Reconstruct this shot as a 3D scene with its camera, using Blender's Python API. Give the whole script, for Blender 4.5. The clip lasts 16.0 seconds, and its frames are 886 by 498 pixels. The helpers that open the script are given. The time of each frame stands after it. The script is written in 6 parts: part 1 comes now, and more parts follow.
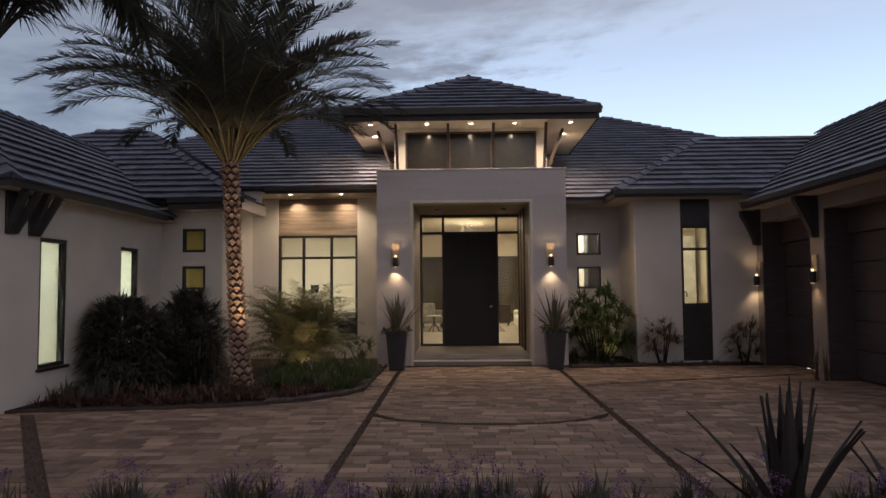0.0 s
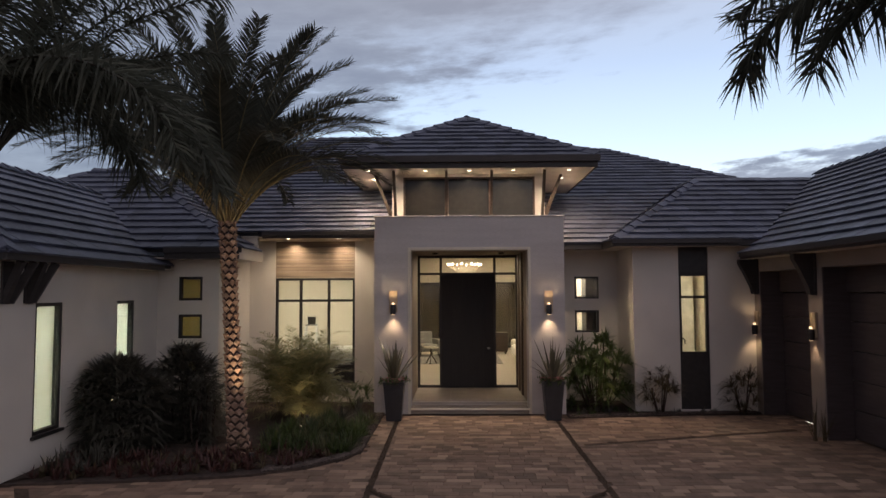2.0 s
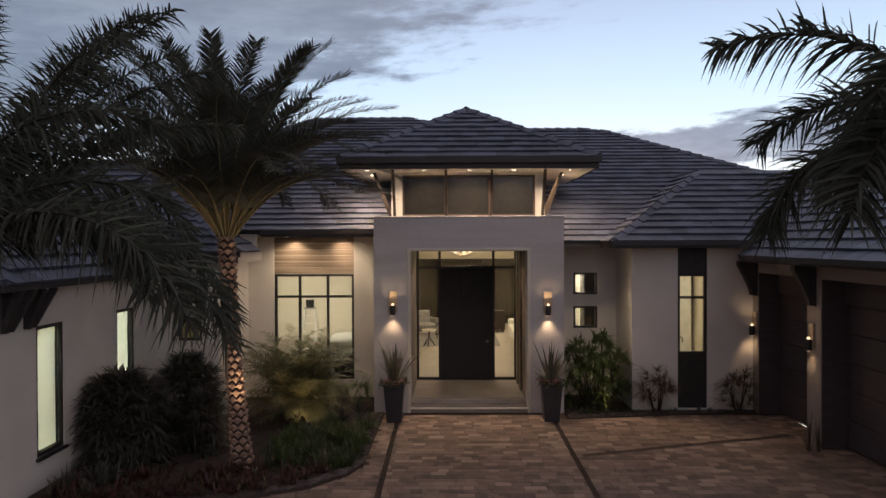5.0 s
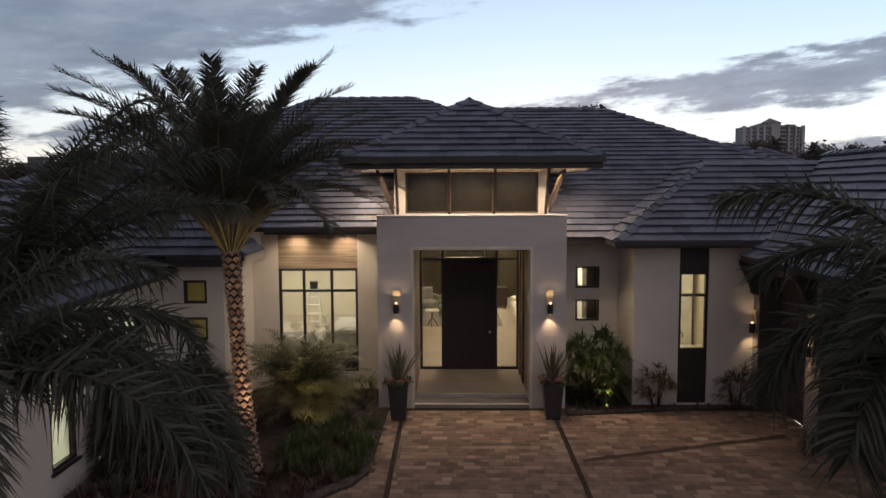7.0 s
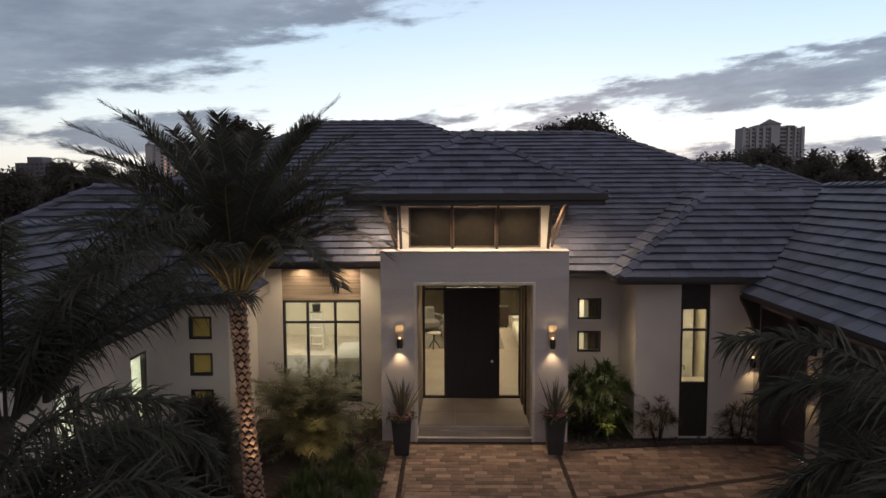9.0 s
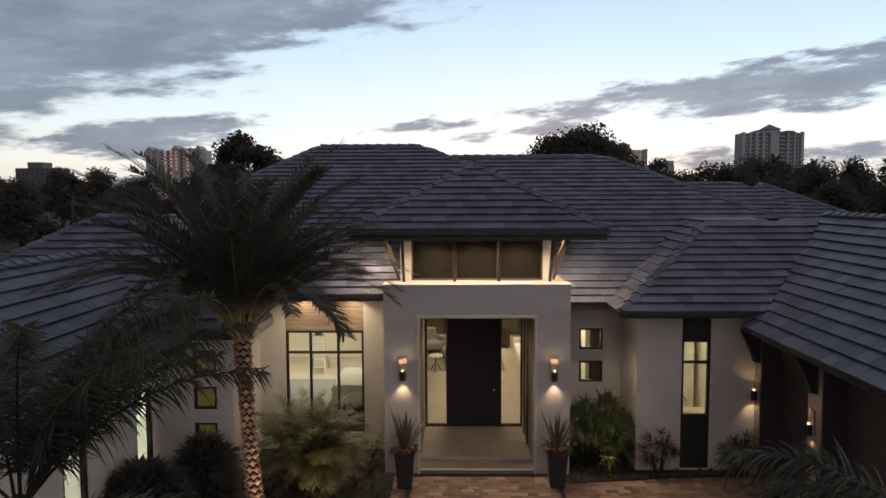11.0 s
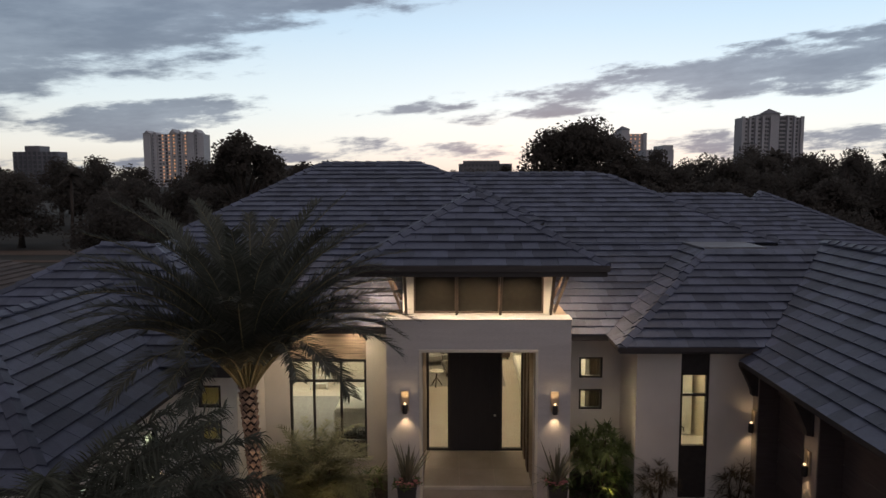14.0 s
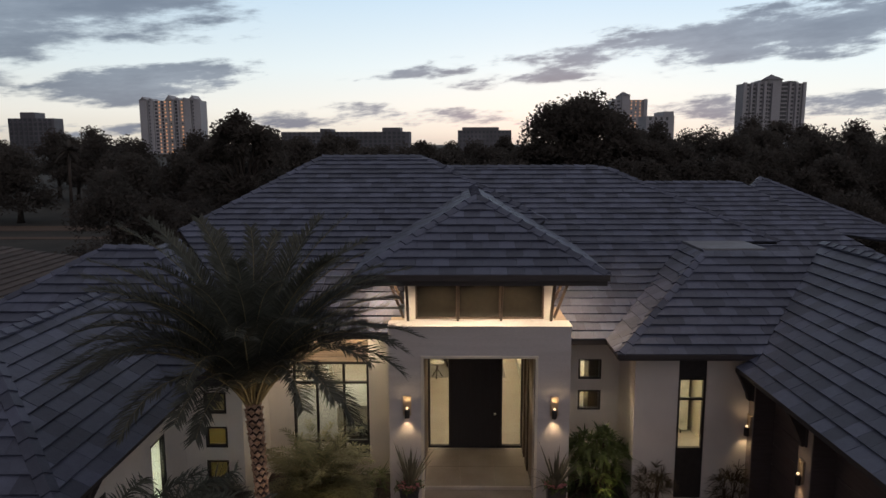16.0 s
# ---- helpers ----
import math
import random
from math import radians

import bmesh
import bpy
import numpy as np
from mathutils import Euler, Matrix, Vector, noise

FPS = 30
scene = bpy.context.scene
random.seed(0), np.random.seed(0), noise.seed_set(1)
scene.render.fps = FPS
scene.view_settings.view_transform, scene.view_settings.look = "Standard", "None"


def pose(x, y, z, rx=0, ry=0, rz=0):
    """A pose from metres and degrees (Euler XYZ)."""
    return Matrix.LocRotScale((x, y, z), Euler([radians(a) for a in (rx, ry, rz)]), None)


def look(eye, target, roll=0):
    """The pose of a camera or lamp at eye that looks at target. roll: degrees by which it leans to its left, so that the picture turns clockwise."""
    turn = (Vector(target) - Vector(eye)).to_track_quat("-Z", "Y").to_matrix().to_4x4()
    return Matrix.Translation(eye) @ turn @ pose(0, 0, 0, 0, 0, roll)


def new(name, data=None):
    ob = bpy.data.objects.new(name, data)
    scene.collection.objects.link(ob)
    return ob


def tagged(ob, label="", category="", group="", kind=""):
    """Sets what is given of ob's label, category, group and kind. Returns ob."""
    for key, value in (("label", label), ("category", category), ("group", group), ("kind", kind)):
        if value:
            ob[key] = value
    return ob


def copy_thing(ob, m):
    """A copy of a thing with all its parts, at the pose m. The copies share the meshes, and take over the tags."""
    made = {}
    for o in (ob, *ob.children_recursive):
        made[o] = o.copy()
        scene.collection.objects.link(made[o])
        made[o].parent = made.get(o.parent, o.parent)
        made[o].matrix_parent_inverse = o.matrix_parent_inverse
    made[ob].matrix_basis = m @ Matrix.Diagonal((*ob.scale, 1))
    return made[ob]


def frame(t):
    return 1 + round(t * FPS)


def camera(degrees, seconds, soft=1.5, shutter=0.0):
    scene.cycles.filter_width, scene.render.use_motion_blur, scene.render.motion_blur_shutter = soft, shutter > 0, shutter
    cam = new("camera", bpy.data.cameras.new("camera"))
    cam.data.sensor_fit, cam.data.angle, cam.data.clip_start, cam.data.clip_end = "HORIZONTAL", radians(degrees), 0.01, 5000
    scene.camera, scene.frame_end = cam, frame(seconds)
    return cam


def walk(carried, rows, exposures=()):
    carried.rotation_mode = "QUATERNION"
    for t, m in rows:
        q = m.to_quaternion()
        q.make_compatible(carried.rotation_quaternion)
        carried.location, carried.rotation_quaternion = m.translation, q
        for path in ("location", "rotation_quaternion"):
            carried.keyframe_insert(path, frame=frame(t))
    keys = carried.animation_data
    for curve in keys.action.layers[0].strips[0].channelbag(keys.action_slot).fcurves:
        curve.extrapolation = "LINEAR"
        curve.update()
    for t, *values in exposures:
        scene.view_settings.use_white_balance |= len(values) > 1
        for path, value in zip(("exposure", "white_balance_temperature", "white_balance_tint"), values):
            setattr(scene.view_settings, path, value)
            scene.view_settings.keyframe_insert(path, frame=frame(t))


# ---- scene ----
cam = camera(65.0, 16.0)
# seconds, eye x y z, yaw, pitch, lean
PATH = [
    (0.0, -0.211, 0.421, 1.614, 1.54, 3.23, -0.46),
    (0.5, -0.209, 0.415, 1.879, 1.49, 3.24, -0.39),
    (1.0, -0.211, 0.411, 2.125, 1.43, 3.36, -0.33),
    (1.5, -0.216, 0.408, 2.347, 1.35, 3.53, -0.29),
    (2.0, -0.226, 0.408, 2.546, 1.27, 3.47, -0.25),
    (2.5, -0.240, 0.410, 2.724, 1.17, 3.17, -0.22),
    (3.0, -0.257, 0.415, 2.885, 1.06, 2.93, -0.21),
    (3.5, -0.276, 0.422, 3.034, 0.96, 2.90, -0.19),
    (4.0, -0.295, 0.430, 3.189, 0.88, 2.30, -0.18),
    (4.5, -0.307, 0.436, 3.370, 0.86, 0.93, -0.18),
    (7.0, -0.325, 0.444, 4.651, 1.06, -4.81, -0.27),
    (7.5, -0.338, 0.438, 4.863, 1.07, -4.92, -0.27),
    (8.0, -0.357, 0.428, 5.057, 1.07, -4.85, -0.25),
    (8.5, -0.377, 0.417, 5.234, 1.05, -4.75, -0.24),
    (9.0, -0.394, 0.406, 5.409, 1.04, -4.83, -0.23),
    (11.5, -0.460, 0.342, 6.192, 1.03, -4.42, -0.24),
    (12.0, -0.473, 0.334, 6.366, 1.01, -4.52, -0.22),
    (12.5, -0.484, 0.330, 6.546, 0.99, -4.81, -0.19),
    (13.0, -0.494, 0.326, 6.736, 0.96, -5.13, -0.17),
    (13.5, -0.505, 0.323, 6.937, 0.95, -5.52, -0.16),
    (14.0, -0.517, 0.322, 7.148, 0.93, -5.85, -0.16),
    (14.5, -0.530, 0.322, 7.368, 0.91, -6.48, -0.16),
    (15.0, -0.544, 0.325, 7.595, 0.88, -7.27, -0.17),
    (15.5, -0.557, 0.330, 7.825, 0.86, -7.96, -0.18),
    (16.0, -0.567, 0.336, 8.049, 0.84, -8.62, -0.18),

]
walk(cam, [(t, pose(x, y, z, 90 + pitch, -lean, yaw)) for t, x, y, z, yaw, pitch, lean in PATH],
     [(0.0, 0.10, 6500, 13), (2.5, 0.15, 6500, 14), (4.5, 0.08, 6500, 14), (8.0, 0.02, 6650, 11.5), (12.5, -0.03, 6650, 10), (16.0, -0.16, 6600, 9.5)])


# ---- world: dusk sky, afterglow ahead, cloud banks ----
def build_world():
    w = bpy.data.worlds.new("dusk")
    scene.world = w
    w.use_nodes = True
    nt = w.node_tree
    nt.nodes.clear()
    N, L = nt.nodes.new, nt.links.new

    def val(a, b, op, c=None):
        n = N("ShaderNodeMath")
        n.operation = op
        for i, v in enumerate((a, b, c)):
            if v is None:
                continue
            if isinstance(v, (int, float)):
                n.inputs[i].default_value = v
            else:
                L(v, n.inputs[i])
        return n.outputs[0]

    def smooth(v, lo, hi):
        n = N("ShaderNodeMapRange")
        n.interpolation_type = "SMOOTHSTEP"
        L(v, n.inputs[0])
        n.inputs[1].default_value, n.inputs[2].default_value = lo, hi
        return n.outputs[0]

    tc = N("ShaderNodeTexCoord")
    sep = N("ShaderNodeSeparateXYZ")
    L(tc.outputs["Generated"], sep.inputs[0])
    x, y, z = sep.outputs
    az = val(val(x, y, "ARCTAN2"), 180 / math.pi, "MULTIPLY")
    el = val(val(z, None, "ARCSINE"), 180 / math.pi, "MULTIPLY")
    # clear-sky gradient over elevation
    ramp = N("ShaderNodeValToRGB")
    L(val(val(el, 10, "ADD"), 100, "DIVIDE"), ramp.inputs[0])
    stops = SKY_STOPS
    cr = ramp.color_ramp
    while len(cr.elements) < len(stops):
        cr.elements.new(0.5)
    for e, (deg, col) in zip(cr.elements, stops):
        e.position, e.color = (deg + 10) / 100, (*col, 1)
    # brightest ahead and to the east of the house, darker to the other side and behind
    glow = N("ShaderNodeMapRange")
    L(val(val(x, 0.50, "MULTIPLY"), val(y, 0.86, "MULTIPLY"), "ADD"), glow.inputs[0])
    glow.inputs[1].default_value, glow.inputs[2].default_value = -1.0, 0.9
    glow.inputs[3].default_value, glow.inputs[4].default_value = 0.50, 1.16
    # the sky behind the viewer is dusky pink
    rear = N("ShaderNodeMix")
    rear.data_type = "RGBA"
    L(smooth(y, 0.35, -0.6), rear.inputs[0])
    rear.inputs[6].default_value, rear.inputs[7].default_value = (1, 1, 1, 1), (1.54, 1.30, 1.24, 1)
    # the afterglow is centred ahead and fades to both sides
    wide = val(az, None, "ABSOLUTE")
    side = val(smooth(wide, 35, 75), val(1.0, smooth(wide, 115, 160), "SUBTRACT"), "MULTIPLY")
    level = val(glow.outputs[0], val(1.0, val(side, 0.32, "MULTIPLY"), "SUBTRACT"), "MULTIPLY")
    # clouds, in degrees of azimuth and elevation
    co = N("ShaderNodeCombineXYZ")
    L(val(az, 0.075, "MULTIPLY"), co.inputs[0])
    L(val(val(el, 0.30, "MULTIPLY"), val(az, -0.022, "MULTIPLY"), "ADD"), co.inputs[1])
    no = N("ShaderNodeTexNoise")
    no.inputs["Scale"].default_value, no.inputs["Detail"].default_value, no.inputs["Roughness"].default_value = 2.3, 9, 0.62
    L(co.outputs[0], no.inputs["Vector"])
    n0 = val(no.outputs["Fac"], 0.5, "SUBTRACT")
    no2 = N("ShaderNodeTexNoise")
    no2.inputs["Scale"].default_value, no2.inputs["Detail"].default_value, no2.inputs["Roughness"].default_value = 0.9, 5, 0.55
    L(co.outputs[0], no2.inputs["Vector"])
    n1 = val(no2.outputs["Fac"], 0.5, "SUBTRACT")

    def bank(a0, e0, ra, re, tilt, thick=1.0):
        da = val(az, a0, "SUBTRACT")
        de = val(val(el, e0, "SUBTRACT"), val(da, tilt, "MULTIPLY"), "SUBTRACT")
        q = val(val(val(da, ra, "DIVIDE"), 2.0, "POWER"), val(val(de, re, "DIVIDE"), 2.0, "POWER"), "ADD")
        return val(val(1.0, q, "SUBTRACT"), thick, "MULTIPLY")

    m = None
    for b in CLOUDS:
        v = bank(*b)
        m = v if m is None else val(m, v, "MAXIMUM")
    # the long bank that fills the upper left
    edge = val(val(el, val(val(az, 33, "ADD"), 0.325, "MULTIPLY"), "SUBTRACT"), 4.1, "SUBTRACT")
    soft = val(0.27, val(smooth(el, 12, 21), 0.19, "MULTIPLY"), "SUBTRACT")
    big = val(val(edge, soft, "MULTIPLY"), 1.3, "MINIMUM")
    calm = val(1.0, val(smooth(el, 13, 24), 0.8, "MULTIPLY"), "SUBTRACT")
    big = val(big, val(val(val(n0, 3.0, "MULTIPLY"), val(n1, 1.9, "MULTIPLY"), "ADD"), calm, "MULTIPLY"), "ADD")
    m = val(m, val(n0, 4.8, "MULTIPLY"), "ADD")
    m = val(m, val(n1, 1.6, "MULTIPLY"), "ADD")
    m = val(m, big, "MAXIMUM")
    mask = val(smooth(m, -0.05, 0.75), 0.9, "MULTIPLY")
    shade = N("ShaderNodeMix")
    shade.data_type = "RGBA"
    L(smooth(val(n0, n1, "ADD"), -0.25, 0.25), shade.inputs[0])
    shade.inputs[6].default_value, shade.inputs[7].default_value = (0.255, 0.315, 0.41, 1), (0.145, 0.188, 0.27, 1)
    dim = N("ShaderNodeMix")
    dim.data_type = "RGBA"
    L(smooth(el, 10, 32), dim.inputs[0])
    L(shade.outputs[2], dim.inputs[6])
    dim.inputs[7].default_value = (0.27, 0.285, 0.335, 1)
    mix = N("ShaderNodeMix")
    mix.data_type = "RGBA"
    L(mask, mix.inputs[0])
    L(ramp.outputs[0], mix.inputs[6])
    L(dim.outputs[2], mix.inputs[7])
    fade = N("ShaderNodeVectorMath")
    fade.operation = "SCALE"
    L(mix.outputs[2], fade.inputs[0])
    L(level, fade.inputs["Scale"])
    # a faint physical sky with the sun just under the horizon ahead
    sky = N("ShaderNodeTexSky")
    sky.sky_type, sky.sun_disc = "NISHITA", False
    sky.sun_elevation, sky.sun_rotation = radians(0.5), radians(8)
    scale = N("ShaderNodeVectorMath")
    scale.operation = "SCALE"
    L(sky.outputs[0], scale.inputs[0])
    scale.inputs["Scale"].default_value = 0.012
    add = N("ShaderNodeVectorMath")
    add.operation = "ADD"
    tint = N("ShaderNodeVectorMath")
    tint.operation = "MULTIPLY"
    L(fade.outputs[0], tint.inputs[0])
    L(rear.outputs[2], tint.inputs[1])
    L(tint.outputs[0], add.inputs[0])
    L(scale.outputs[0], add.inputs[1])
    bg = N("ShaderNodeBackground")
    L(add.outputs[0], bg.inputs[0])
    bg.inputs[1].default_value = SKY_STRENGTH
    out = N("ShaderNodeOutputWorld")
    L(bg.outputs[0], out.inputs[0])


SKY_STRENGTH = 1.0
SKY_STOPS = [(-10, (0.14, 0.125, 0.12)), (-1.0, (0.46, 0.42, 0.38)), (0.8, (0.82, 0.78, 0.69)), (2.6, (0.91, 0.91, 0.86)), (6, (0.80, 0.91, 0.96)),
             (12, (0.57, 0.76, 0.94)), (18, (0.43, 0.56, 0.75)), (27, (0.38, 0.40, 0.46)), (45, (0.56, 0.555, 0.60)), (90, (0.58, 0.60, 0.66))]
# azimuth, elevation, half width, half height, tilt, weight
CLOUDS = [(28, 8.0, 26, 2.1, 0.08, 1.05), (-23, 4.6, 9, 1.5, 0.10, 1.2), (-3, 5.7, 5.5, 0.6, 0.06, 0.6), (-4, 2.2, 12, 0.9, 0.0, 0.45),
          (26, 2.6, 13, 1.1, 0.0, 0.55), (7, 5.2, 9, 0.5, 0.09, 0.5), (-30, 1.0, 8, 0.6, 0.0, 0.6)]
build_world()


def lamp(name, kind, place, watts, colour, size=0.05, target=None, cone=90, blend=0.5, size_y=None):
    d = bpy.data.lights.new(name, kind)
    d.energy, d.color = watts, colour
    if kind == "AREA":
        d.size = size
        if size_y:
            d.shape, d.size_y = "RECTANGLE", size_y
    elif kind == "SUN":
        d.angle = size
    else:
        d.shadow_soft_size = size
    if kind == "SPOT":
        d.spot_size, d.spot_blend = radians(cone), blend
    ob = new(name, d)
    ob.matrix_world = look(place, target) if target else pose(*place)
    return ob


WARM = (1.0, 0.72, 0.42)
SOFT = (1.0, 0.80, 0.55)


# ---- materials ----
def material(name, base, dark=None, rough=0.8, scale=6.0, fine=60.0, bump=0.15, metal=0.0, rand=None, rand_amount=0.25, stretch=(1, 1, 1), coords="Object", spec=0.5,
             emit=None, transmission=0.0, contrast=(0.35, 0.68), trans_leaf=False, rand_colour=None):
    """A surface with two scales of variation and fine relief."""
    m = bpy.data.materials.new(name)
    m.use_nodes = True
    nt = m.node_tree
    N, L = nt.nodes.new, nt.links.new
    b = nt.nodes["Principled BSDF"]
    b.inputs["Roughness"].default_value, b.inputs["Metallic"].default_value = rough, metal
    b.inputs["Specular IOR Level"].default_value = spec
    b.inputs["Transmission Weight"].default_value = transmission
    dark = dark or tuple(c * 0.7 for c in base)
    tc = N("ShaderNodeTexCoord")
    mp = N("ShaderNodeMapping")
    mp.inputs["Scale"].default_value = stretch
    L(tc.outputs[coords], mp.inputs[0])
    n1 = N("ShaderNodeTexNoise")
    n1.inputs["Scale"].default_value, n1.inputs["Detail"].default_value = scale, 6
    L(mp.outputs[0], n1.inputs["Vector"])
    n2 = N("ShaderNodeTexNoise")
    n2.inputs["Scale"].default_value, n2.inputs["Detail"].default_value = fine, 4
    L(mp.outputs[0], n2.inputs["Vector"])
    r = N("ShaderNodeMapRange")
    L(n1.outputs["Fac"], r.inputs[0])
    r.inputs[1].default_value, r.inputs[2].default_value = contrast
    mix = N("ShaderNodeMix")
    mix.data_type = "RGBA"
    L(r.outputs[0], mix.inputs[0])
    mix.inputs[6].default_value, mix.inputs[7].default_value = (*dark, 1), (*base, 1)
    col = mix.outputs[2]
    grain = N("ShaderNodeHueSaturation")
    g = N("ShaderNodeMapRange")
    L(n2.outputs["Fac"], g.inputs[0])
    g.inputs[1].default_value, g.inputs[2].default_value = 0.25, 0.75
    g.inputs[3].default_value, g.inputs[4].default_value = 0.86, 1.12
    L(g.outputs[0], grain.inputs["Value"])
    L(col, grain.inputs["Color"])
    col = grain.outputs[0]
    if rand:
        if rand == "object":
            src = N("ShaderNodeObjectInfo").outputs["Random"]
        else:
            src = N("ShaderNodeNewGeometry").outputs["Random Per Island"]
        hs = N("ShaderNodeHueSaturation")
        rr = N("ShaderNodeMapRange")
        L(src, rr.inputs[0])
        rr.inputs[3].default_value, rr.inputs[4].default_value = 1 - rand_amount, 1 + rand_amount
        L(rr.outputs[0], hs.inputs["Value"])
        if rand_colour:
            wn = N("ShaderNodeTexWhiteNoise")
            wn.noise_dimensions = "1D"
            L(src, wn.inputs["W"])
            pick = N("ShaderNodeMix")
            pick.data_type = "RGBA"
            sm = N("ShaderNodeMapRange")
            L(wn.outputs["Value"], sm.inputs[0])
            sm.inputs[1].default_value, sm.inputs[2].default_value = 0.45, 1.0
            L(sm.outputs[0], pick.inputs[0])
            L(col, pick.inputs[6])
            pick.inputs[7].default_value = (*rand_colour, 1)
            col = pick.outputs[2]
        L(col, hs.inputs["Color"])
        col = hs.outputs[0]
    L(col, b.inputs["Base Color"])
    if bump:
        add = N("ShaderNodeMath")
        L(n1.outputs["Fac"], add.inputs[0])
        L(n2.outputs["Fac"], add.inputs[1])
        bp = N("ShaderNodeBump")
        bp.inputs["Strength"].default_value, bp.inputs["Distance"].default_value = bump, 0.02
        L(add.outputs[0], bp.inputs["Height"])
        L(bp.outputs[0], b.inputs["Normal"])
    if emit:
        b.inputs["Emission Color"].default_value, b.inputs["Emission Strength"].default_value = (*emit[0], 1), emit[1]
    if trans_leaf:
        tr = N("ShaderNodeBsdfTranslucent")
        L(col, tr.inputs[0])
        ms = N("ShaderNodeMixShader")
        ms.inputs[0].default_value = 0.35 if trans_leaf is True else trans_leaf
        out = nt.nodes["Material Output"]
        L(b.outputs[0], ms.inputs[1])
        L(tr.outputs[0], ms.inputs[2])
        L(ms.outputs[0], out.inputs[0])
    return m


def glass_material(name, tint=(0.9, 0.93, 0.92), gloss=0.08):
    """A thin pane: clear, with a faint mirror reflection that grows at grazing angles."""
    m = bpy.data.materials.new(name)
    m.use_nodes = True
    nt = m.node_tree
    N, L = nt.nodes.new, nt.links.new
    nt.nodes.remove(nt.nodes["Principled BSDF"])
    t, g, mx, fr = N("ShaderNodeBsdfTransparent"), N("ShaderNodeBsdfGlossy"), N("ShaderNodeMixShader"), N("ShaderNodeLayerWeight")
    pw, sc = N("ShaderNodeMath"), N("ShaderNodeMath")
    pw.operation, sc.operation = "POWER", "MULTIPLY_ADD"
    pw.inputs[1].default_value = 5.0
    sc.inputs[1].default_value, sc.inputs[2].default_value = 0.6, gloss * 0.4
    t.inputs[0].default_value = (*tint, 1)
    g.inputs["Roughness"].default_value = 0.01
    fr.inputs[0].default_value = 0.5
    L(fr.outputs["Facing"], pw.inputs[0])
    L(pw.outputs[0], sc.inputs[0])
    L(sc.outputs[0], mx.inputs[0])
    L(t.outputs[0], mx.inputs[1])
    L(g.outputs[0], mx.inputs[2])
    L(mx.outputs[0], nt.nodes["Material Output"].inputs[0])
    return m


STUCCO = material("stucco", (0.75, 0.695, 0.63), (0.68, 0.63, 0.57), 0.92, 1.4, 130, 0.25)
STONE = material("limestone", (0.61, 0.572, 0.55), (0.51, 0.475, 0.455), 0.75, 1.1, 40, 0.12, stretch=(0.3, 1, 3.6))
TILE_O = material("slate_tile", (0.101, 0.114, 0.165), (0.069, 0.078, 0.115), 0.5, 2.2, 45, 0.35, rand="object", rand_amount=0.36)
TILE_I = material("slate_tile_rest", (0.101, 0.114, 0.165), (0.069, 0.078, 0.115), 0.5, 2.2, 45, 0.35, rand="island", rand_amount=0.36)
DECK = material("roof_underlay", (0.05, 0.05, 0.055), None, 0.9, 5, 50, 0.1)
BRONZE = material("dark_bronze", (0.046, 0.041, 0.040), (0.034, 0.031, 0.030), 0.45, 8, 90, 0.05, metal=0.3)
FASCIA = material("espresso_fascia", (0.048, 0.041, 0.041), (0.035, 0.03, 0.03), 0.6, 5, 70, 0.1, stretch=(0.3, 0.3, 4))
BRACKET = material("stained_wood", (0.085, 0.058, 0.042), (0.05, 0.035, 0.026), 0.6, 4, 60, 0.2, stretch=(6, 6, 0.8))
MEMBRANE = material("roof_membrane", (0.21, 0.215, 0.235), (0.15, 0.155, 0.17), 0.6, 3, 30, 0.05)
PANEL_WOOD = material("horizontal_wood", (0.36, 0.275, 0.20), (0.22, 0.165, 0.12), 0.6, 2.2, 40, 0.15, stretch=(0.35, 2, 9), rand="object", rand_amount=0.12)
DOOR = material("ebony_door", (0.020, 0.018, 0.020), (0.016, 0.014, 0.016), 0.65, 4, 70, 0.08, stretch=(8, 8, 0.6))
GARAGE = material("garage_panel", (0.105, 0.082, 0.080), (0.08, 0.062, 0.06), 0.6, 4, 60, 0.08, stretch=(0.6, 0.6, 6))
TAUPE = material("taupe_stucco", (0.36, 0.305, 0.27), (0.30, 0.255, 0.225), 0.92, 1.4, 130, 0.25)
FOXTAIL_LEAF = material("foxtail_leaflet", (0.112, 0.116, 0.088), (0.08, 0.083, 0.064), 0.8, 2, 40, 0.0, spec=0.2, rand="island", rand_amount=0.3, trans_leaf=True)
FOXTAIL_STEM = material("foxtail_stem", (0.05, 0.045, 0.03), (0.035, 0.03, 0.02), 0.7, 8, 50, 0.1)
SOFFIT = material("soffit_paint", (0.62, 0.57, 0.50), (0.55, 0.50, 0.44), 0.85, 2, 60, 0.08)
PAVER_O = material("travertine_paver", (0.275, 0.182, 0.13), (0.175, 0.115, 0.08), 0.8, 5, 55, 0.25, rand="object", rand_amount=0.30, rand_colour=(0.37, 0.255, 0.18))
PAVER_I = material("travertine_paver_rest", (0.275, 0.182, 0.13), (0.175, 0.115, 0.08), 0.8, 5, 55, 0.25, rand="island", rand_amount=0.30, rand_colour=(0.37, 0.255, 0.18))
SAND = material("joint_sand", (0.12, 0.082, 0.058), None, 0.95, 8, 80, 0.2)
SOIL = material("mulch", (0.085, 0.058, 0.045), (0.045, 0.032, 0.026), 0.95, 10, 60, 0.8)
GROUND = material("dark_ground", (0.045, 0.042, 0.033), (0.025, 0.024, 0.019), 0.95, 0.25, 3, 0.2)
GRASS = material("grass_strip", (0.15, 0.105, 0.07), (0.09, 0.065, 0.042), 0.9, 9, 60, 0.3)
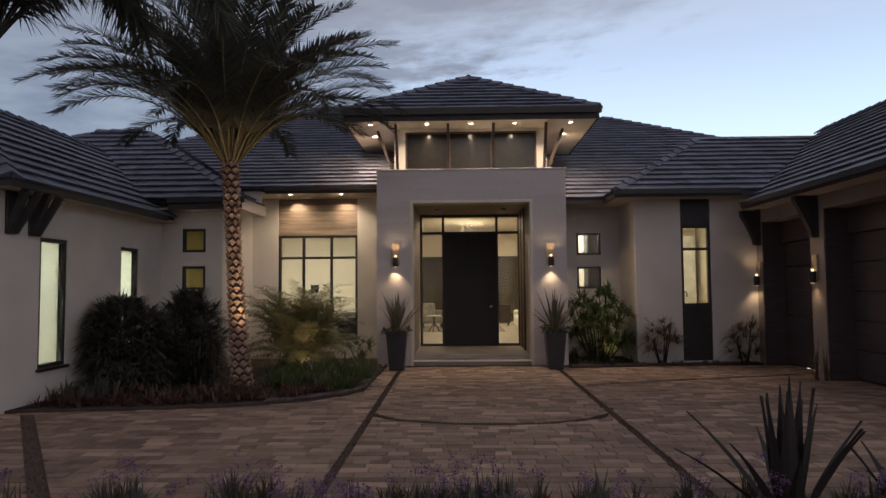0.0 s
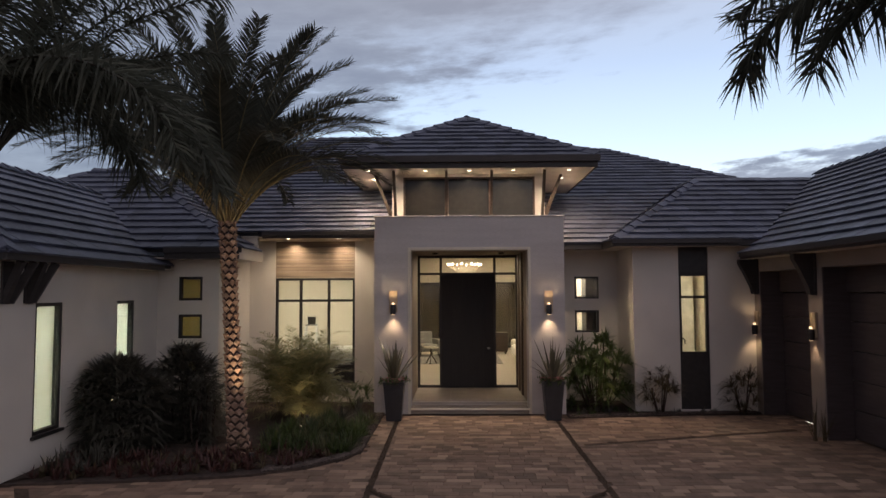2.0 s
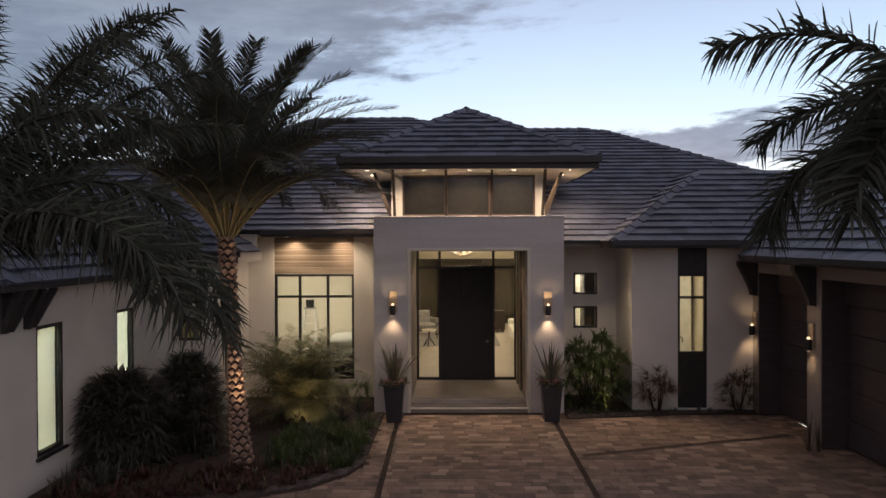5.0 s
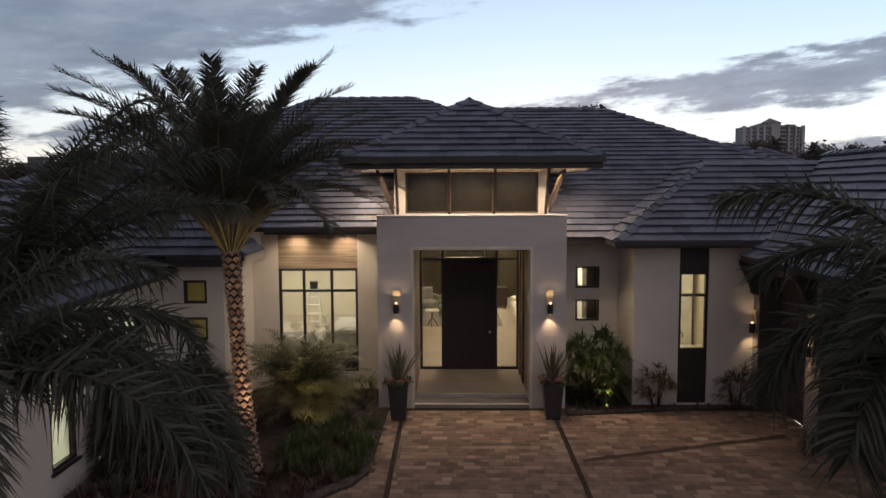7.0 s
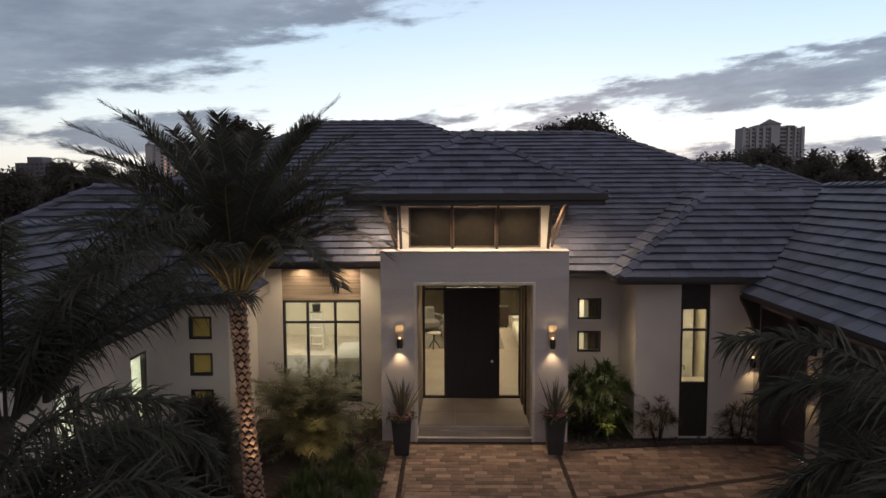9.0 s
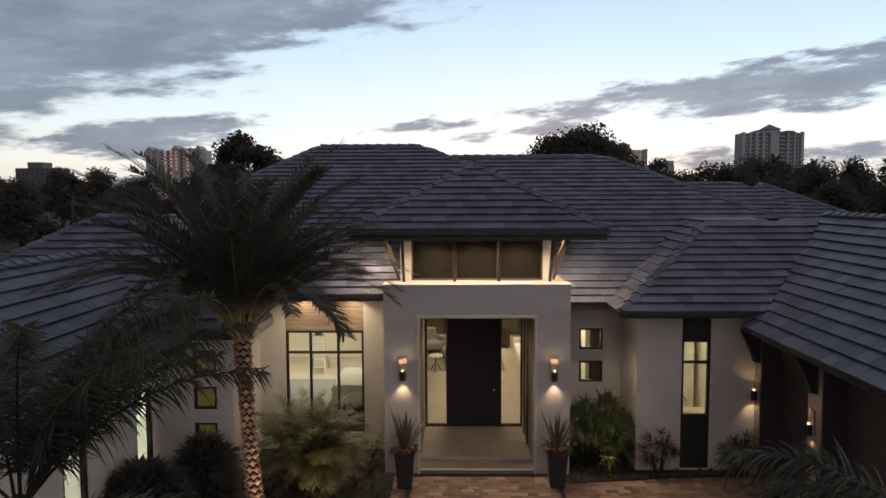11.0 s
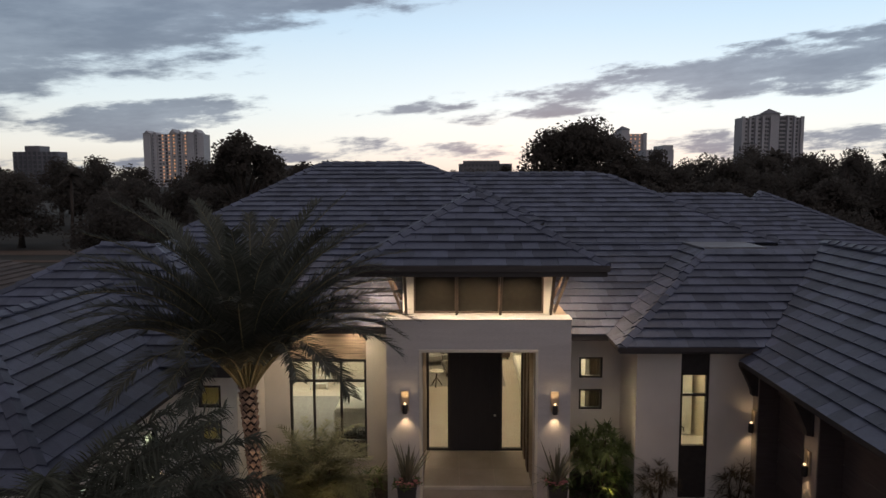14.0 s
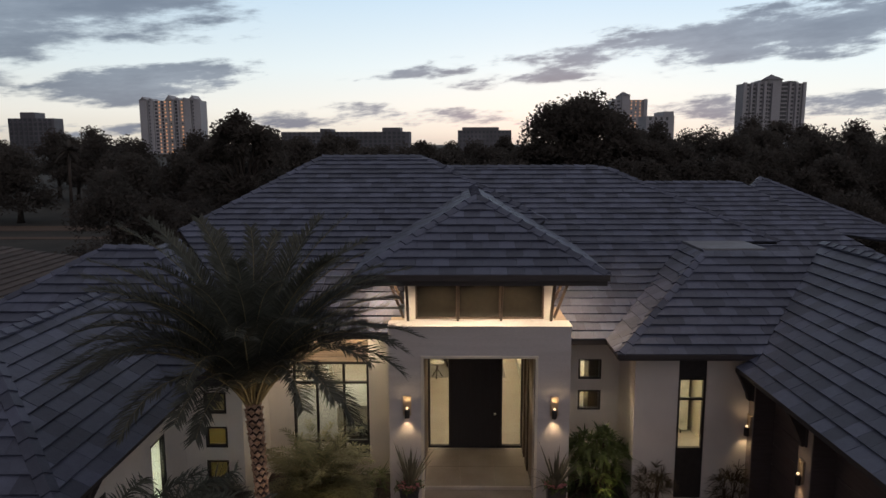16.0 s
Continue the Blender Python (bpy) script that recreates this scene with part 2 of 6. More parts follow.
PEBBLE = material("pebble", (0.125, 0.095, 0.082), (0.07, 0.053, 0.046), 0.7, 14, 80, 0.3, rand="island", rand_amount=0.4)
# darker than the floor stone: the porch's shade is put into the colour
STEP_SHADE = material("shaded_step_stone", (0.31, 0.262, 0.222), (0.25, 0.21, 0.175), 0.6, 1.6, 40, 0.08)
TRAV = material("floor_stone", (0.52, 0.46, 0.39), (0.43, 0.37, 0.31), 0.5, 2, 40, 0.08)
PLASTER = material("interior_plaster", (0.74, 0.69, 0.58), (0.68, 0.62, 0.52), 0.85, 1, 40, 0.05)
LINEN = material("white_linen", (0.78, 0.76, 0.70), (0.68, 0.66, 0.60), 0.9, 5, 90, 0.3)
GREY_FABRIC = material("grey_fabric", (0.30, 0.29, 0.28), (0.20, 0.19, 0.185), 0.95, 14, 120, 0.3)
DARK_WOOD = material("dark_furniture_wood", (0.06, 0.04, 0.03), (0.035, 0.025, 0.02), 0.45, 4, 50, 0.08, stretch=(1, 6, 6))
WHITE_METAL = material("white_lacquer", (0.75, 0.74, 0.70), None, 0.4, 5, 60, 0.0)
CHROME = material("brushed_nickel", (0.6, 0.58, 0.54), None, 0.28, 10, 90, 0.02, metal=1.0)
BRASS = material("aged_brass", (0.56, 0.45, 0.33), (0.46, 0.36, 0.25), 0.45, 8, 80, 0.05, metal=0.4)
CRYSTAL = material("chandelier_crystal", (0.75, 0.66, 0.5), None, 0.15, 5, 50, 0, spec=0.8)
BULB = material("lit_lens", (1, 0.9, 0.7), None, 0.4, 5, 50, 0, emit=((1.0, 0.86, 0.62), 14))
BULB_WARM = material("lit_filament", (1, 0.8, 0.5), None, 0.4, 5, 50, 0, emit=((1.0, 0.70, 0.40), 2.0))
GAP = material("door_gap_glow", (1, 0.95, 0.85), None, 0.5, 5, 50, 0, emit=((1.0, 0.95, 0.85), 1.2))
GLASS = glass_material("clear_glass")
# opaque pane: the dim room behind clear glass is put into its brown
DIM_PANE = material("dim_room_pane", (0.027, 0.023, 0.018), (0.021, 0.018, 0.014), 0.12, 1.5, 9, 0.02)
GLASS_DARK = glass_material("tinted_glass", (0.42, 0.40, 0.37), 0.08)
POT = material("black_glazed_pot", (0.042, 0.041, 0.045), (0.03, 0.029, 0.032), 0.35, 6, 60, 0.05)
BARK = material("palm_bark", (0.47, 0.325, 0.235), (0.27, 0.165, 0.115), 0.9, 9, 50, 0.7, rand="island", rand_amount=0.25)
# dark bark of canes and stems; on the palm trunk it stands for shade
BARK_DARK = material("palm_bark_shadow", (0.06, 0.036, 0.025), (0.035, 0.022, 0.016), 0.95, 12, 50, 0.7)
PALM_STEM = material("palm_stem", (0.26, 0.22, 0.11), (0.17, 0.13, 0.06), 0.6, 8, 50, 0.15)
CHECK = material("checked_cushion", (0.32, 0.31, 0.29), (0.03, 0.03, 0.03), 0.9, 22, 90, 0.1, contrast=(0.48, 0.52))
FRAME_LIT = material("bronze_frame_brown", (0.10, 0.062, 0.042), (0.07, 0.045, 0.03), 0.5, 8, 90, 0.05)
PALM_LEAF = material("palm_leaflet", (0.12, 0.122, 0.098), (0.084, 0.087, 0.07), 0.8, 2, 40, 0.0, spec=0.2, rand="island", rand_amount=0.3, trans_leaf=True)
DARK_LEAF = material("dark_leaf", (0.14, 0.134, 0.108), (0.098, 0.094, 0.076), 0.5, 2, 40, 0.0, rand="island", rand_amount=0.35, trans_leaf=True)
GREEN_LEAF = material("green_leaf", (0.105, 0.145, 0.045), (0.06, 0.085, 0.03), 0.45, 2, 40, 0.0, rand="island", rand_amount=0.35, trans_leaf=True)
REVEAL = material("bronzed_reveal", (0.34, 0.27, 0.205), (0.27, 0.21, 0.16), 0.7, 1.4, 60, 0.1)
OLIVE_LEAF = material("olive_leaf", (0.185, 0.185, 0.095), (0.125, 0.125, 0.065), 0.5, 2, 40, 0.0, rand="island", rand_amount=0.35, trans_leaf=True)
SWORD_LEAF = material("sword_leaf", (0.17, 0.165, 0.12), (0.11, 0.105, 0.075), 0.45, 2, 40, 0.0, rand="island", rand_amount=0.3, trans_leaf=True)
AGAVE_LEAF = material("agave_leaf", (0.072, 0.060, 0.058), (0.045, 0.038, 0.037), 0.5, 3, 40, 0.0, rand="island", rand_amount=0.3, trans_leaf=True)
RED_LEAF = material("burgundy_leaf", (0.13, 0.058, 0.050), (0.075, 0.034, 0.030), 0.5, 3, 40, 0.0, rand="island", rand_amount=0.4, trans_leaf=True)
STRAW_LEAF = material("dry_leaf", (0.15, 0.115, 0.065), (0.09, 0.07, 0.04), 0.6, 3, 40, 0.0, rand="island", rand_amount=0.35, trans_leaf=True)
# paler and flatter leaf colour, with the distance haze put into it
TREE_LEAF = material("hazy_far_foliage", (0.125, 0.110, 0.096), (0.088, 0.078, 0.069), 1.0, 1.2, 12, 0.0, rand="island", rand_amount=0.12, spec=0.0, trans_leaf=0.5)
TREE_BARK = material("tree_bark", (0.07, 0.055, 0.045), None, 0.95, 6, 40, 0.4)
def blind_material(name, colour):
    """Thin cloth that lets the room's light through."""
    m = bpy.data.materials.new(name)
    m.use_nodes = True
    nt = m.node_tree
    b, out = nt.nodes["Principled BSDF"], nt.nodes["Material Output"]
    no = nt.nodes.new("ShaderNodeTexNoise")
    no.inputs["Scale"].default_value = 140
    hs = nt.nodes.new("ShaderNodeHueSaturation")
    hs.inputs["Color"].default_value = (*colour, 1)
    mr = nt.nodes.new("ShaderNodeMapRange")
    mr.inputs[3].default_value, mr.inputs[4].default_value = 0.9, 1.1
    nt.links.new(no.outputs["Fac"], mr.inputs[0])
    nt.links.new(mr.outputs[0], hs.inputs["Value"])
    tr = nt.nodes.new("ShaderNodeBsdfTranslucent")
    mx = nt.nodes.new("ShaderNodeMixShader")
    mx.inputs[0].default_value = 0.7
    b.inputs["Roughness"].default_value = 0.9
    nt.links.new(hs.outputs[0], b.inputs["Base Color"])
    nt.links.new(hs.outputs[0], tr.inputs[0])
    nt.links.new(b.outputs[0], mx.inputs[1])
    nt.links.new(tr.outputs[0], mx.inputs[2])
    nt.links.new(mx.outputs[0], out.inputs[0])
    return m


BLIND = blind_material("white_blind", (0.85, 0.87, 0.80))
OLIVE_BLIND = blind_material("olive_blind", (0.56, 0.52, 0.32))
PINK = material("pink_petal", (0.50, 0.19, 0.21), (0.36, 0.12, 0.14), 0.6, 6, 40, 0.0, rand="island", rand_amount=0.3)
PURPLE = material("purple_petal", (0.20, 0.085, 0.20), (0.13, 0.055, 0.13), 0.6, 6, 40, 0.0, rand="island", rand_amount=0.35)
TOWER = material("tower_concrete", (0.46, 0.46, 0.48), (0.40, 0.40, 0.42), 0.85, 0.05, 1, 0.05)
TOWER_DARK = material("tower_dark", (0.20, 0.20, 0.22), None, 0.85, 0.05, 1, 0.05)
TOWER_GLASS = material("tower_window", (0.11, 0.115, 0.13), None, 0.35, 0.2, 1, 0.0)
TOWER_LIT = material("tower_window_lit", (0.6, 0.4, 0.25), None, 0.5, 0.2, 1, 0.0, emit=((1.0, 0.48, 0.22), 0.75))
CLAY = material("clay_tile", (0.095, 0.075, 0.066), (0.065, 0.05, 0.044), 0.8, 2, 30, 0.3, rand="island", rand_amount=0.2)


# ---- mesh helpers ----
def thing(name, place, label, category, group="", kind=""):
    ob = new(name)
    ob.location = place
    ob.empty_display_size = 0.1
    return tagged(ob, label, category, group, kind)


def part(name, bm, mat, parent, label=""):
    """Link a bmesh (world coordinates) as one mesh object under a thing or a part."""
    me = bpy.data.meshes.new(name)
    bm.normal_update()
    bm.to_mesh(me)
    bm.free()
    me.materials.append(mat)
    ob = new(name, me)
    if parent is not None:
        ob.parent = parent
        ob.matrix_parent_inverse = Matrix.Translation(parent.location).inverted() if parent.type == "EMPTY" else Matrix.Identity(4)
    if label:
        tagged(ob, label)
    return ob


def pydata_part(name, verts, faces, mat, parent, label="", smooth=False):
    me = bpy.data.meshes.new(name)
    me.from_pydata(verts, [], faces)
    if smooth:
        me.polygons.foreach_set("use_smooth", [True] * len(me.polygons))
    me.materials.append(mat)
    ob = new(name, me)
    if parent is not None:
        ob.parent = parent
        ob.matrix_parent_inverse = Matrix.Translation(parent.location).inverted() if parent.type == "EMPTY" else Matrix.Identity(4)
    if label:
        tagged(ob, label)
    return ob


def structure(name, bm, mat, label, category):
    return tagged(part(name, bm, mat, None), label, category, kind="structure")


def box(bm, x0, x1, y0, y1, z0, z1, bevel=0.0):
    vs = [bm.verts.new(p) for p in ((x0, y0, z0), (x1, y0, z0), (x1, y1, z0), (x0, y1, z0), (x0, y0, z1), (x1, y0, z1), (x1, y1, z1), (x0, y1, z1))]
    fs = [bm.faces.new([vs[i] for i in f]) for f in ((3, 2, 1, 0), (4, 5, 6, 7), (0, 1, 5, 4), (1, 2, 6, 5), (2, 3, 7, 6), (3, 0, 4, 7))]
    if bevel:
        es = list({e for f in fs for e in f.edges})
        bmesh.ops.bevel(bm, geom=es, offset=bevel, segments=1, affect="EDGES")
    return bm


def B(*args, bevel=0.0):
    return box(bmesh.new(), *args, bevel=bevel)


def beam(bm, a, b, w, d, up=(0, 0, 1)):
    """A rectangular bar from a to b."""
    a, b = Vector(a), Vector(b)
    ax = (b - a).normalized()
    side = ax.cross(Vector(up))
    if side.length < 1e-4:
        side = Vector((1, 0, 0))
    side.normalize()
    top = side.cross(ax).normalized()
    vs = []
    for p in (a, b):
        for sx, sy in ((-1, -1), (1, -1), (1, 1), (-1, 1)):
            vs.append(bm.verts.new(p + side * (sx * w / 2) + top * (sy * d / 2)))
    for f in ((0, 1, 2, 3), (7, 6, 5, 4), (0, 4, 5, 1), (1, 5, 6, 2), (2, 6, 7, 3), (3, 7, 4, 0)):
        bm.faces.new([vs[i] for i in f])
    bmesh.ops.recalc_face_normals(bm, faces=bm.faces[:])
    return bm


def tube(bm, pts, radii, n=8, cap=True):
    """A round tube through points."""
    rings = []
    for i, p in enumerate(pts):
        p = Vector(p)
        d = (Vector(pts[min(i + 1, len(pts) - 1)]) - Vector(pts[max(i - 1, 0)])).normalized()
        s = d.cross(Vector((0, 0, 1)))
        if s.length < 1e-3:
            s = Vector((1, 0, 0))
        s.normalize()
        u = s.cross(d)
        r = radii[i] if hasattr(radii, "__len__") else radii
        rings.append([bm.verts.new(p + (s * math.cos(k * math.tau / n) + u * math.sin(k * math.tau / n)) * r) for k in range(n)])
    for a, b in zip(rings, rings[1:]):
        for k in range(n):
            f = bm.faces.new((a[k], a[(k + 1) % n], b[(k + 1) % n], b[k]))
            f.smooth = True
    if cap:
        bm.faces.new(rings[0][::-1])
        bm.faces.new(rings[-1])
    bmesh.ops.recalc_face_normals(bm, faces=bm.faces[:])
    return bm


def lathe(bm, centre, profile, n=20, square=False):
    """Rings of (radius, height) about a vertical axis; square: four-sided."""
    cx, cy, cz = centre
    n = 4 if square else n
    off = math.pi / 4 if square else 0
    k = math.sqrt(2) if square else 1
    rings = [[bm.verts.new((cx + r * k * math.cos(off + i * math.tau / n), cy + r * k * math.sin(off + i * math.tau / n), cz + h)) for i in range(n)] for r, h in profile]
    for a, b in zip(rings, rings[1:]):
        for i in range(n):
            f = bm.faces.new((a[i], a[(i + 1) % n], b[(i + 1) % n], b[i]))
            f.smooth = not square
    bm.faces.new(rings[0][::-1])
    bm.faces.new(rings[-1])
    return bm


def wall_boxes(bm, axis, at0, at1, u0, u1, z0, z1, holes=()):
    """A thick wall with openings, one connected mesh. axis 'y': it runs along x between y at0..at1; axis 'x': along y between x at0..at1. holes: (u0, u1, z0, z1)."""
    us = sorted({u0, u1, *(h[i] for h in holes for i in (0, 1))})
    zs = sorted({z0, z1, *(h[i] for h in holes for i in (2, 3))})
    solid = {(i, j): not any(h[0] <= us[i] and us[i + 1] <= h[1] and h[2] <= zs[j] and zs[j + 1] <= h[3] for h in holes) for i in range(len(us) - 1) for j in range(len(zs) - 1)}
    made = {}

    def v(i, j, k):
        key = (i, j, k)
        if key not in made:
            a = (at0, at1)[k]
            made[key] = bm.verts.new((us[i], a, zs[j]) if axis == "y" else (a, us[i], zs[j]))
        return made[key]

    for (i, j), full in solid.items():
        if not full:
            continue
        bm.faces.new((v(i, j, 0), v(i + 1, j, 0), v(i + 1, j + 1, 0), v(i, j + 1, 0)))
        bm.faces.new((v(i, j, 1), v(i, j + 1, 1), v(i + 1, j + 1, 1), v(i + 1, j, 1)))
        for di, dj, p, q in ((-1, 0, (i, j), (i, j + 1)), (1, 0, (i + 1, j), (i + 1, j + 1)), (0, -1, (i, j), (i + 1, j)), (0, 1, (i, j + 1), (i + 1, j + 1))):
            if not solid.get((i + di, j + dj), False):
                bm.faces.new((v(*p, 0), v(*q, 0), v(*q, 1), v(*p, 1)))
    bmesh.ops.recalc_face_normals(bm, faces=bm.faces[:])
    return bm


def clip(poly, a, b, c):
    """Keep the part of a 2D polygon where a*x + b*y <= c."""
    out = []
    for i, p in enumerate(poly):
        q = poly[(i + 1) % len(poly)]
        dp, dq = a * p[0] + b * p[1] - c, a * q[0] + b * q[1] - c
        if dp <= 0:
            out.append(p)
        if dp * dq < 0:
            t = dp / (dp - dq)
            out.append((p[0] + (q[0] - p[0]) * t, p[1] + (q[1] - p[1]) * t))
    return out


# ---- roofs ----
COURSE, TILE_W, TILE_T = 0.303, 0.36, 0.046


def roof_face(name, pts, parent, nearest=0):
    """One plane of tiled roof through its corner points (convex; the first two are the eave, left to right as seen from outside): dark underlay and lapped flat tiles.
    nearest: how many whole tiles, from the eave up, are objects of their own."""
    P = [Vector(p) for p in pts]
    o = P[0]
    n = (P[1] - P[0]).cross(P[2] - P[0]).normalized()
    if n.z < 0:
        n = -n
    v = (Vector((0, 0, 1)) - n * n.z).normalized()
    u = v.cross(n).normalized()
    poly = [((p - o).dot(u), (p - o).dot(v)) for p in P]
    area = sum(poly[i][0] * poly[(i + 1) % len(poly)][1] - poly[(i + 1) % len(poly)][0] * poly[i][1] for i in range(len(poly)))
    if area < 0:
        poly.reverse()
    # underlay slab
    bm = bmesh.new()
    top = [bm.verts.new(o + u * a + v * b - n * 0.035) for a, b in poly]
    low = [bm.verts.new(o + u * a + v * b - n * 0.10) for a, b in poly]
    bm.faces.new(top)
    bm.faces.new(low[::-1])
    for i in range(len(top)):
        bm.faces.new((top[i], low[i], low[(i + 1) % len(top)], top[(i + 1) % len(top)]))
    part("underlay", bm, DECK, parent)
    edges = []
    for i, p in enumerate(poly):
        q = poly[(i + 1) % len(poly)]
        dx, dy = q[0] - p[0], q[1] - p[1]
        ln = math.hypot(dx, dy)
        if ln > 1e-6:
            edges.append((dy / ln, -dx / ln, (dy * p[0] - dx * p[1]) / ln))
    umin, umax = min(p[0] for p in poly), max(p[0] for p in poly)
    vmin, vmax = min(p[1] for p in poly), max(p[1] for p in poly)
    rng = random.Random(sum(ord(c) for c in name))
    verts, faces, single = [], [], []
    rows = int((vmax - vmin) / COURSE) + 2
    for r in range(rows):
        v0 = vmin + r * COURSE - 0.05
        shift = (TILE_W / 2 if r % 2 else 0) + rng.uniform(-0.03, 0.03)
        for k in range(int((umax - umin) / TILE_W) + 3):
            a0 = umin - TILE_W + k * TILE_W + shift
            quad = [(a0 + 0.003, v0), (a0 + TILE_W - 0.003, v0), (a0 + TILE_W - 0.003, v0 + COURSE + 0.035), (a0 + 0.003, v0 + COURSE + 0.035)]
            lift = rng.uniform(-0.004, 0.004)
            cut = quad
            whole = True
            for i, (ea, eb, ec) in enumerate(edges):
                # the eave edge lets the first course overhang
                slack = 0.06 if eb < -0.99 else 0.0
                d = [ea * p[0] + eb * p[1] - ec - slack for p in cut]
                if max(d) > 1e-6:
                    if max(d) > 0.03:
                        whole = False
                    cut = clip(cut, ea, eb, ec + slack)
                    if len(cut) < 3:
                        break
            if len(cut) < 3:
                continue
            if whole and len(single) < nearest:
                single.append((a0, v0, lift))
                continue
            base = len(verts)
            m = len(cut)
            for a, b in cut:
                f = max(0.0, min(1.0, (b - v0) / COURSE))
                h = TILE_T * (1 - f) + lift
                verts.append(o + u * a + v * b + n * (h + 0.0))
            for a, b in cut:
                f = max(0.0, min(1.0, (b - v0) / COURSE))
                verts.append(o + u * a + v * b + n * (TILE_T * (1 - f) + lift - 0.036))
            faces.append(list(range(base, base + m)))
            faces.append(list(range(base + 2 * m - 1, base + m - 1, -1)))
            for i in range(m):
                j = (i + 1) % m
                faces.append([base + i, base + m + i, base + m + j, base + j])
    if verts:
        tagged(pydata_part("tiles", verts, faces, TILE_I, parent), kind="stuff")
    if single:
        me = bpy.data.meshes.new("tile")
        w, h = TILE_W - 0.006, COURSE + 0.035
        tv = [(0, 0, TILE_T), (w, 0, TILE_T), (w, h, -0.002), (0, h, -0.002), (0, 0, TILE_T - 0.036), (w, 0, TILE_T - 0.036), (w, h, -0.038), (0, h, -0.038)]
        me.from_pydata(tv, [], [(0, 1, 2, 3), (7, 6, 5, 4), (0, 4, 5, 1), (1, 5, 6, 2), (2, 6, 7, 3), (3, 7, 4, 0)])
        me.materials.append(TILE_O)
        rot = Matrix((u, v, n)).transposed().to_4x4()
        for a0, v0, lift in single:
            ob = new("tile", me)
            ob.parent = parent
            ob.matrix_parent_inverse = Matrix.Translation(parent.location).inverted()
            ob.matrix_basis = Matrix.Translation(o + u * (a0 + 0.003) + v * v0 + n * lift) @ rot


def ridge_caps(parent, a, b, step=0.36):
    """Overlapping angular cap tiles along a ridge or hip from the low end a to the high end b."""
    a, b = Vector(a), Vector(b)
    ln = (b - a).length
    ax = (b - a).normalized()
    side = ax.cross(Vector((0, 0, 1))).normalized()
    up = side.cross(ax).normalized()
    me = bpy.data.meshes.new("ridge_cap")
    w, t = 0.13, 0.035
    vs = []
    for s, lift in ((0.0, 0.045), (step + 0.05, 0.012)):
        for sx, h in ((-w, -0.075), (0, 0.0), (w, -0.075), (w, -0.075 - t), (0, -t), (-w, -0.075 - t)):
            vs.append((sx, s, h + lift + 0.03))
    me.from_pydata(vs, [], [(0, 1, 7, 6), (1, 2, 8, 7), (2, 3, 9, 8), (3, 4, 10, 9), (4, 5, 11, 10), (5, 0, 6, 11), (5, 4, 1, 0), (4, 3, 2, 1), (6, 7, 10, 11), (7, 8, 9, 10)])
    me.materials.append(TILE_O)
    rot = Matrix((side, ax, up)).transposed().to_4x4()
    for i in range(max(1, int(ln / step))):
        ob = new("ridge_cap", me)
        ob.parent = parent
        ob.matrix_parent_inverse = Matrix.Translation(parent.location).inverted()
        ob.matrix_basis = Matrix.Translation(a + ax * (i * step) + up * 0.01) @ rot


def roof(name, label):
    return thing(name, (0, 0, 0), label, "roof", kind="structure")


roof_right = roof("roof_main_right", "grey flat concrete tile roof over the main house")
SR = 0.484


def zr(y):
    return 3.6 + SR * (y - 15.9)


YA = 15.9 + 1.748 / SR
RX, RY = 4.41, 23.5
HX = RX + (RY - YA)
roof_face("A", [(-0.9, 15.9, 3.6), (2.98, 15.9, 3.6), (5.8, YA, zr(YA)), (-0.9, YA, zr(YA))], roof_right, 300)
roof_face("Au", [(-0.9, YA, zr(YA)), (HX, YA, zr(YA)), (RX, RY, zr(RY)), (-0.9, RY, zr(RY))], roof_right)
roof_face("A2", [(HX, YA, zr(YA)), (HX, 2 * RY - YA, zr(YA)), (RX, RY, zr(RY))], roof_right)
roof_face("A3", [(5.0, 27.5, 5.0), (-0.9, 27.5, 5.0), (-0.9, RY, zr(RY)), (RX, RY, zr(RY))], roof_right)
ridge_caps(roof_right, (-0.9, RY, zr(RY)), (RX, RY, zr(RY)))
ridge_caps(roof_right, (HX, YA, zr(YA)), (RX, RY, zr(RY)))

roof_left = roof("roof_main_left", "grey flat concrete tile roof over the bedroom side")
SL = 0.480


def zl(y):
    return 3.86 + SL * (y - 15.45)


LX0, LX1, LY = -4.87, -1.53, 23.3
roof_face("L", [(-5.1, 15.45, 3.86), (-1.6, 15.45, 3.86), (2.0, 19.77, zl(19.77)), (LX1, LY, zl(LY)), (LX0, LY, zl(LY)), (-8.1, LY - 3.23 * 1.25, zl(LY - 3.23 * 1.25))], roof_left, 300)
roof_face("L2", [(2.0, 19.77, zl(19.77)), (2.0, 26.8, zl(19.77)), (LX1, LY, zl(LY))], roof_left)
roof_face("L3", [(-1.0, 28, 5.3), (-6.0, 28, 5.3), (LX0, LY, zl(LY)), (LX1, LY, zl(LY))], roof_left)
roof_face("L4", [(-8.1, 27.2, zl(19.26)), (-8.1, 19.26, zl(19.26)), (LX0, LY, zl(LY))], roof_left)
ridge_caps(roof_left, (LX0, LY, zl(LY)), (LX1, LY, zl(LY)))
ridge_caps(roof_left, (1.6, 20.17, zl(20.17)), (LX1, LY, zl(LY)))
ridge_caps(roof_left, (-8.1, 19.26, zl(19.26)), (LX0, LY, zl(LY)))

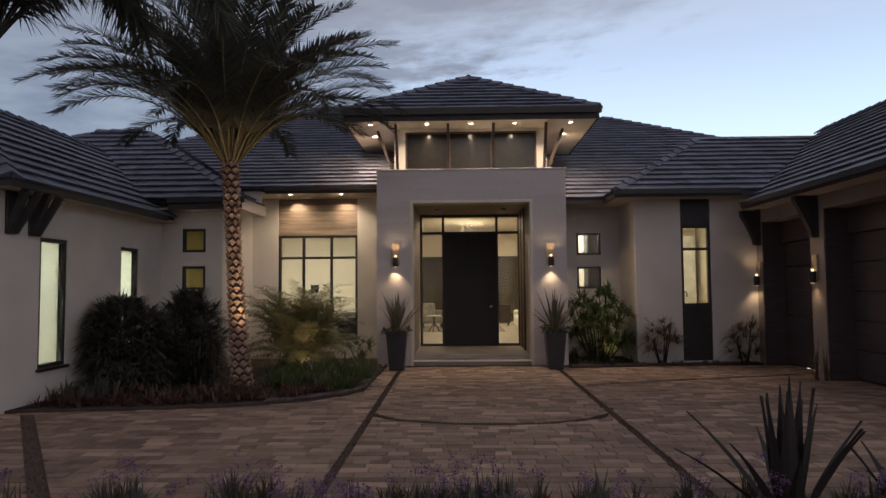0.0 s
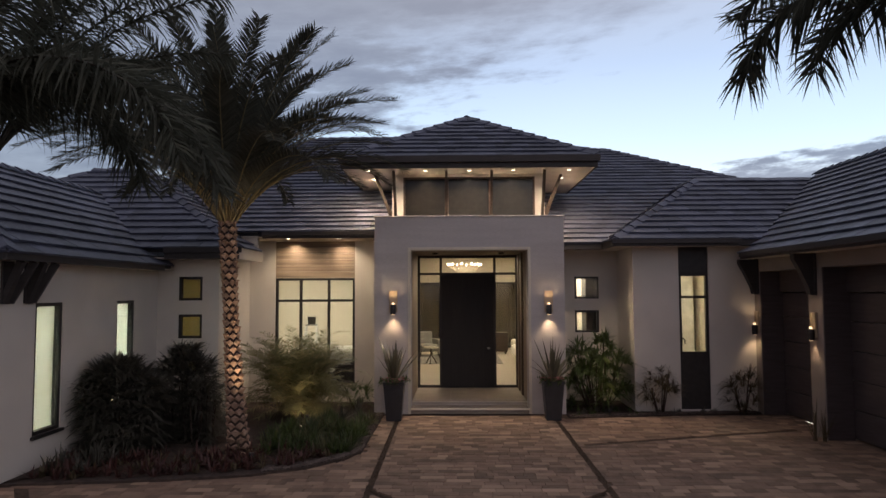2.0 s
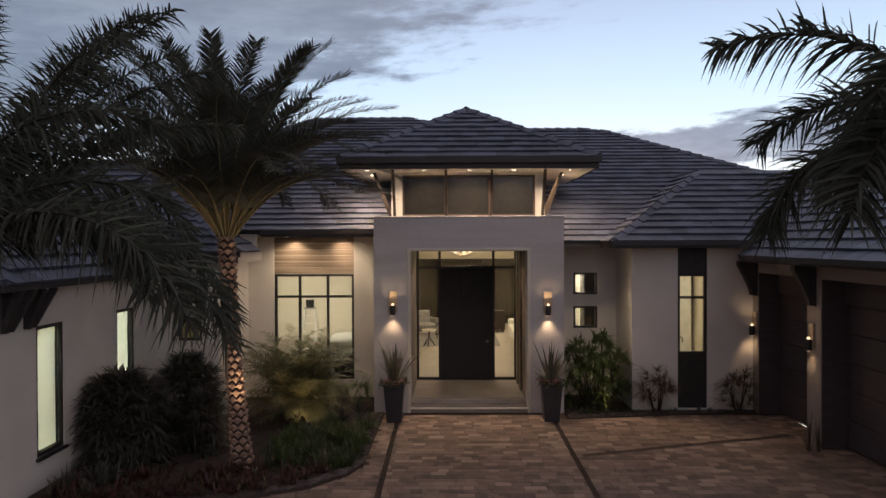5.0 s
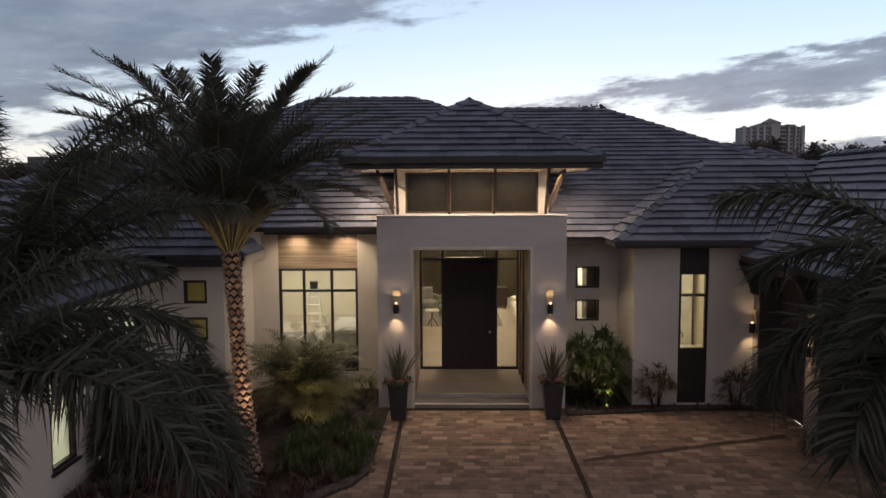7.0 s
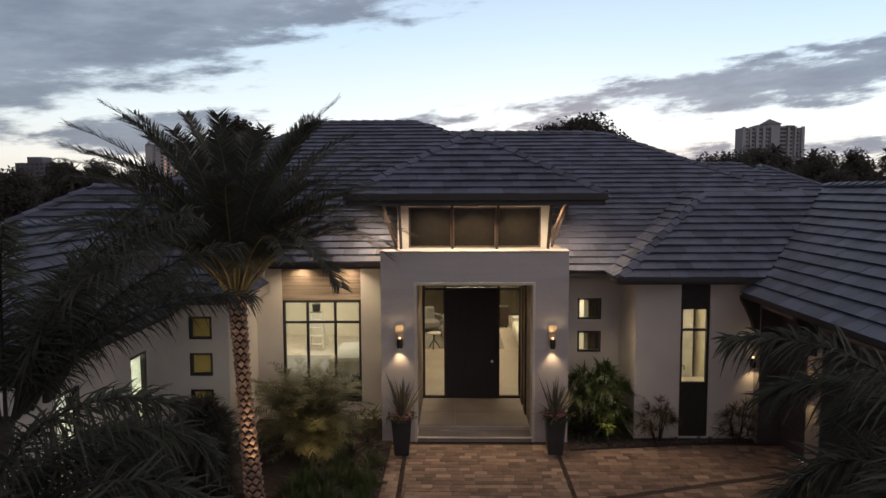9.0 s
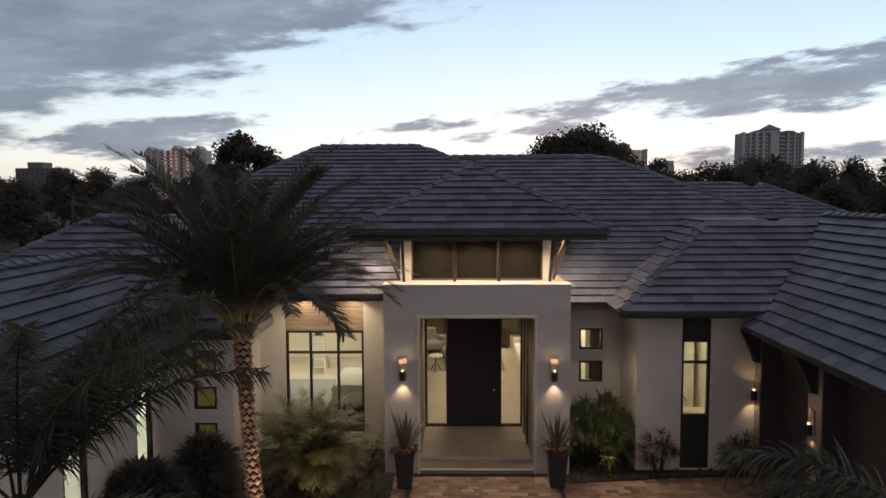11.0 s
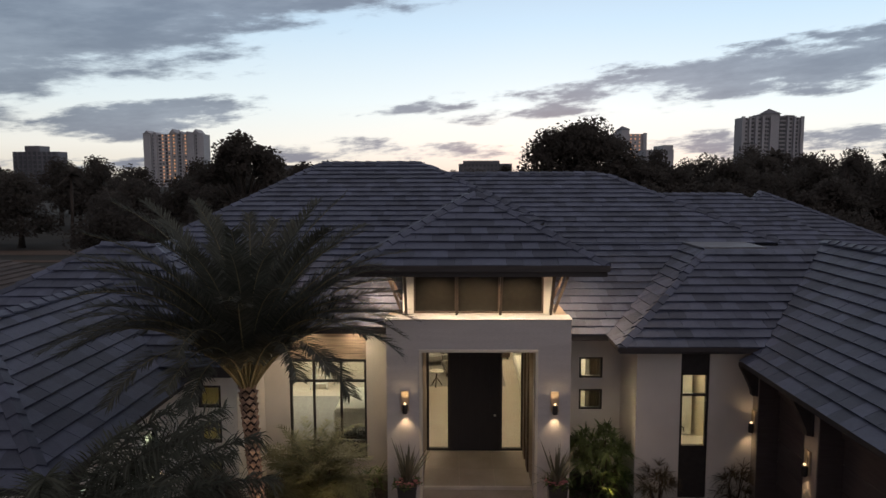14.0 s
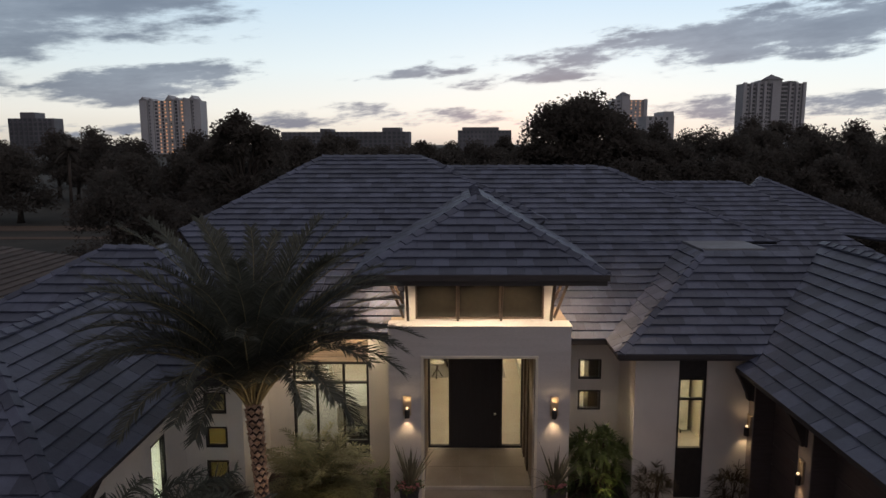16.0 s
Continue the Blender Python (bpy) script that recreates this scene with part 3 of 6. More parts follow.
roof_portal = roof("roof_portal", "raised grey tile hip roof over the entrance portal")
AP = 6.79
roof_face("P", [(-2.66, 14.66, 5.33), (2.66, 14.66, 5.33), (0, 17.32, AP)], roof_portal, 300)
roof_face("P2", [(2.66, 14.66, 5.33), (2.66, 18.9, 5.33), (0, 21.3, AP), (0, 17.32, AP)], roof_portal, 300)
roof_face("P3", [(-2.66, 18.2, 5.33), (-2.66, 14.66, 5.33), (0, 17.32, AP), (0, 20.6, AP)], roof_portal, 300)
ridge_caps(roof_portal, (-2.66, 14.66, 5.33), (0, 17.32, AP))
ridge_caps(roof_portal, (2.66, 14.66, 5.33), (0, 17.32, AP))
ridge_caps(roof_portal, (0, 17.3, AP), (0, 20.9, AP))

roof_wing = roof("roof_kitchen_wing", "grey tile hip roof over the projecting kitchen wing")
roof_face("W", [(2.98, 14.73, 3.6), (5.997, 14.73, 3.6), (8.654, 17.85, 5.345), (5.8, 17.85, 5.345)], roof_wing, 300)
roof_face("W2", [(2.98, 15.9, 3.6), (2.98, 14.73, 3.6), (5.8, 17.85, 5.345), (5.8, YA, 5.348)], roof_wing, 300)
ridge_caps(roof_wing, (2.98, 14.73, 3.6), (5.8, 17.85, 5.345))

roof_rear = roof("roof_rear_right", "grey tile roof behind the kitchen wing")
roof_face("C", [(4.0, 23.8, 3.23), (16.0, 23.8, 3.23), (11.2, 29.0, 6.45), (6.5, 29.0, 6.45)], roof_rear)
ridge_caps(roof_rear, (6.6, 29.0, 6.45), (11.2, 29.0, 6.45))
roof_face("F", [(11.0, 29.6, 4.9), (18.2, 27.2, 4.0), (13.3, 32.1, 6.5)], roof_rear)
roof_face("F2", [(18.2, 27.2, 4.0), (19.5, 36, 4.0), (13.3, 32.1, 6.5)], roof_rear)
ridge_caps(roof_rear, (18.2, 27.2, 4.0), (13.3, 32.1, 6.5))
ridge_caps(roof_rear, (11.0, 29.6, 5.2), (13.3, 32.1, 6.5))
roof_face("W3", [(8.65, 20.2, 3.7), (5.8, 20.2, 3.7), (5.8, 17.85, 5.337), (8.65, 17.85, 5.337)], roof_wing)
part("flat_cap", B(5.74, 7.42, 18.0, 19.4, 5.30, 5.38, bevel=0.01), MEMBRANE, roof_wing, "flat membrane cap on the hip")

roof_garage = roof("roof_garage", "grey tile roof sloping over the garage doors")
GX, GZ = 8.89, 5.50
roof_face("G", [(5.54, 14.19, 3.30), (5.54, 5.0, 3.30), (GX, 8.35, GZ), (GX, 18.13, GZ)], roof_garage, 300)
roof_face("G4", [(5.54, 14.76, 3.30), (5.54, 14.19, 3.30), (5.997, 14.76, 3.60)], roof_garage)
roof_face("G2", [(5.54, 5.0, 3.30), (12.24, 5.0, 3.30), (GX, 8.35, GZ)], roof_garage)
roof_face("G3", [(12.24, 5.0, 3.30), (12.24, 21.45, 3.30), (GX, 18.1, GZ), (GX, 8.35, GZ)], roof_garage)
ridge_caps(roof_garage, (GX, 8.35, GZ), (GX, 18.1, GZ))
ridge_caps(roof_garage, (5.54, 5.0, 3.30), (GX, 8.35, GZ))

roof_block = roof("roof_left_block", "grey tile roof over the block with square windows")
roof_face("Bk", [(-6.2, 13.8, 3.42), (-4.5, 13.8, 3.42), (-7.92, 17.22, 5.54), (-9.2, 17.22, 5.54)], roof_block, 300)
roof_face("Bk1", [(-12.62, 13.8, 3.42), (-6.2, 13.8, 3.42), (-9.2, 17.22, 5.54)], roof_block)
roof_face("Bk2", [(-4.5, 13.8, 3.42), (-4.5, 15.3, 3.42), (-7.92, 18.7, 5.54), (-7.92, 17.22, 5.54)], roof_block, 300)
roof_face("Bk3", [(-7.92, 20.6, 3.42), (-12.62, 20.6, 3.42), (-9.2, 17.22, 5.54), (-7.92, 17.22, 5.54)], roof_block)
roof_face("Bk4", [(-12.62, 20.6, 3.42), (-12.62, 13.8, 3.42), (-9.2, 17.22, 5.54)], roof_block)
ridge_caps(roof_block, (-9.2, 17.22, 5.54), (-7.92, 17.22, 5.54))
ridge_caps(roof_block, (-4.5, 13.8, 3.42), (-7.92, 17.22, 5.54))
ridge_caps(roof_block, (-12.62, 13.8, 3.42), (-9.2, 17.22, 5.54))

roof_lwing = roof("roof_left_wing", "grey tile hip roof over the low side wing")
roof_face("LW", [(-5.95, 9.08, 3.08), (-5.95, 14.2, 3.08), (-8.42, 16.7, 4.81), (-8.42, 11.55, 4.81)], roof_lwing, 300)
roof_face("LW2", [(-10.89, 9.08, 3.08), (-5.95, 9.08, 3.08), (-8.42, 11.55, 4.81)], roof_lwing)
roof_face("LW3", [(-10.89, 14.2, 3.08), (-10.89, 9.08, 3.08), (-8.42, 11.55, 4.81), (-8.42, 16.7, 4.81)], roof_lwing)
ridge_caps(roof_lwing, (-8.42, 11.55, 4.81), (-8.42, 16.0, 4.81))
ridge_caps(roof_lwing, (-5.95, 9.08, 3.08), (-8.42, 11.55, 4.81))

# ---- ground ----
bm = bmesh.new()
box(bm, -2500, 2500, -200, 4500, -0.5, -0.12)
structure("ground", bm, GROUND, "dark level ground reaching the horizon at dusk", "ground")
structure("driveway_bed", B(-7.5, 7.5, 4.4, 17.0, -0.3, -0.016), SAND, "sand bed under the paved driveway", "driveway")

# ---- walls ----
structure("wall_portal", wall_boxes(bmesh.new(), "y", 15.0, 15.45, -1.99, 1.99, 0, 4.1, [(-1.23, 1.23, 0, 3.41)]), STONE, "pale limestone entrance portal surround", "wall")
bm = bmesh.new()
box(bm, -1.99, -1.23, 15.45, 17.45, 0, 4.1)
box(bm, 1.23, 1.99, 15.45, 17.45, 0, 4.1)
box(bm, -1.23, 1.23, 15.45, 17.8, 3.42, 4.1)
structure("wall_portal_reveal", bm, REVEAL, "warm brown reveals of the deep entrance recess", "wall")
structure("wall_bedroom", wall_boxes(bmesh.new(), "y", 16.4, 16.65, -5.05, -1.99, 0, 3.72, [(-4.45, -2.61, 0.42, 3.715)]), STUCCO, "off-white stucco wall round the bedroom window", "wall")
structure("wall_recess", wall_boxes(bmesh.new(), "y", 16.66, 16.9, 1.99, 3.60, 0, 3.47, [(2.47, 3.03, 2.36, 2.87), (2.47, 3.03, 1.58, 2.09)]), STUCCO, "off-white stucco wall with two small square windows", "wall")
structure("wall_kitchen", wall_boxes(bmesh.new(), "y", 15.2, 15.45, 3.46, 6.0, 0, 3.46, [(4.42, 5.04, 0.06, 3.46)]), STUCCO, "off-white stucco kitchen wall with a tall window strip", "wall")
structure("wall_kitchen_side", B(3.46, 3.70, 15.45, 16.66, 0, 3.46), STUCCO, "stucco return of the kitchen wing", "wall")
structure("wall_block", wall_boxes(bmesh.new(), "y", 14.35, 14.6, -6.3, -5.05, 0, 3.2, [(-5.87, -5.39, 2.38, 2.86), (-5.87, -5.39, 1.62, 2.10), (-5.87, -5.39, 0.86, 1.34)]), STUCCO, "off-white stucco wall with stacked square windows", "wall")
structure("wall_block_side", B(-5.30, -5.05, 14.6, 16.4, 0, 3.4), STUCCO, "stucco return beside the bedroom window", "wall")
structure("wall_left_wing", wall_boxes(bmesh.new(), "x", -6.55, -6.3, 9.4, 14.6, 0, 3.01, [(10.30, 11.0, 0.5, 2.4), (12.68, 13.36, 0.5, 2.4)]), STUCCO, "off-white stucco wall of the side wing", "wall")
structure("wall_left_wing_end", B(-10.6, -6.3, 9.15, 9.4, 0, 3.0), STUCCO, "stucco end wall of the side wing", "wall")
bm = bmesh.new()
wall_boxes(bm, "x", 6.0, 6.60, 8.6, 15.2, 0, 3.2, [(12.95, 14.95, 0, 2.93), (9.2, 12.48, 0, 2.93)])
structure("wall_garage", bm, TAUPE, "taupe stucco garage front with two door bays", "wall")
structure("wall_garage_inner", B(6.62, 6.8, 8.6, 15.6, 0, 3.2), STUCCO, "plain wall inside the garage bays", "wall")
bm = bmesh.new()
wall_boxes(bm, "y", 15.5, 15.7, -1.66, 1.66, 4.1, 5.1, [(-1.42, 1.45, 4.16, 5.04)])
structure("wall_clerestory", bm, STUCCO, "off-white stucco clerestory wall above the portal", "wall")
bm = bmesh.new()
box(bm, -1.66, -1.5, 15.7, 18.4, 4.1, 5.1)
box(bm, 1.5, 1.66, 15.7, 18.9, 4.1, 5.1)
structure("wall_clerestory_side", bm, STUCCO, "off-white side walls of the clerestory", "wall")
structure("portal_ledge", B(-2.01, 2.01, 14.98, 15.5, 4.1, 4.135, bevel=0.008), STONE, "thin pale stone coping on the portal top", "trim")


# ---- eaves ----
def eave(name, boxes_fascia, boxes_soffit):
    e = thing(name, (0, 0, 0), "dark fascia and gutter with a pale painted soffit", "eave", kind="structure")
    for b in boxes_fascia:
        part("fascia", B(*b, bevel=0.006), FASCIA, e)
    for b in boxes_soffit:
        part("soffit", B(*b), SOFFIT, e)
    return e


eave("eave_portal", [(-2.66, 2.66, 14.66, 14.70, 5.09, 5.345), (-2.66, -2.62, 14.70, 17.9, 5.09, 5.345), (2.62, 2.66, 14.70, 18.7, 5.09, 5.345),
                     (-2.70, 2.70, 14.58, 14.66, 5.20, 5.335)], [(-2.62, 2.62, 14.70, 15.5, 5.10, 5.13), (-2.62, -1.66, 15.5, 17.9, 5.10, 5.13), (1.66, 2.62, 15.5, 18.6, 5.10, 5.13)])
eave("eave_recess", [(1.99, 2.98, 15.88, 15.92, 3.455, 3.60)], [(1.99, 3.46, 15.92, 16.66, 3.46, 3.485)])
eave("eave_kitchen", [(2.96, 6.0, 14.71, 14.75, 3.45, 3.60), (2.96, 3.0, 14.75, 15.88, 3.45, 3.60), (2.92, 5.54, 14.66, 14.71, 3.50, 3.595)],
     [(3.0, 6.0, 14.75, 15.2, 3.455, 3.48), (3.0, 3.46, 15.2, 15.88, 3.455, 3.48)])
eave("eave_bedroom", [(-4.5, -1.99, 15.43, 15.47, 3.71, 3.86), (-4.5, -1.99, 15.38, 15.43, 3.76, 3.855)], [(-5.05, -1.99, 15.47, 16.4, 3.72, 3.75)])
eave("eave_block", [(-5.94, -4.48, 13.78, 13.82, 3.19, 3.43), (-5.94, -4.42, 13.72, 13.78, 3.31, 3.415)],
     [(-4.52, -4.48, 13.82, 15.46, 3.19, 3.43), (-6.3, -4.52, 13.82, 14.35, 3.2, 3.23), (-5.05, -4.52, 14.35, 15.43, 3.2, 3.23)])
structure("wall_eave_infill", B(-5.75, -4.62, 15.5, 15.62, 3.24, 3.85), STUCCO, "stucco infill between the two roof levels", "wall")
eave("eave_left_wing", [(-5.97, -5.93, 9.06, 13.82, 2.97, 3.09), (-10.9, -5.97, 9.06, 9.10, 2.97, 3.09)], [(-6.3, -5.97, 9.10, 14.35, 2.98, 3.005), (-10.9, -6.3, 9.10, 9.15, 2.98, 3.005)])
eave("eave_garage", [(5.52, 5.56, 5.0, 14.71, 3.17, 3.31), (5.48, 5.52, 4.98, 14.68, 3.21, 3.305), (5.56, 12.2, 5.0, 5.04, 3.17, 3.31)], [(5.56, 6.0, 5.04, 14.75, 3.18, 3.205)])


# ---- windows and doors ----
def window(name, x0, x1, z0, z1, y, xs=(), zs=(), label="dark bronze framed window with clear panes", pane=None, bar=0.055, depth=0.09, axis="y", turn=1, frame=None):
    """A framed window: outer frame, bars at xs and zs, one pane a light. axis 'x': it runs along y at x = y."""
    def put(u0, u1, d0, d1, c0, c1):
        bm = bmesh.new()
        if axis == "y":
            box(bm, u0, u1, y + d0, y + d1, c0, c1)
        else:
            a, b = sorted((y + d0 * turn, y + d1 * turn))
            box(bm, a, b, u0, u1, c0, c1)
        return bm
    frame_mat = frame or BRONZE
    base = (((x0 + x1) / 2, y, z0) if axis == "y" else (y, (x0 + x1) / 2, z0))
    w = thing(name, base, label, "window", kind="structure")
    for a, b in ((x0, x0 + bar), (x1 - bar, x1)):
        part("window_frame", put(a, b, 0, depth, z0, z1), frame_mat, w)
    for a, b in ((z0, z0 + bar), (z1 - bar, z1)):
        part("window_frame", put(x0 + bar, x1 - bar, 0, depth, a, b), frame_mat, w)
    us = [x0 + bar, *[v for x in xs for v in (x - bar / 2, x + bar / 2)], x1 - bar]
    cs = [z0 + bar, *[v for z in zs for v in (z - bar / 2, z + bar / 2)], z1 - bar]
    for x in xs:
        part("mullion", put(x - bar / 2, x + bar / 2, 0.004, depth - 0.004, z0 + bar, z1 - bar), BRONZE, w)
    for z in zs:
        for i in range(0, len(us), 2):
            part("rail", put(us[i], us[i + 1], 0.006, depth - 0.006, z - bar / 2, z + bar / 2), BRONZE, w)
    for i in range(0, len(us), 2):
        for j in range(0, len(cs), 2):
            p = part("pane", put(us[i], us[i + 1], depth * 0.45, depth * 0.45 + 0.008, cs[j], cs[j + 1]), pane or GLASS, w)
            p.visible_shadow = False
    return w


w = window("window_bedroom", -4.45, -2.61, 0.44, 2.86, 16.43, (-3.87, -3.22), (0.85, 2.34), "tall dark framed bedroom window of nine lights")
wood = thing("wood_panel", (-3.53, 16.42, 2.86), "warm horizontal wood cladding above the bedroom window", "cladding", kind="structure")
z = 2.87
while z < 3.70:
    h = min(0.138, 3.72 - z)
    part("board", B(-4.45, -2.61, 16.42, 16.50, z, z + h - 0.004, bevel=0.003), PANEL_WOOD, wood)
    z += 0.14
window("window_recess_upper", 2.47, 3.03, 2.36, 2.87, 16.68, label="small square dark framed window", bar=0.05)
window("window_recess_lower", 2.47, 3.03, 1.58, 2.09, 16.68, label="small square dark framed window", bar=0.05)
for i, (a, b) in enumerate(((2.38, 2.86), (1.62, 2.10), (0.86, 1.34))):
    window("window_block_%d" % (i + 1), -5.87, -5.39, a, b, 14.37, label="small square dark framed window with drawn blind", bar=0.05)
for i, (a, b) in enumerate(((10.30, 11.0), (12.68, 13.36))):
    w = window("window_left_wing_%d" % (i + 1), a, b, 0.5, 2.4, -6.315, label="tall dark framed casement window with a sill", axis="x", turn=-1, bar=0.055)
    part("window_sill", B(-6.315, -6.25, a - 0.04, b + 0.04, 0.455, 0.5, bevel=0.006), BRONZE, w)
w = window("window_kitchen", 4.42, 5.04, 1.20, 2.90, 15.23, (), (2.40,), "tall narrow kitchen window with a transom light")
part("lower_panel", B(4.42, 5.04, 15.23, 15.30, 0.06, 1.20, bevel=0.006), BRONZE, w, "dark panel under the window")
part("upper_panel", B(4.42, 5.04, 15.23, 15.30, 2.90, 3.46, bevel=0.006), BRONZE, w, "dark panel above the window")
for i, (a, b) in enumerate(((-1.42, -0.475), (-0.465, 0.485), (0.495, 1.45))):
    window("window_clerestory_%d" % (i + 1), a, b, 4.16, 5.04, 15.52, label="clerestory window with a dim room's brown painted on its panes, bronze frame", pane=DIM_PANE, bar=0.035, frame=FRAME_LIT)

entry = window("window_entry", -1.23, 1.23, 0.2, 3.42, 17.52, (-0.66, 0.66), (2.97,), "full-height dark framed glazing round the entry door", bar=0.06)
for ob in [o for o in entry.children if o.name.startswith("pane")]:
    c = ob.data.vertices[0].co
    if -0.66 < c.x < 0.66 and c.z < 2.5:
        bpy.data.objects.remove(ob)
door = thing("door_entry", (0, 17.5, 0.2), "wide ebony pivot entry door with a chrome pull, shut", "door", kind="structure")
part("door_leaf", B(-0.635, 0.635, 17.49, 17.56, 0.215, 2.94, bevel=0.006), DOOR, door)
for i in range(5):
    part("door_board", B(-0.624 + i * 0.25, -0.376 + i * 0.25, 17.478, 17.49, 0.24, 2.92, bevel=0.0015), DOOR, door)
h = bmesh.new()
tube(h, [(0.50, 17.47, 1.16), (0.50, 17.43, 1.16)], 0.012, 10)
lathe(h, (0.50, 17.42, 1.135), [(0.02, 0), (0.03, 0.012), (0.03, 0.04), (0.02, 0.05)], 12)
part("door_handle", h, CHROME, door, "round chrome door pull")

# ---- entry steps ----
steps = thing("entry_steps", (0, 15.3, 0), "two wide pale stone entry steps", "steps", kind="structure")
part("lower_step", B(-1.23, 1.23, 14.98, 15.45, 0, 0.115, bevel=0.01), STEP_SHADE, steps)
part("upper_step", B(-1.23, 1.23, 15.45, 17.52, 0, 0.195, bevel=0.008), TRAV, steps)

part("nosing", B(-1.232, 1.232, 14.955, 15.0, 0.085, 0.12, bevel=0.01), PLASTER, steps)
part("nosing", B(-1.228, 1.228, 15.425, 15.46, 0.165, 0.2, bevel=0.01), TRAV, steps)
for k in range(3):
    part("tread_slab", B(-1.225 + k * 0.818, -0.411 + k * 0.818, 15.47, 16.42, 0.195, 0.206, bevel=0.003), STEP_SHADE, steps)
    part("tread_slab", B(-1.225 + k * 0.818, -0.411 + k * 0.818, 16.426, 17.45, 0.195, 0.206, bevel=0.003), STEP_SHADE, steps)
trim = thing("portal_trim", (0, 15.0, 1.6), "thin raised stone edging round the portal opening, coloured paler for lamplight", "trim", kind="structure")
# paler than the portal stone: the recess's lamplight is put into the trim colour
part("jamb_trim", B(-1.285, -1.225, 14.975, 15.03, 0.0, 3.41, bevel=0.006), PLASTER, trim)
part("jamb_trim", B(1.225, 1.285, 14.975, 15.03, 0.0, 3.41, bevel=0.006), PLASTER, trim)
part("head_trim", B(-1.285, 1.285, 14.975, 15.03, 3.405, 3.465, bevel=0.006), PLASTER, trim)
t = thing("reveal_strip", (1.22, 16.6, 0.2), "dark bronze upright strip on the entrance reveal", "trim", kind="structure")
part("strip", B(1.19, 1.228, 16.2, 16.62, 0.206, 3.418, bevel=0.004), FRAME_LIT, t)
part("strip", B(1.19, 1.228, 16.95, 17.3, 0.206, 3.418, bevel=0.004), FRAME_LIT, t)
# ---- garage ----
for i, (a, b) in enumerate(((12.95, 14.95), (9.2, 12.48))):
    d = thing("door_garage_%d" % (i + 1), (6.45, (a + b) / 2, 0), "dark panelled sectional garage door, shut", "garage door", kind="structure")
    part("header", B(6.40, 6.52, a, b, 2.5, 2.93, bevel=0.006), GARAGE, d)
    for k in range(5):
        part("door_panel", B(6.46, 6.52, a + 0.005, b - 0.005, 0.03 + k * 0.494, 0.515 + k * 0.494, bevel=0.01), GARAGE, d)
    if i == 0:
        part("gap_light", B(6.466, 6.475, a + 0.35, b - 0.75, 0.006, 0.012), GAP, d, "light leaking under the door")


def strut(parent, a, b, w=0.09, d=0.13, mat=None):
    part("strut", beam(bmesh.new(), a, b, w, d), mat or FASCIA, parent)


jambs = thing("garage_jambs", (6.3, 13, 0), "dark bronze linings of the garage bays", "trim", kind="structure")
for y0, y1 in ((14.925, 14.948), (12.952, 12.975), (12.455, 12.478), (9.202, 9.225)):
    part("jamb_lining", B(6.012, 6.455, y0, y1, 0.0, 2.925), GARAGE, jambs)
for y in (15.05, 12.72):
    t = thing("eave_bracket", (6.0, y, 2.5), "dark tapered timber bracket under the garage eave", "bracket", group="garage eave brackets")
    bm = bmesh.new()
    rows = [[bm.verts.new((x, y + s, z)) for x, z in ((5.62, 3.175), (5.62, 3.08), (5.74, 2.86), (5.86, 2.60), (5.89, 2.46), (5.955, 2.46), (5.955, 3.175))] for s in (-0.07, 0.07)]
    bm.faces.new(rows[0])
    bm.faces.new(rows[1][::-1])
    for k in range(7):
        bm.faces.new((rows[0][k], rows[1][k], rows[1][(k + 1) % 7], rows[0][(k + 1) % 7]))
    bmesh.ops.recalc_face_normals(bm, faces=bm.faces[:])
    part("arm", bm, FASCIA, t)
    part("back_plate", B(5.955, 5.998, y - 0.09, y + 0.09, 2.45, 3.18, bevel=0.006), FASCIA, t)
for y in (9.62, 10.12):
    t = thing("eave_bracket", (-6.3, y, 2.4), "dark forked timber bracket under the side wing eave", "bracket", group="side wing eave brackets")
    for dy in (-0.09, 0.09):
        strut(t, (-6.28, y + dy * 0.7, 2.42), (-6.0, y + dy * 1.6, 2.97), 0.07, 0.10)
    part("back_plate", B(-6.298, -6.26, y - 0.12, y + 0.12, 2.40, 2.97, bevel=0.005), FASCIA, t)
for x in (-1.58, -0.47, 0.49, 1.60):
    t = thing("eave_bracket", (x, 15.3, 4.15), "stained timber bracket before the clerestory", "bracket", group="clerestory brackets")
    strut(t, (x, 15.44, 4.16), (x, 14.95, 5.10), 0.055, 0.10, BRACKET)
for sx in (-1, 1):
    for y, out in ((15.60, 2.04), (16.35, 2.10)):
        t = thing("eave_bracket", (sx * 1.66, y, 4.2), "slanting stained timber bracket beside the clerestory", "bracket", group="clerestory brackets")
        strut(t, (sx * 1.69, y, 4.16), (sx * out, y, 5.10), 0.04, 0.06, BRACKET)


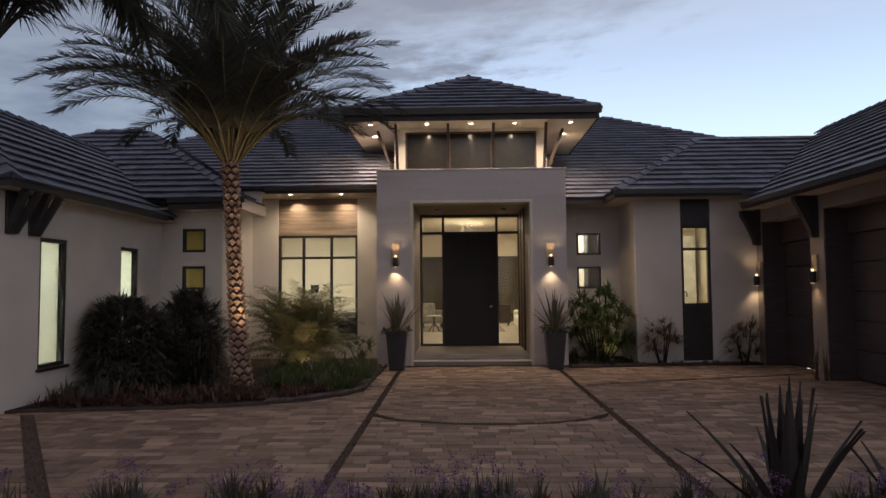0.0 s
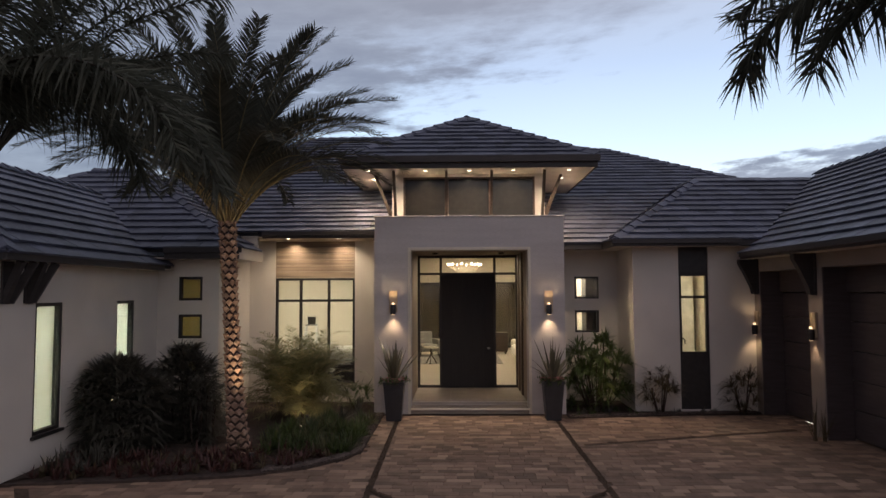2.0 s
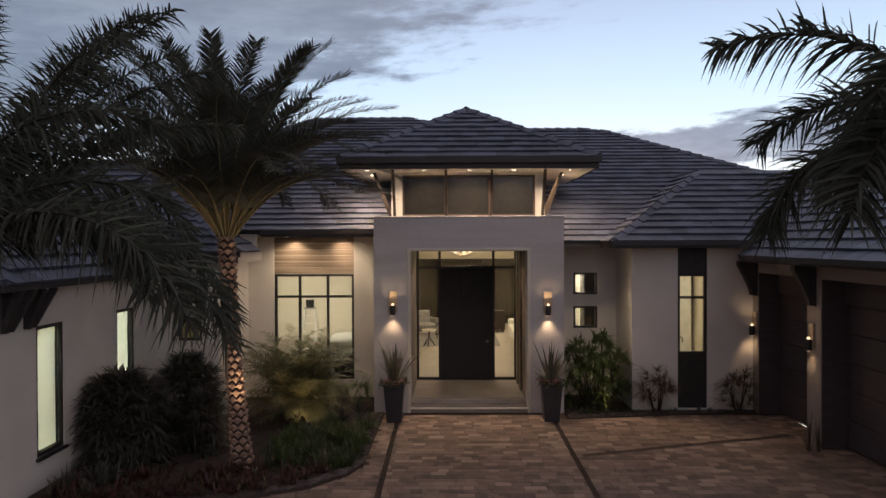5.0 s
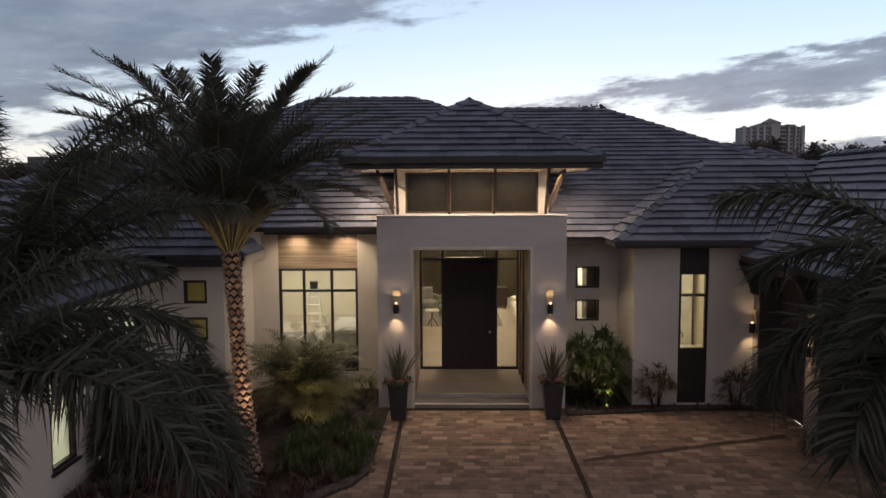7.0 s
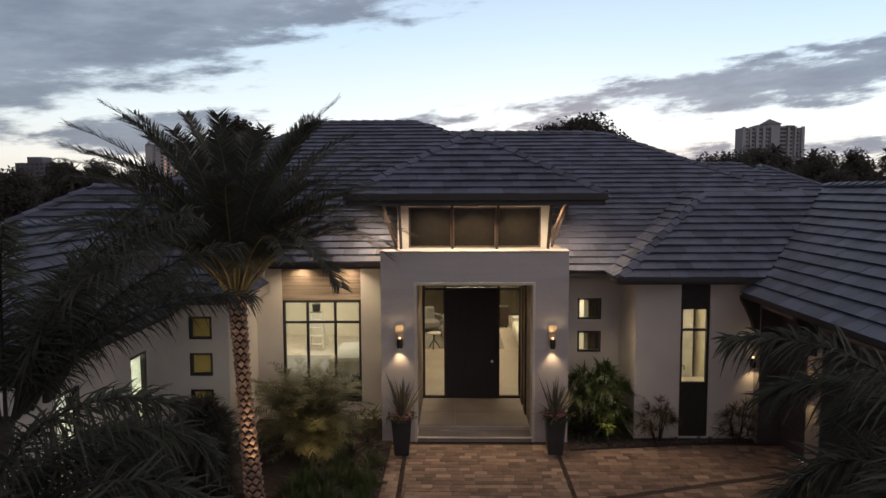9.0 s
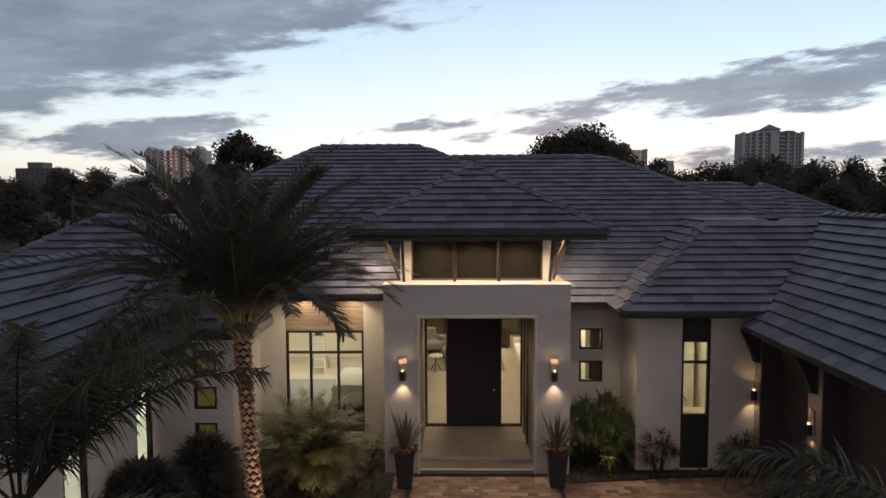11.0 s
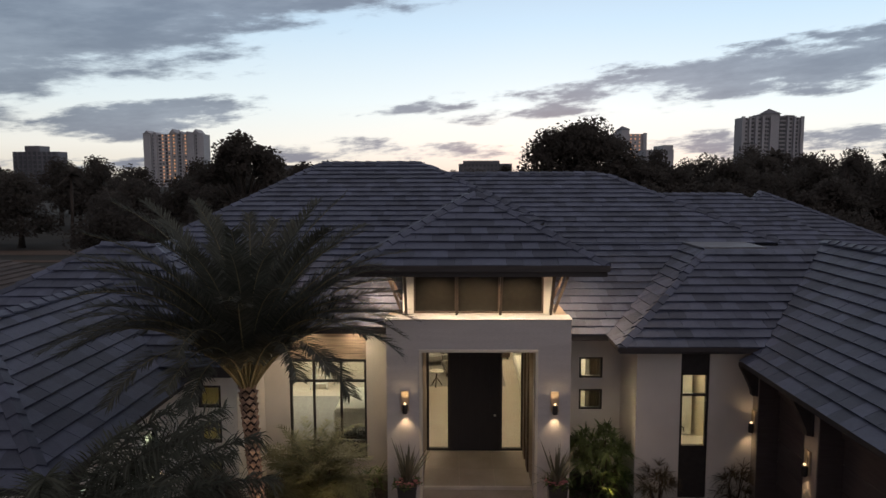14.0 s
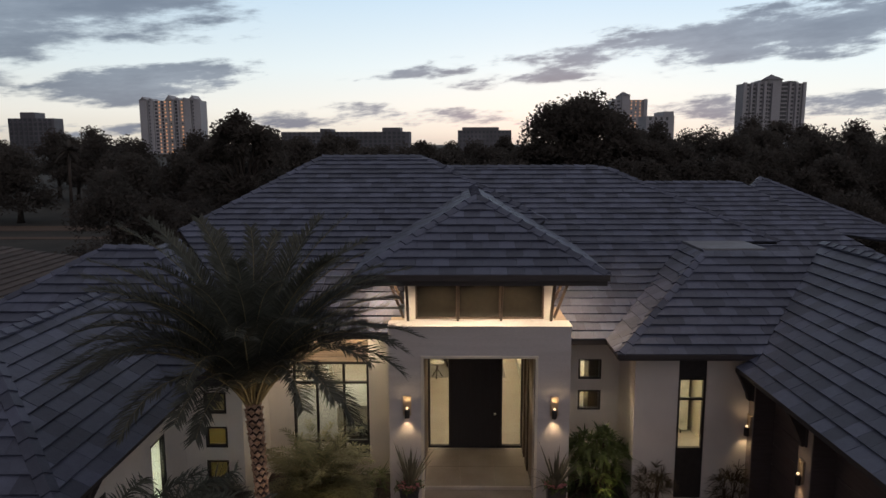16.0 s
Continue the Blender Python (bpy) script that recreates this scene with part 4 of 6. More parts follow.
# ---- lamps ----
def downlight(x, y, z, watts, target=None, cone=110, baffle=0.012, colour=SOFT):
    t = thing("downlight", (x, y, z), "round recessed soffit downlight, lit", "downlight", group="soffit downlights")
    bm = bmesh.new()
    lathe(bm, (x, y, z - 0.007), [(0.042, 0.0), (0.042, 0.006)], 16)
    part("lens", bm, BULB, t, "glowing lens")
    bm = bmesh.new()
    n = 20
    rings = [[bm.verts.new((x + r * math.cos(k * math.tau / n), y + r * math.sin(k * math.tau / n), z + h)) for k in range(n)] for r, h in ((0.044, -0.004), (0.047, -baffle), (0.062, -baffle + 0.002), (0.064, 0.0))]
    for a, b in zip(rings, rings[1:]):
        for k in range(n):
            bm.faces.new((a[k], a[(k + 1) % n], b[(k + 1) % n], b[k]))
    part("trim_ring", bm, WHITE_METAL if baffle < 0.02 else BRONZE, t)
    lamp("downlight_beam", "SPOT", (x, y, z - baffle - 0.02), watts, colour, 0.04, target or (x, y, z - 2), cone, 0.9)


for x in (-2.12, -0.92, 0.02, 0.94, 2.12):
    downlight(x, 15.0, 5.10, 66 if abs(x) < 2 else 70, (x, 15.3, 4.1), 125)
for x in (-2.14, 2.12):
    downlight(x, 16.1, 5.10, 170, (x * 1.32, 16.5, 4.1), 155, colour=(1.0, 0.70, 0.44))
# unseen lamps, added in the recess ceiling to warm its reveals
for x in (-0.75, 0.75):
    downlight(x, 16.2, 3.42, 28, (x, 16.0, 0.2), 110, 0.04)
for x in (-3.98, -2.86):
    downlight(x, 15.66, 3.72, 32, (x, 16.1, 2.2), 140)
    # fill spot without a fitting, added to brighten the wall and cladding
    lamp("wall_fill", "SPOT", (x, 16.24, 3.69), 22, SOFT, 0.05, (x, 16.33, 2.2), 135, 0.9)


def sconce(m, name="wall_sconce"):
    """A wall sconce that faces -y, its back at y = 0 and its middle at the origin, placed by m."""
    t = new(name)
    tagged(t, "bronze wall sconce with tall back plate and lit cylinder", "wall lamp", group="entrance and garage sconces")
    bm = box(bmesh.new(), -0.088, 0.088, -0.02, 0.0, -0.20, 0.245, bevel=0.004)
    for e in ((-0.088, -0.070, -0.20, 0.245), (0.070, 0.088, -0.20, 0.245), (-0.070, 0.070, 0.227, 0.245)):
        box(bm, e[0], e[1], -0.04, -0.018, e[2], e[3])
    p1 = part("back_plate", bm, BRASS, t, "brushed brass back plate with a raised rim")
    bm = bmesh.new()
    lathe(bm, (0, -0.075, -0.24), [(0.052, 0), (0.056, 0.01), (0.056, 0.19), (0.05, 0.2)], 18)
    p2 = part("cylinder", bm, BRONZE, t, "dark bronze cylinder")
    p3 = part("arm", B(-0.018, 0.018, -0.075, 0.0, -0.10, -0.06), BRONZE, t)
    bm = bmesh.new()
    lathe(bm, (0, -0.075, -0.038), [(0.02, 0), (0.024, 0.008), (0.024, 0.03), (0.014, 0.036)], 16)
    p4 = part("glass_cup", bm, BULB_WARM, t, "glowing glass cup")
    bm = bmesh.new()
    lathe(bm, (0, -0.075, -0.246), [(0.03, 0), (0.034, 0.004)], 14)
    p5 = part("lower_lens", bm, BULB_WARM, t)
    for p in (p1, p2, p3, p4, p5):
        p.matrix_parent_inverse = Matrix.Identity(4)
    t.matrix_basis = m
    return t


SCONCE = sconce(pose(-1.59, 15.0, 2.31))
for m in (pose(1.65, 15.0, 2.30), pose(6.0, 15.07, 1.86, 0, 0, -90), pose(6.0, 12.76, 1.90, 0, 0, -90)):
    copy_thing(SCONCE, m)
for x, y, z, dx, dy in ((-1.59, 14.91, 2.03, 0, 0.04), (1.65, 14.91, 2.02, 0, 0.04), (5.91, 15.07, 1.60, 0.05, 0.08), (5.91, 12.76, 1.63, 0.05, 0)):
    lamp("sconce_down", "SPOT", (x, y, z), 11 if x < 5 else 5, WARM, 0.02, (x + dx, y + dy, z - 1), 95, 0.8)
    lamp("sconce_up", "SPOT", (x - dx, y - dy, z + 0.36), 2.6 if x < 5 else 1.3, WARM, 0.02, (x + dx, y + dy, z + 1.2), 150, 0.9)

# ---- interiors ----
def room(name, x0, x1, y0, y1, z0, z1, label, floor_mat=None, wall_mat=None, skip=""):
    r = thing(name, ((x0 + x1) / 2, (y0 + y1) / 2, z0), label, "room", kind="structure")
    wm = wall_mat or PLASTER
    part("room_floor", B(x0, x1, y0, y1, z0 - 0.1, z0), floor_mat or TRAV, r)
    part("room_ceiling", B(x0, x1, y0, y1, z1, z1 + 0.08), PLASTER, r)
    if "n" not in skip:
        part("room_wall", B(x0 - 0.1, x1 + 0.1, y1, y1 + 0.1, z0 - 0.1, z1 + 0.08), wm, r)
    if "w" not in skip:
        part("room_wall", B(x0 - 0.1, x0, y0, y1, z0 - 0.1, z1 + 0.08), wm, r)
    if "e" not in skip:
        part("room_wall", B(x1, x1 + 0.1, y0, y1, z0 - 0.1, z1 + 0.08), wm, r)
    return r


def ceiling_lamp(x, y, z, watts, colour=SOFT, size=0.5):
    t = thing("ceiling_light", (x, y, z), "flush round ceiling light, lit", "ceiling light")
    bm = bmesh.new()
    lathe(bm, (x, y, z - 0.05), [(size * 0.36, 0), (size * 0.4, 0.02), (size * 0.4, 0.05)], 20)
    part("diffuser", bm, WHITE_METAL, t)
    lamp("ceiling_glow", "AREA", (x, y, z - 0.07), watts * 1.35, colour, size)


room("room_bedroom", -6.6, -2.08, 16.66, 24.6, 0.3, 3.62, "cream bedroom lit warm inside")
ceiling_lamp(-4.9, 21.4, 3.62, 122, (1.0, 0.91, 0.72), 2.0)
room("room_foyer", -1.98, 1.98, 17.64, 21.2, 0.2, 3.9, "entrance hall with pale floor", skip="n")
room("room_living", -1.94, 6.0, 21.2, 29.0, 0.2, 3.9, "large living room behind the entrance hall", skip="")
ceiling_lamp(0, 19.4, 3.9, 58, SOFT, 0.8)
for x in (0.2, 3.6):
    ceiling_lamp(x, 25.5, 3.9, 76, SOFT, 1.0)
structure("wall_living_front", wall_boxes(bmesh.new(), "y", 21.2, 21.3, -1.94, 6.0, 0.1, 3.9, [(-1.85, 1.9, 0.1, 3.7)]), PLASTER, "inner wall with a wide opening to the living room", "wall")
room("room_kitchen", 3.72, 6.0, 15.46, 19.0, 0.2, 3.3, "cream kitchen corner lit warm")
ceiling_lamp(4.8, 17.2, 3.3, 32, (1.0, 0.84, 0.58), 0.9)
room("room_study", 1.99, 3.60, 16.92, 19.4, 0.2, 3.3, "small room behind the square windows")
ceiling_lamp(2.45, 18.9, 3.3, 46, (1.0, 0.90, 0.74), 0.6)
room("room_block", -7.6, -5.32, 14.62, 16.5, 0.2, 2.95, "small dim room with olive wall")
ceiling_lamp(-6.3, 15.9, 2.95, 11, (1.0, 0.80, 0.42), 0.5)
room("room_left_wing", -10.4, -6.57, 9.42, 14.4, 0.2, 2.9, "bright pale room of the side wing", skip="e")
ceiling_lamp(-7.6, 12.0, 2.9, 112, (0.95, 0.96, 0.88), 1.4)

# ---- interior things ----
def chandelier(x, y, z):
    t = thing("chandelier", (x, y, z), "tapered crystal chandelier with a ring of lit bulbs", "chandelier")
    bm = bmesh.new()
    n, R = 20, 0.56
    tube(bm, [(x + R * math.cos(k * math.tau / n), y + R * math.sin(k * math.tau / n), z) for k in range(n + 1)], 0.016, 6, False)
    part("ring", bm, BRASS, t)
    bm = bmesh.new()
    tube(bm, [(x, y, z + 0.3), (x, y, 3.9)], 0.012, 6)
    for k in range(6):
        a = k * math.tau / 6
        tube(bm, [(x + R * math.cos(a), y + R * math.sin(a), z), (x, y, z + 0.34)], 0.006, 4)
        tube(bm, [(x + R * math.cos(a), y + R * math.sin(a), z), (x, y, z - 0.34)], 0.006, 4)
    part("stem", bm, BRASS, t)
    for k in range(10):
        a = k * math.tau / 10 + 0.15
        bm = bmesh.new()
        bmesh.ops.create_icosphere(bm, subdivisions=2, radius=0.036, matrix=Matrix.Translation((x + R * math.cos(a), y + R * math.sin(a), z + 0.05)))
        part("bulb", bm, BULB, t, "lit globe bulb")
    for k in range(18):
        a = k * math.tau / 18
        bm = bmesh.new()
        tube(bm, [(x + R * math.cos(a) * (1 - s), y + R * math.sin(a) * (1 - s), z - 0.33 * s - 0.05 * math.sin(s * math.pi)) for s in (0, 0.25, 0.5, 0.75, 0.98)], [0.012, 0.008, 0.012, 0.008, 0.012], 5)
        part("strand", bm, CRYSTAL, t, "hanging crystal strand")
    lamp("chandelier_glow", "POINT", (x, y, z - 0.1), 30, SOFT, 0.2)


chandelier(-0.02, 24.6, 3.42)


def bed(x, y):
    t = thing("bed", (x, y, 0.3), "bed with white linen and a padded headboard", "bed")
    part("bed_base", B(x - 0.72, x + 0.66, y - 1.0, y + 1.0, 0.3, 0.62, bevel=0.03), GREY_FABRIC, t)
    part("mattress", B(x - 0.70, x + 0.66, y - 0.98, y + 0.98, 0.62, 0.95, bevel=0.06), LINEN, t)
    part("duvet", B(x - 0.74, x + 0.2, y - 1.03, y + 1.02, 0.45, 1.02, bevel=0.07), LINEN, t, "rumpled white duvet")
    part("headboard", B(x + 0.66, x + 0.75, y - 1.0, y + 1.0, 0.3, 1.45, bevel=0.03), LINEN, t)
    for dy in (-0.48, 0.48):
        part("pillow", B(x + 0.25, x + 0.64, y + dy - 0.36, y + dy + 0.36, 0.95, 1.13, bevel=0.07), LINEN, t)


bed(-3.0, 19.3)
t = thing("bedroom_rug", (-4.0, 19.4, 0.3), "large mottled grey rug under the bed", "rug")
part("pile", B(-5.7, -2.2, 17.55, 21.6, 0.302, 0.314, bevel=0.004), GREY_FABRIC, t)
LX, LYY = -4.92, 22.6
t = thing("stepladder", (LX, LYY, 0.3), "short white aluminium stepladder by the far wall", "ladder")
for sx in (-1, 1):
    part("front_rail", beam(bmesh.new(), (LX + sx * 0.27, LYY - 0.35, 0.3), (LX + sx * 0.15, LYY, 1.47), 0.035, 0.07), WHITE_METAL, t)
    part("rear_rail", beam(bmesh.new(), (LX + sx * 0.27, LYY + 0.45, 0.3), (LX + sx * 0.15, LYY + 0.08, 1.46), 0.03, 0.04), WHITE_METAL, t)
for k in range(4):
    f = (k + 0.8) / 4.6
    w = 0.27 - 0.12 * f
    part("step", B(LX - w, LX + w, LYY - 0.38 + 0.36 * f, LYY - 0.27 + 0.36 * f, 0.3 + 1.17 * f - 0.02, 0.3 + 1.17 * f, bevel=0.004), WHITE_METAL, t)
part("top_cap", B(LX - 0.18, LX + 0.18, LYY - 0.08, LYY + 0.16, 1.47, 1.51, bevel=0.01), GREY_FABRIC, t, "grey plastic cap")
t = thing("paint_bucket", (LX, LYY + 0.04, 1.51), "dark plastic bucket standing on the ladder cap", "bucket")
bm = bmesh.new()
lathe(bm, (LX, LYY + 0.04, 1.51), [(0.115, 0), (0.12, 0.01), (0.135, 0.22), (0.142, 0.22), (0.142, 0.24), (0.125, 0.24)], 18)
part("body", bm, BRONZE, t)
bm = bmesh.new()
tube(bm, [(LX + 0.14 * math.cos(a), LYY + 0.04, 1.74 + 0.09 * math.sin(a)) for a in (0, 0.6, 1.2, 1.6, 2.0, 2.6, 3.14)], 0.005, 5)
part("handle", bm, CHROME, t)
t = thing("window_bench", (-3.02, 17.1, 0.3), "dark urn-shaped pedestal bench by the window", "bench")
bm = bmesh.new()
lathe(bm, (-3.02, 17.1, 0.3), [(0.20, 0), (0.2, 0.05), (0.10, 0.10), (0.16, 0.2), (0.22, 0.32), (0.16, 0.40), (0.2, 0.44)], 18)
part("pedestal", bm, DARK_WOOD, t)
part("bench_top", B(-3.5, -2.45, 16.9, 17.3, 0.74, 0.78, bevel=0.008), DARK_WOOD, t)
for k, x in enumerate((-3.22, -2.78)):
    t = thing("seat_cushion", (x, 17.1, 0.78), "black and white checked cushion on the bench", "cushion", group="bench cushions")
    bm = box(bmesh.new(), x - 0.2, x + 0.2, 16.93, 17.27, 0.78, 0.92, bevel=0.05)
    part("cover", bm, CHECK, t)


def side_table(x, y):
    t = thing("side_table", (x, y, 0.2), "small round white-topped table on dark splayed legs", "table")
    bm = bmesh.new()
    lathe(bm, (x, y, 0.71), [(0.22, 0), (0.24, 0.01), (0.24, 0.03), (0.22, 0.04)], 24)
    part("tabletop", bm, LINEN, t, "pale round top")
    bm = bmesh.new()
    lathe(bm, (x, y, 0.46), [(0.03, 0), (0.024, 0.12), (0.04, 0.25)], 10)
    part("column", bm, DARK_WOOD, t)
    for k in range(3):
        a = k * math.tau / 3 + 0.4
        bm = bmesh.new()
        tube(bm, [(x, y, 0.50), (x + 0.1 * math.cos(a), y + 0.1 * math.sin(a), 0.38), (x + 0.2 * math.cos(a), y + 0.2 * math.sin(a), 0.215)], 0.018, 6)
        part("foot", bm, DARK_WOOD, t)


def armchair(name, m, mat):
    t = new(name)
    tagged(t, "upholstered armchair in the living room", "armchair", group="living room armchairs")
    ps = [part("seat", B(-0.36, 0.36, -0.36, 0.36, 0.18, 0.44, bevel=0.05), mat, t), part("backrest", B(-0.36, 0.36, 0.26, 0.42, 0.3, 0.88, bevel=0.05), mat, t)]
    for sx in (-1, 1):
        ps.append(part("armrest", B(*sorted((sx * 0.36, sx * 0.46)), -0.36, 0.40, 0.18, 0.62, bevel=0.03), mat, t))
        for sy in (-0.3, 0.3):
            ps.append(part("leg", B(sx * 0.34 - 0.02, sx * 0.34 + 0.02, sy - 0.02, sy + 0.02, 0, 0.18), DARK_WOOD, t))
    for p in ps:
        p.matrix_parent_inverse = Matrix.Identity(4)
    t.matrix_basis = m
    return t


side_table(-1.12, 23.0)
vase = thing("floor_vase", (-2.86, 16.95, 0.314), "round dark glazed vase on the bedroom floor", "vase")
part("vase_body", lathe(bmesh.new(), (-2.86, 16.95, 0.314), [(0.10, 0), (0.19, 0.12), (0.21, 0.24), (0.16, 0.38), (0.08, 0.45), (0.085, 0.52), (0.07, 0.515)], 20), BRONZE, vase)
a1 = armchair("armchair", pose(-1.40, 25.75, 0.2, 0, 0, 25), GREY_FABRIC)
copy_thing(a1, pose(-0.55, 24.5, 0.2, 0, 0, -80))
copy_thing(a1, pose(-0.35, 26.1, 0.2, 0, 0, -30))
t = thing("sofa", (2.05, 24.2, 0.2), "white upholstered sofa in the living room", "sofa")
part("sofa_base", B(1.65, 2.55, 22.9, 25.4, 0.28, 0.65, bevel=0.05), LINEN, t)
part("backrest", B(2.55, 2.8, 22.9, 25.4, 0.28, 1.05, bevel=0.06), LINEN, t)
for y in (22.75, 25.55):
    part("armrest", B(1.65, 2.8, y - 0.13, y + 0.13, 0.28, 0.82, bevel=0.05), LINEN, t)
for y in (23.4, 24.2, 25.0):
    part("cushion", B(2.3, 2.55, y - 0.36, y + 0.36, 0.65, 1.0, bevel=0.07), LINEN, t)
t = thing("sideboard", (0.95, 26.6, 0.2), "dark low wooden sideboard in the living room", "cabinet")
part("body", B(0.6, 1.6, 26.4, 26.9, 0.3, 1.0, bevel=0.01), DARK_WOOD, t)
for x in (0.68, 1.52):
    part("leg", B(x - 0.03, x + 0.03, 26.45, 26.85, 0.2, 0.3), DARK_WOOD, t)
w = window("window_living", -1.85, 2.6, 0.25, 2.9, 28.88, (-0.9, 0.9), (), "wide sliding glass doors at the back of the living room", pane=GLASS_DARK)
t = thing("rug", (0.0, 24.5, 0.2), "pale woven rug on the stone floor", "rug")
part("pile", B(-1.85, 1.2, 23.0, 26.3, 0.202, 0.215, bevel=0.004), GREY_FABRIC, t)
for i, x in enumerate((-1.75, 1.75)):
    t = thing("drape", (x, 21.15, 0.2), "pale floor-length drape beside the opening", "curtain", group="living room drapes")
    bm = bmesh.new()
    pts = [(x - 0.15 + k * 0.02, 21.15 + 0.03 * math.sin(k * 1.9)) for k in range(16)]
    for (ax, ay), (bx, by) in zip(pts, pts[1:]):
        vs = [bm.verts.new(p) for p in ((ax, ay, 0.22), (bx, by, 0.22), (bx, by, 3.6), (ax, ay, 3.6))]
        bm.faces.new(vs)
    bmesh.ops.remove_doubles(bm, verts=bm.verts[:], dist=0.0005)
    bmesh.ops.solidify(bm, geom=bm.faces[:], thickness=0.008)
    part("cloth", bm, LINEN, t)

# kitchen corner
t = thing("kitchen_counter", (4.9, 16.0, 0.2), "pale stone kitchen counter under the window", "counter")
part("counter_body", B(3.9, 5.9, 15.55, 16.15, 0.2, 1.08), WHITE_METAL, t)
part("worktop", B(3.88, 5.92, 15.52, 16.18, 1.08, 1.12, bevel=0.006), TRAV, t)
t = thing("kitchen_tap", (4.58, 15.7, 1.12), "dark gooseneck kitchen tap", "tap")
bm = bmesh.new()
tube(bm, [(4.58, 15.7, 1.12), (4.58, 15.7, 1.42), (4.60, 15.72, 1.48), (4.66, 15.74, 1.50), (4.70, 15.76, 1.46), (4.70, 15.76, 1.38)], 0.014, 8)
part("spout", bm, BRONZE, t)
t = thing("bar_stool", (4.62, 17.0, 0.2), "red-seated bar stool on thin dark legs", "stool")
bm = bmesh.new()
lathe(bm, (4.62, 17.0, 0.86), [(0.16, 0), (0.19, 0.02), (0.19, 0.07), (0.15, 0.09)], 18)
part("seat", bm, PINK, t, "red padded seat")
part("backrest", B(4.46, 4.78, 17.15, 17.19, 0.98, 1.22, bevel=0.015), PINK, t)
for k in range(4):
    a = k * math.tau / 4 + 0.78
    part("leg", beam(bmesh.new(), (4.62 + 0.12 * math.cos(a), 17.0 + 0.12 * math.sin(a), 0.87), (4.62 + 0.2 * math.cos(a), 17.0 + 0.2 * math.sin(a), 0.2), 0.022, 0.022), BRONZE, t)
t = thing("wall_cabinet", (5.6, 18.7, 1.6), "tall pale kitchen cabinet", "cabinet")
for i in range(3):
    part("cabinet_door", B(4.0 + i * 0.62, 4.6 + i * 0.62, 18.55, 18.98, 0.25, 2.9, bevel=0.01), WHITE_METAL, t)
t = thing("tall_cabinet", (3.2, 17.4, 0.2), "tall brown wooden cabinet behind the square windows", "cabinet")
part("body", B(2.82, 3.55, 17.2, 17.75, 0.2, 3.0, bevel=0.01), BRACKET, t)
part("cabinet_door", B(2.83, 3.0, 17.17, 17.2, 0.25, 2.95, bevel=0.006), BRACKET, t)
part("cabinet_door", B(3.01, 3.55, 17.17, 17.2, 0.25, 2.95, bevel=0.006), DARK_WOOD, t)
for i, x in enumerate((-5.63,)):
    for z0, z1 in ((2.42, 2.82), (1.66, 2.06), (0.90, 1.30)):
        t = thing("roller_blind", (x, 14.5, z0), "drawn olive roller blind", "blind", group="square window blinds")
        part("blind_cloth", B(x - 0.21, x + 0.19, 14.52, 14.53, z0, z1), OLIVE_BLIND, t)
for a, b in ((10.3, 10.95), (12.67, 13.31)):
    t = thing("roller_blind", (-6.415, (a + b) / 2, 0.51), "drawn white translucent blind", "blind", group="side wing blinds")
    part("blind_cloth", B(-6.418, -6.412, a - 0.04, b + 0.04, 0.51, 2.39), BLIND, t)

# ---- plants ----
def blade(V, F, base, d, length, width, droop, segs=3, up=Vector((0, 0, 1))):
    """A tapering arched leaf blade from base along d, falling by droop."""
    d = d.normalized()
    side = d.cross(up)
    if side.length < 1e-3:
        side = Vector((1, 0, 0))
    side.normalize()
    i0 = len(V)
    for k in range(segs):
        t = k / segs
        p = base + d * (length * t) + Vector((0, 0, -droop * length * t * t))
        w = width * (0.55 + 0.9 * t if t < 0.4 else 0.91 * (1 - t) / 0.6 + 0.05) * 0.5
        V.append(p - side * w)
        V.append(p + side * w)
    V.append(base + d * length + Vector((0, 0, -droop * length)))
    for k in range(segs - 1):
        a = i0 + 2 * k
        F.append((a, a + 1, a + 3, a + 2))
    F.append((i0 + 2 * segs - 2, i0 + 2 * segs - 1, i0 + 2 * segs))


def unit(az, el):
    return Vector((math.cos(az) * math.cos(el), math.sin(az) * math.cos(el), math.sin(el)))


def frond(rng, base, az, el, length, bend, leaf, width, count, fold=0.5, hang=0.25, plume=0.0, lean=(0.5, 0.5), bare=0.16, segs=2):
    """A feather palm leaf whose stem starts at elevation el and bends down by bend: returns stem points and leaflet verts and faces."""
    n = 10
    pts = [Vector(base)]
    drift = rng.uniform(-0.25, 0.25)
    for k in range(n):
        t = (k + 0.5) / n
        pts.append(pts[-1] + unit(az + drift * t * t, el - bend * t ** 1.35) * (length / n))
    V, F = [], []
    for k in range(count):
        t = bare + (1 - bare) * (k + rng.random() * 0.6) / count
        f = min(t, 0.999) * n
        i = min(int(f), n - 1)
        p = pts[i].lerp(pts[i + 1], f - i)
        ax = (pts[i + 1] - pts[i]).normalized()
        side = Vector((math.sin(az), -math.cos(az), 0))
        top = side.cross(ax).normalized()
        size = leaf * (0.35 + 0.65 * math.sin(math.pi * min(1, 0.16 + t * 0.80)) ** 0.7) * rng.uniform(0.82, 1.14)
        for s in (-1, 1):
            d = side * s * rng.uniform(0.8, 1.15) + ax * (lean[0] + lean[1] * t) + top * (fold * rng.uniform(0.4, 1.4) + plume * rng.uniform(-1.6, 1.6))
            blade(V, F, p, d, size, width, hang * rng.uniform(0.4, 1.6), segs, top if plume < 0.5 else unit(rng.uniform(0, math.tau), 0.6))
    return pts, V, F


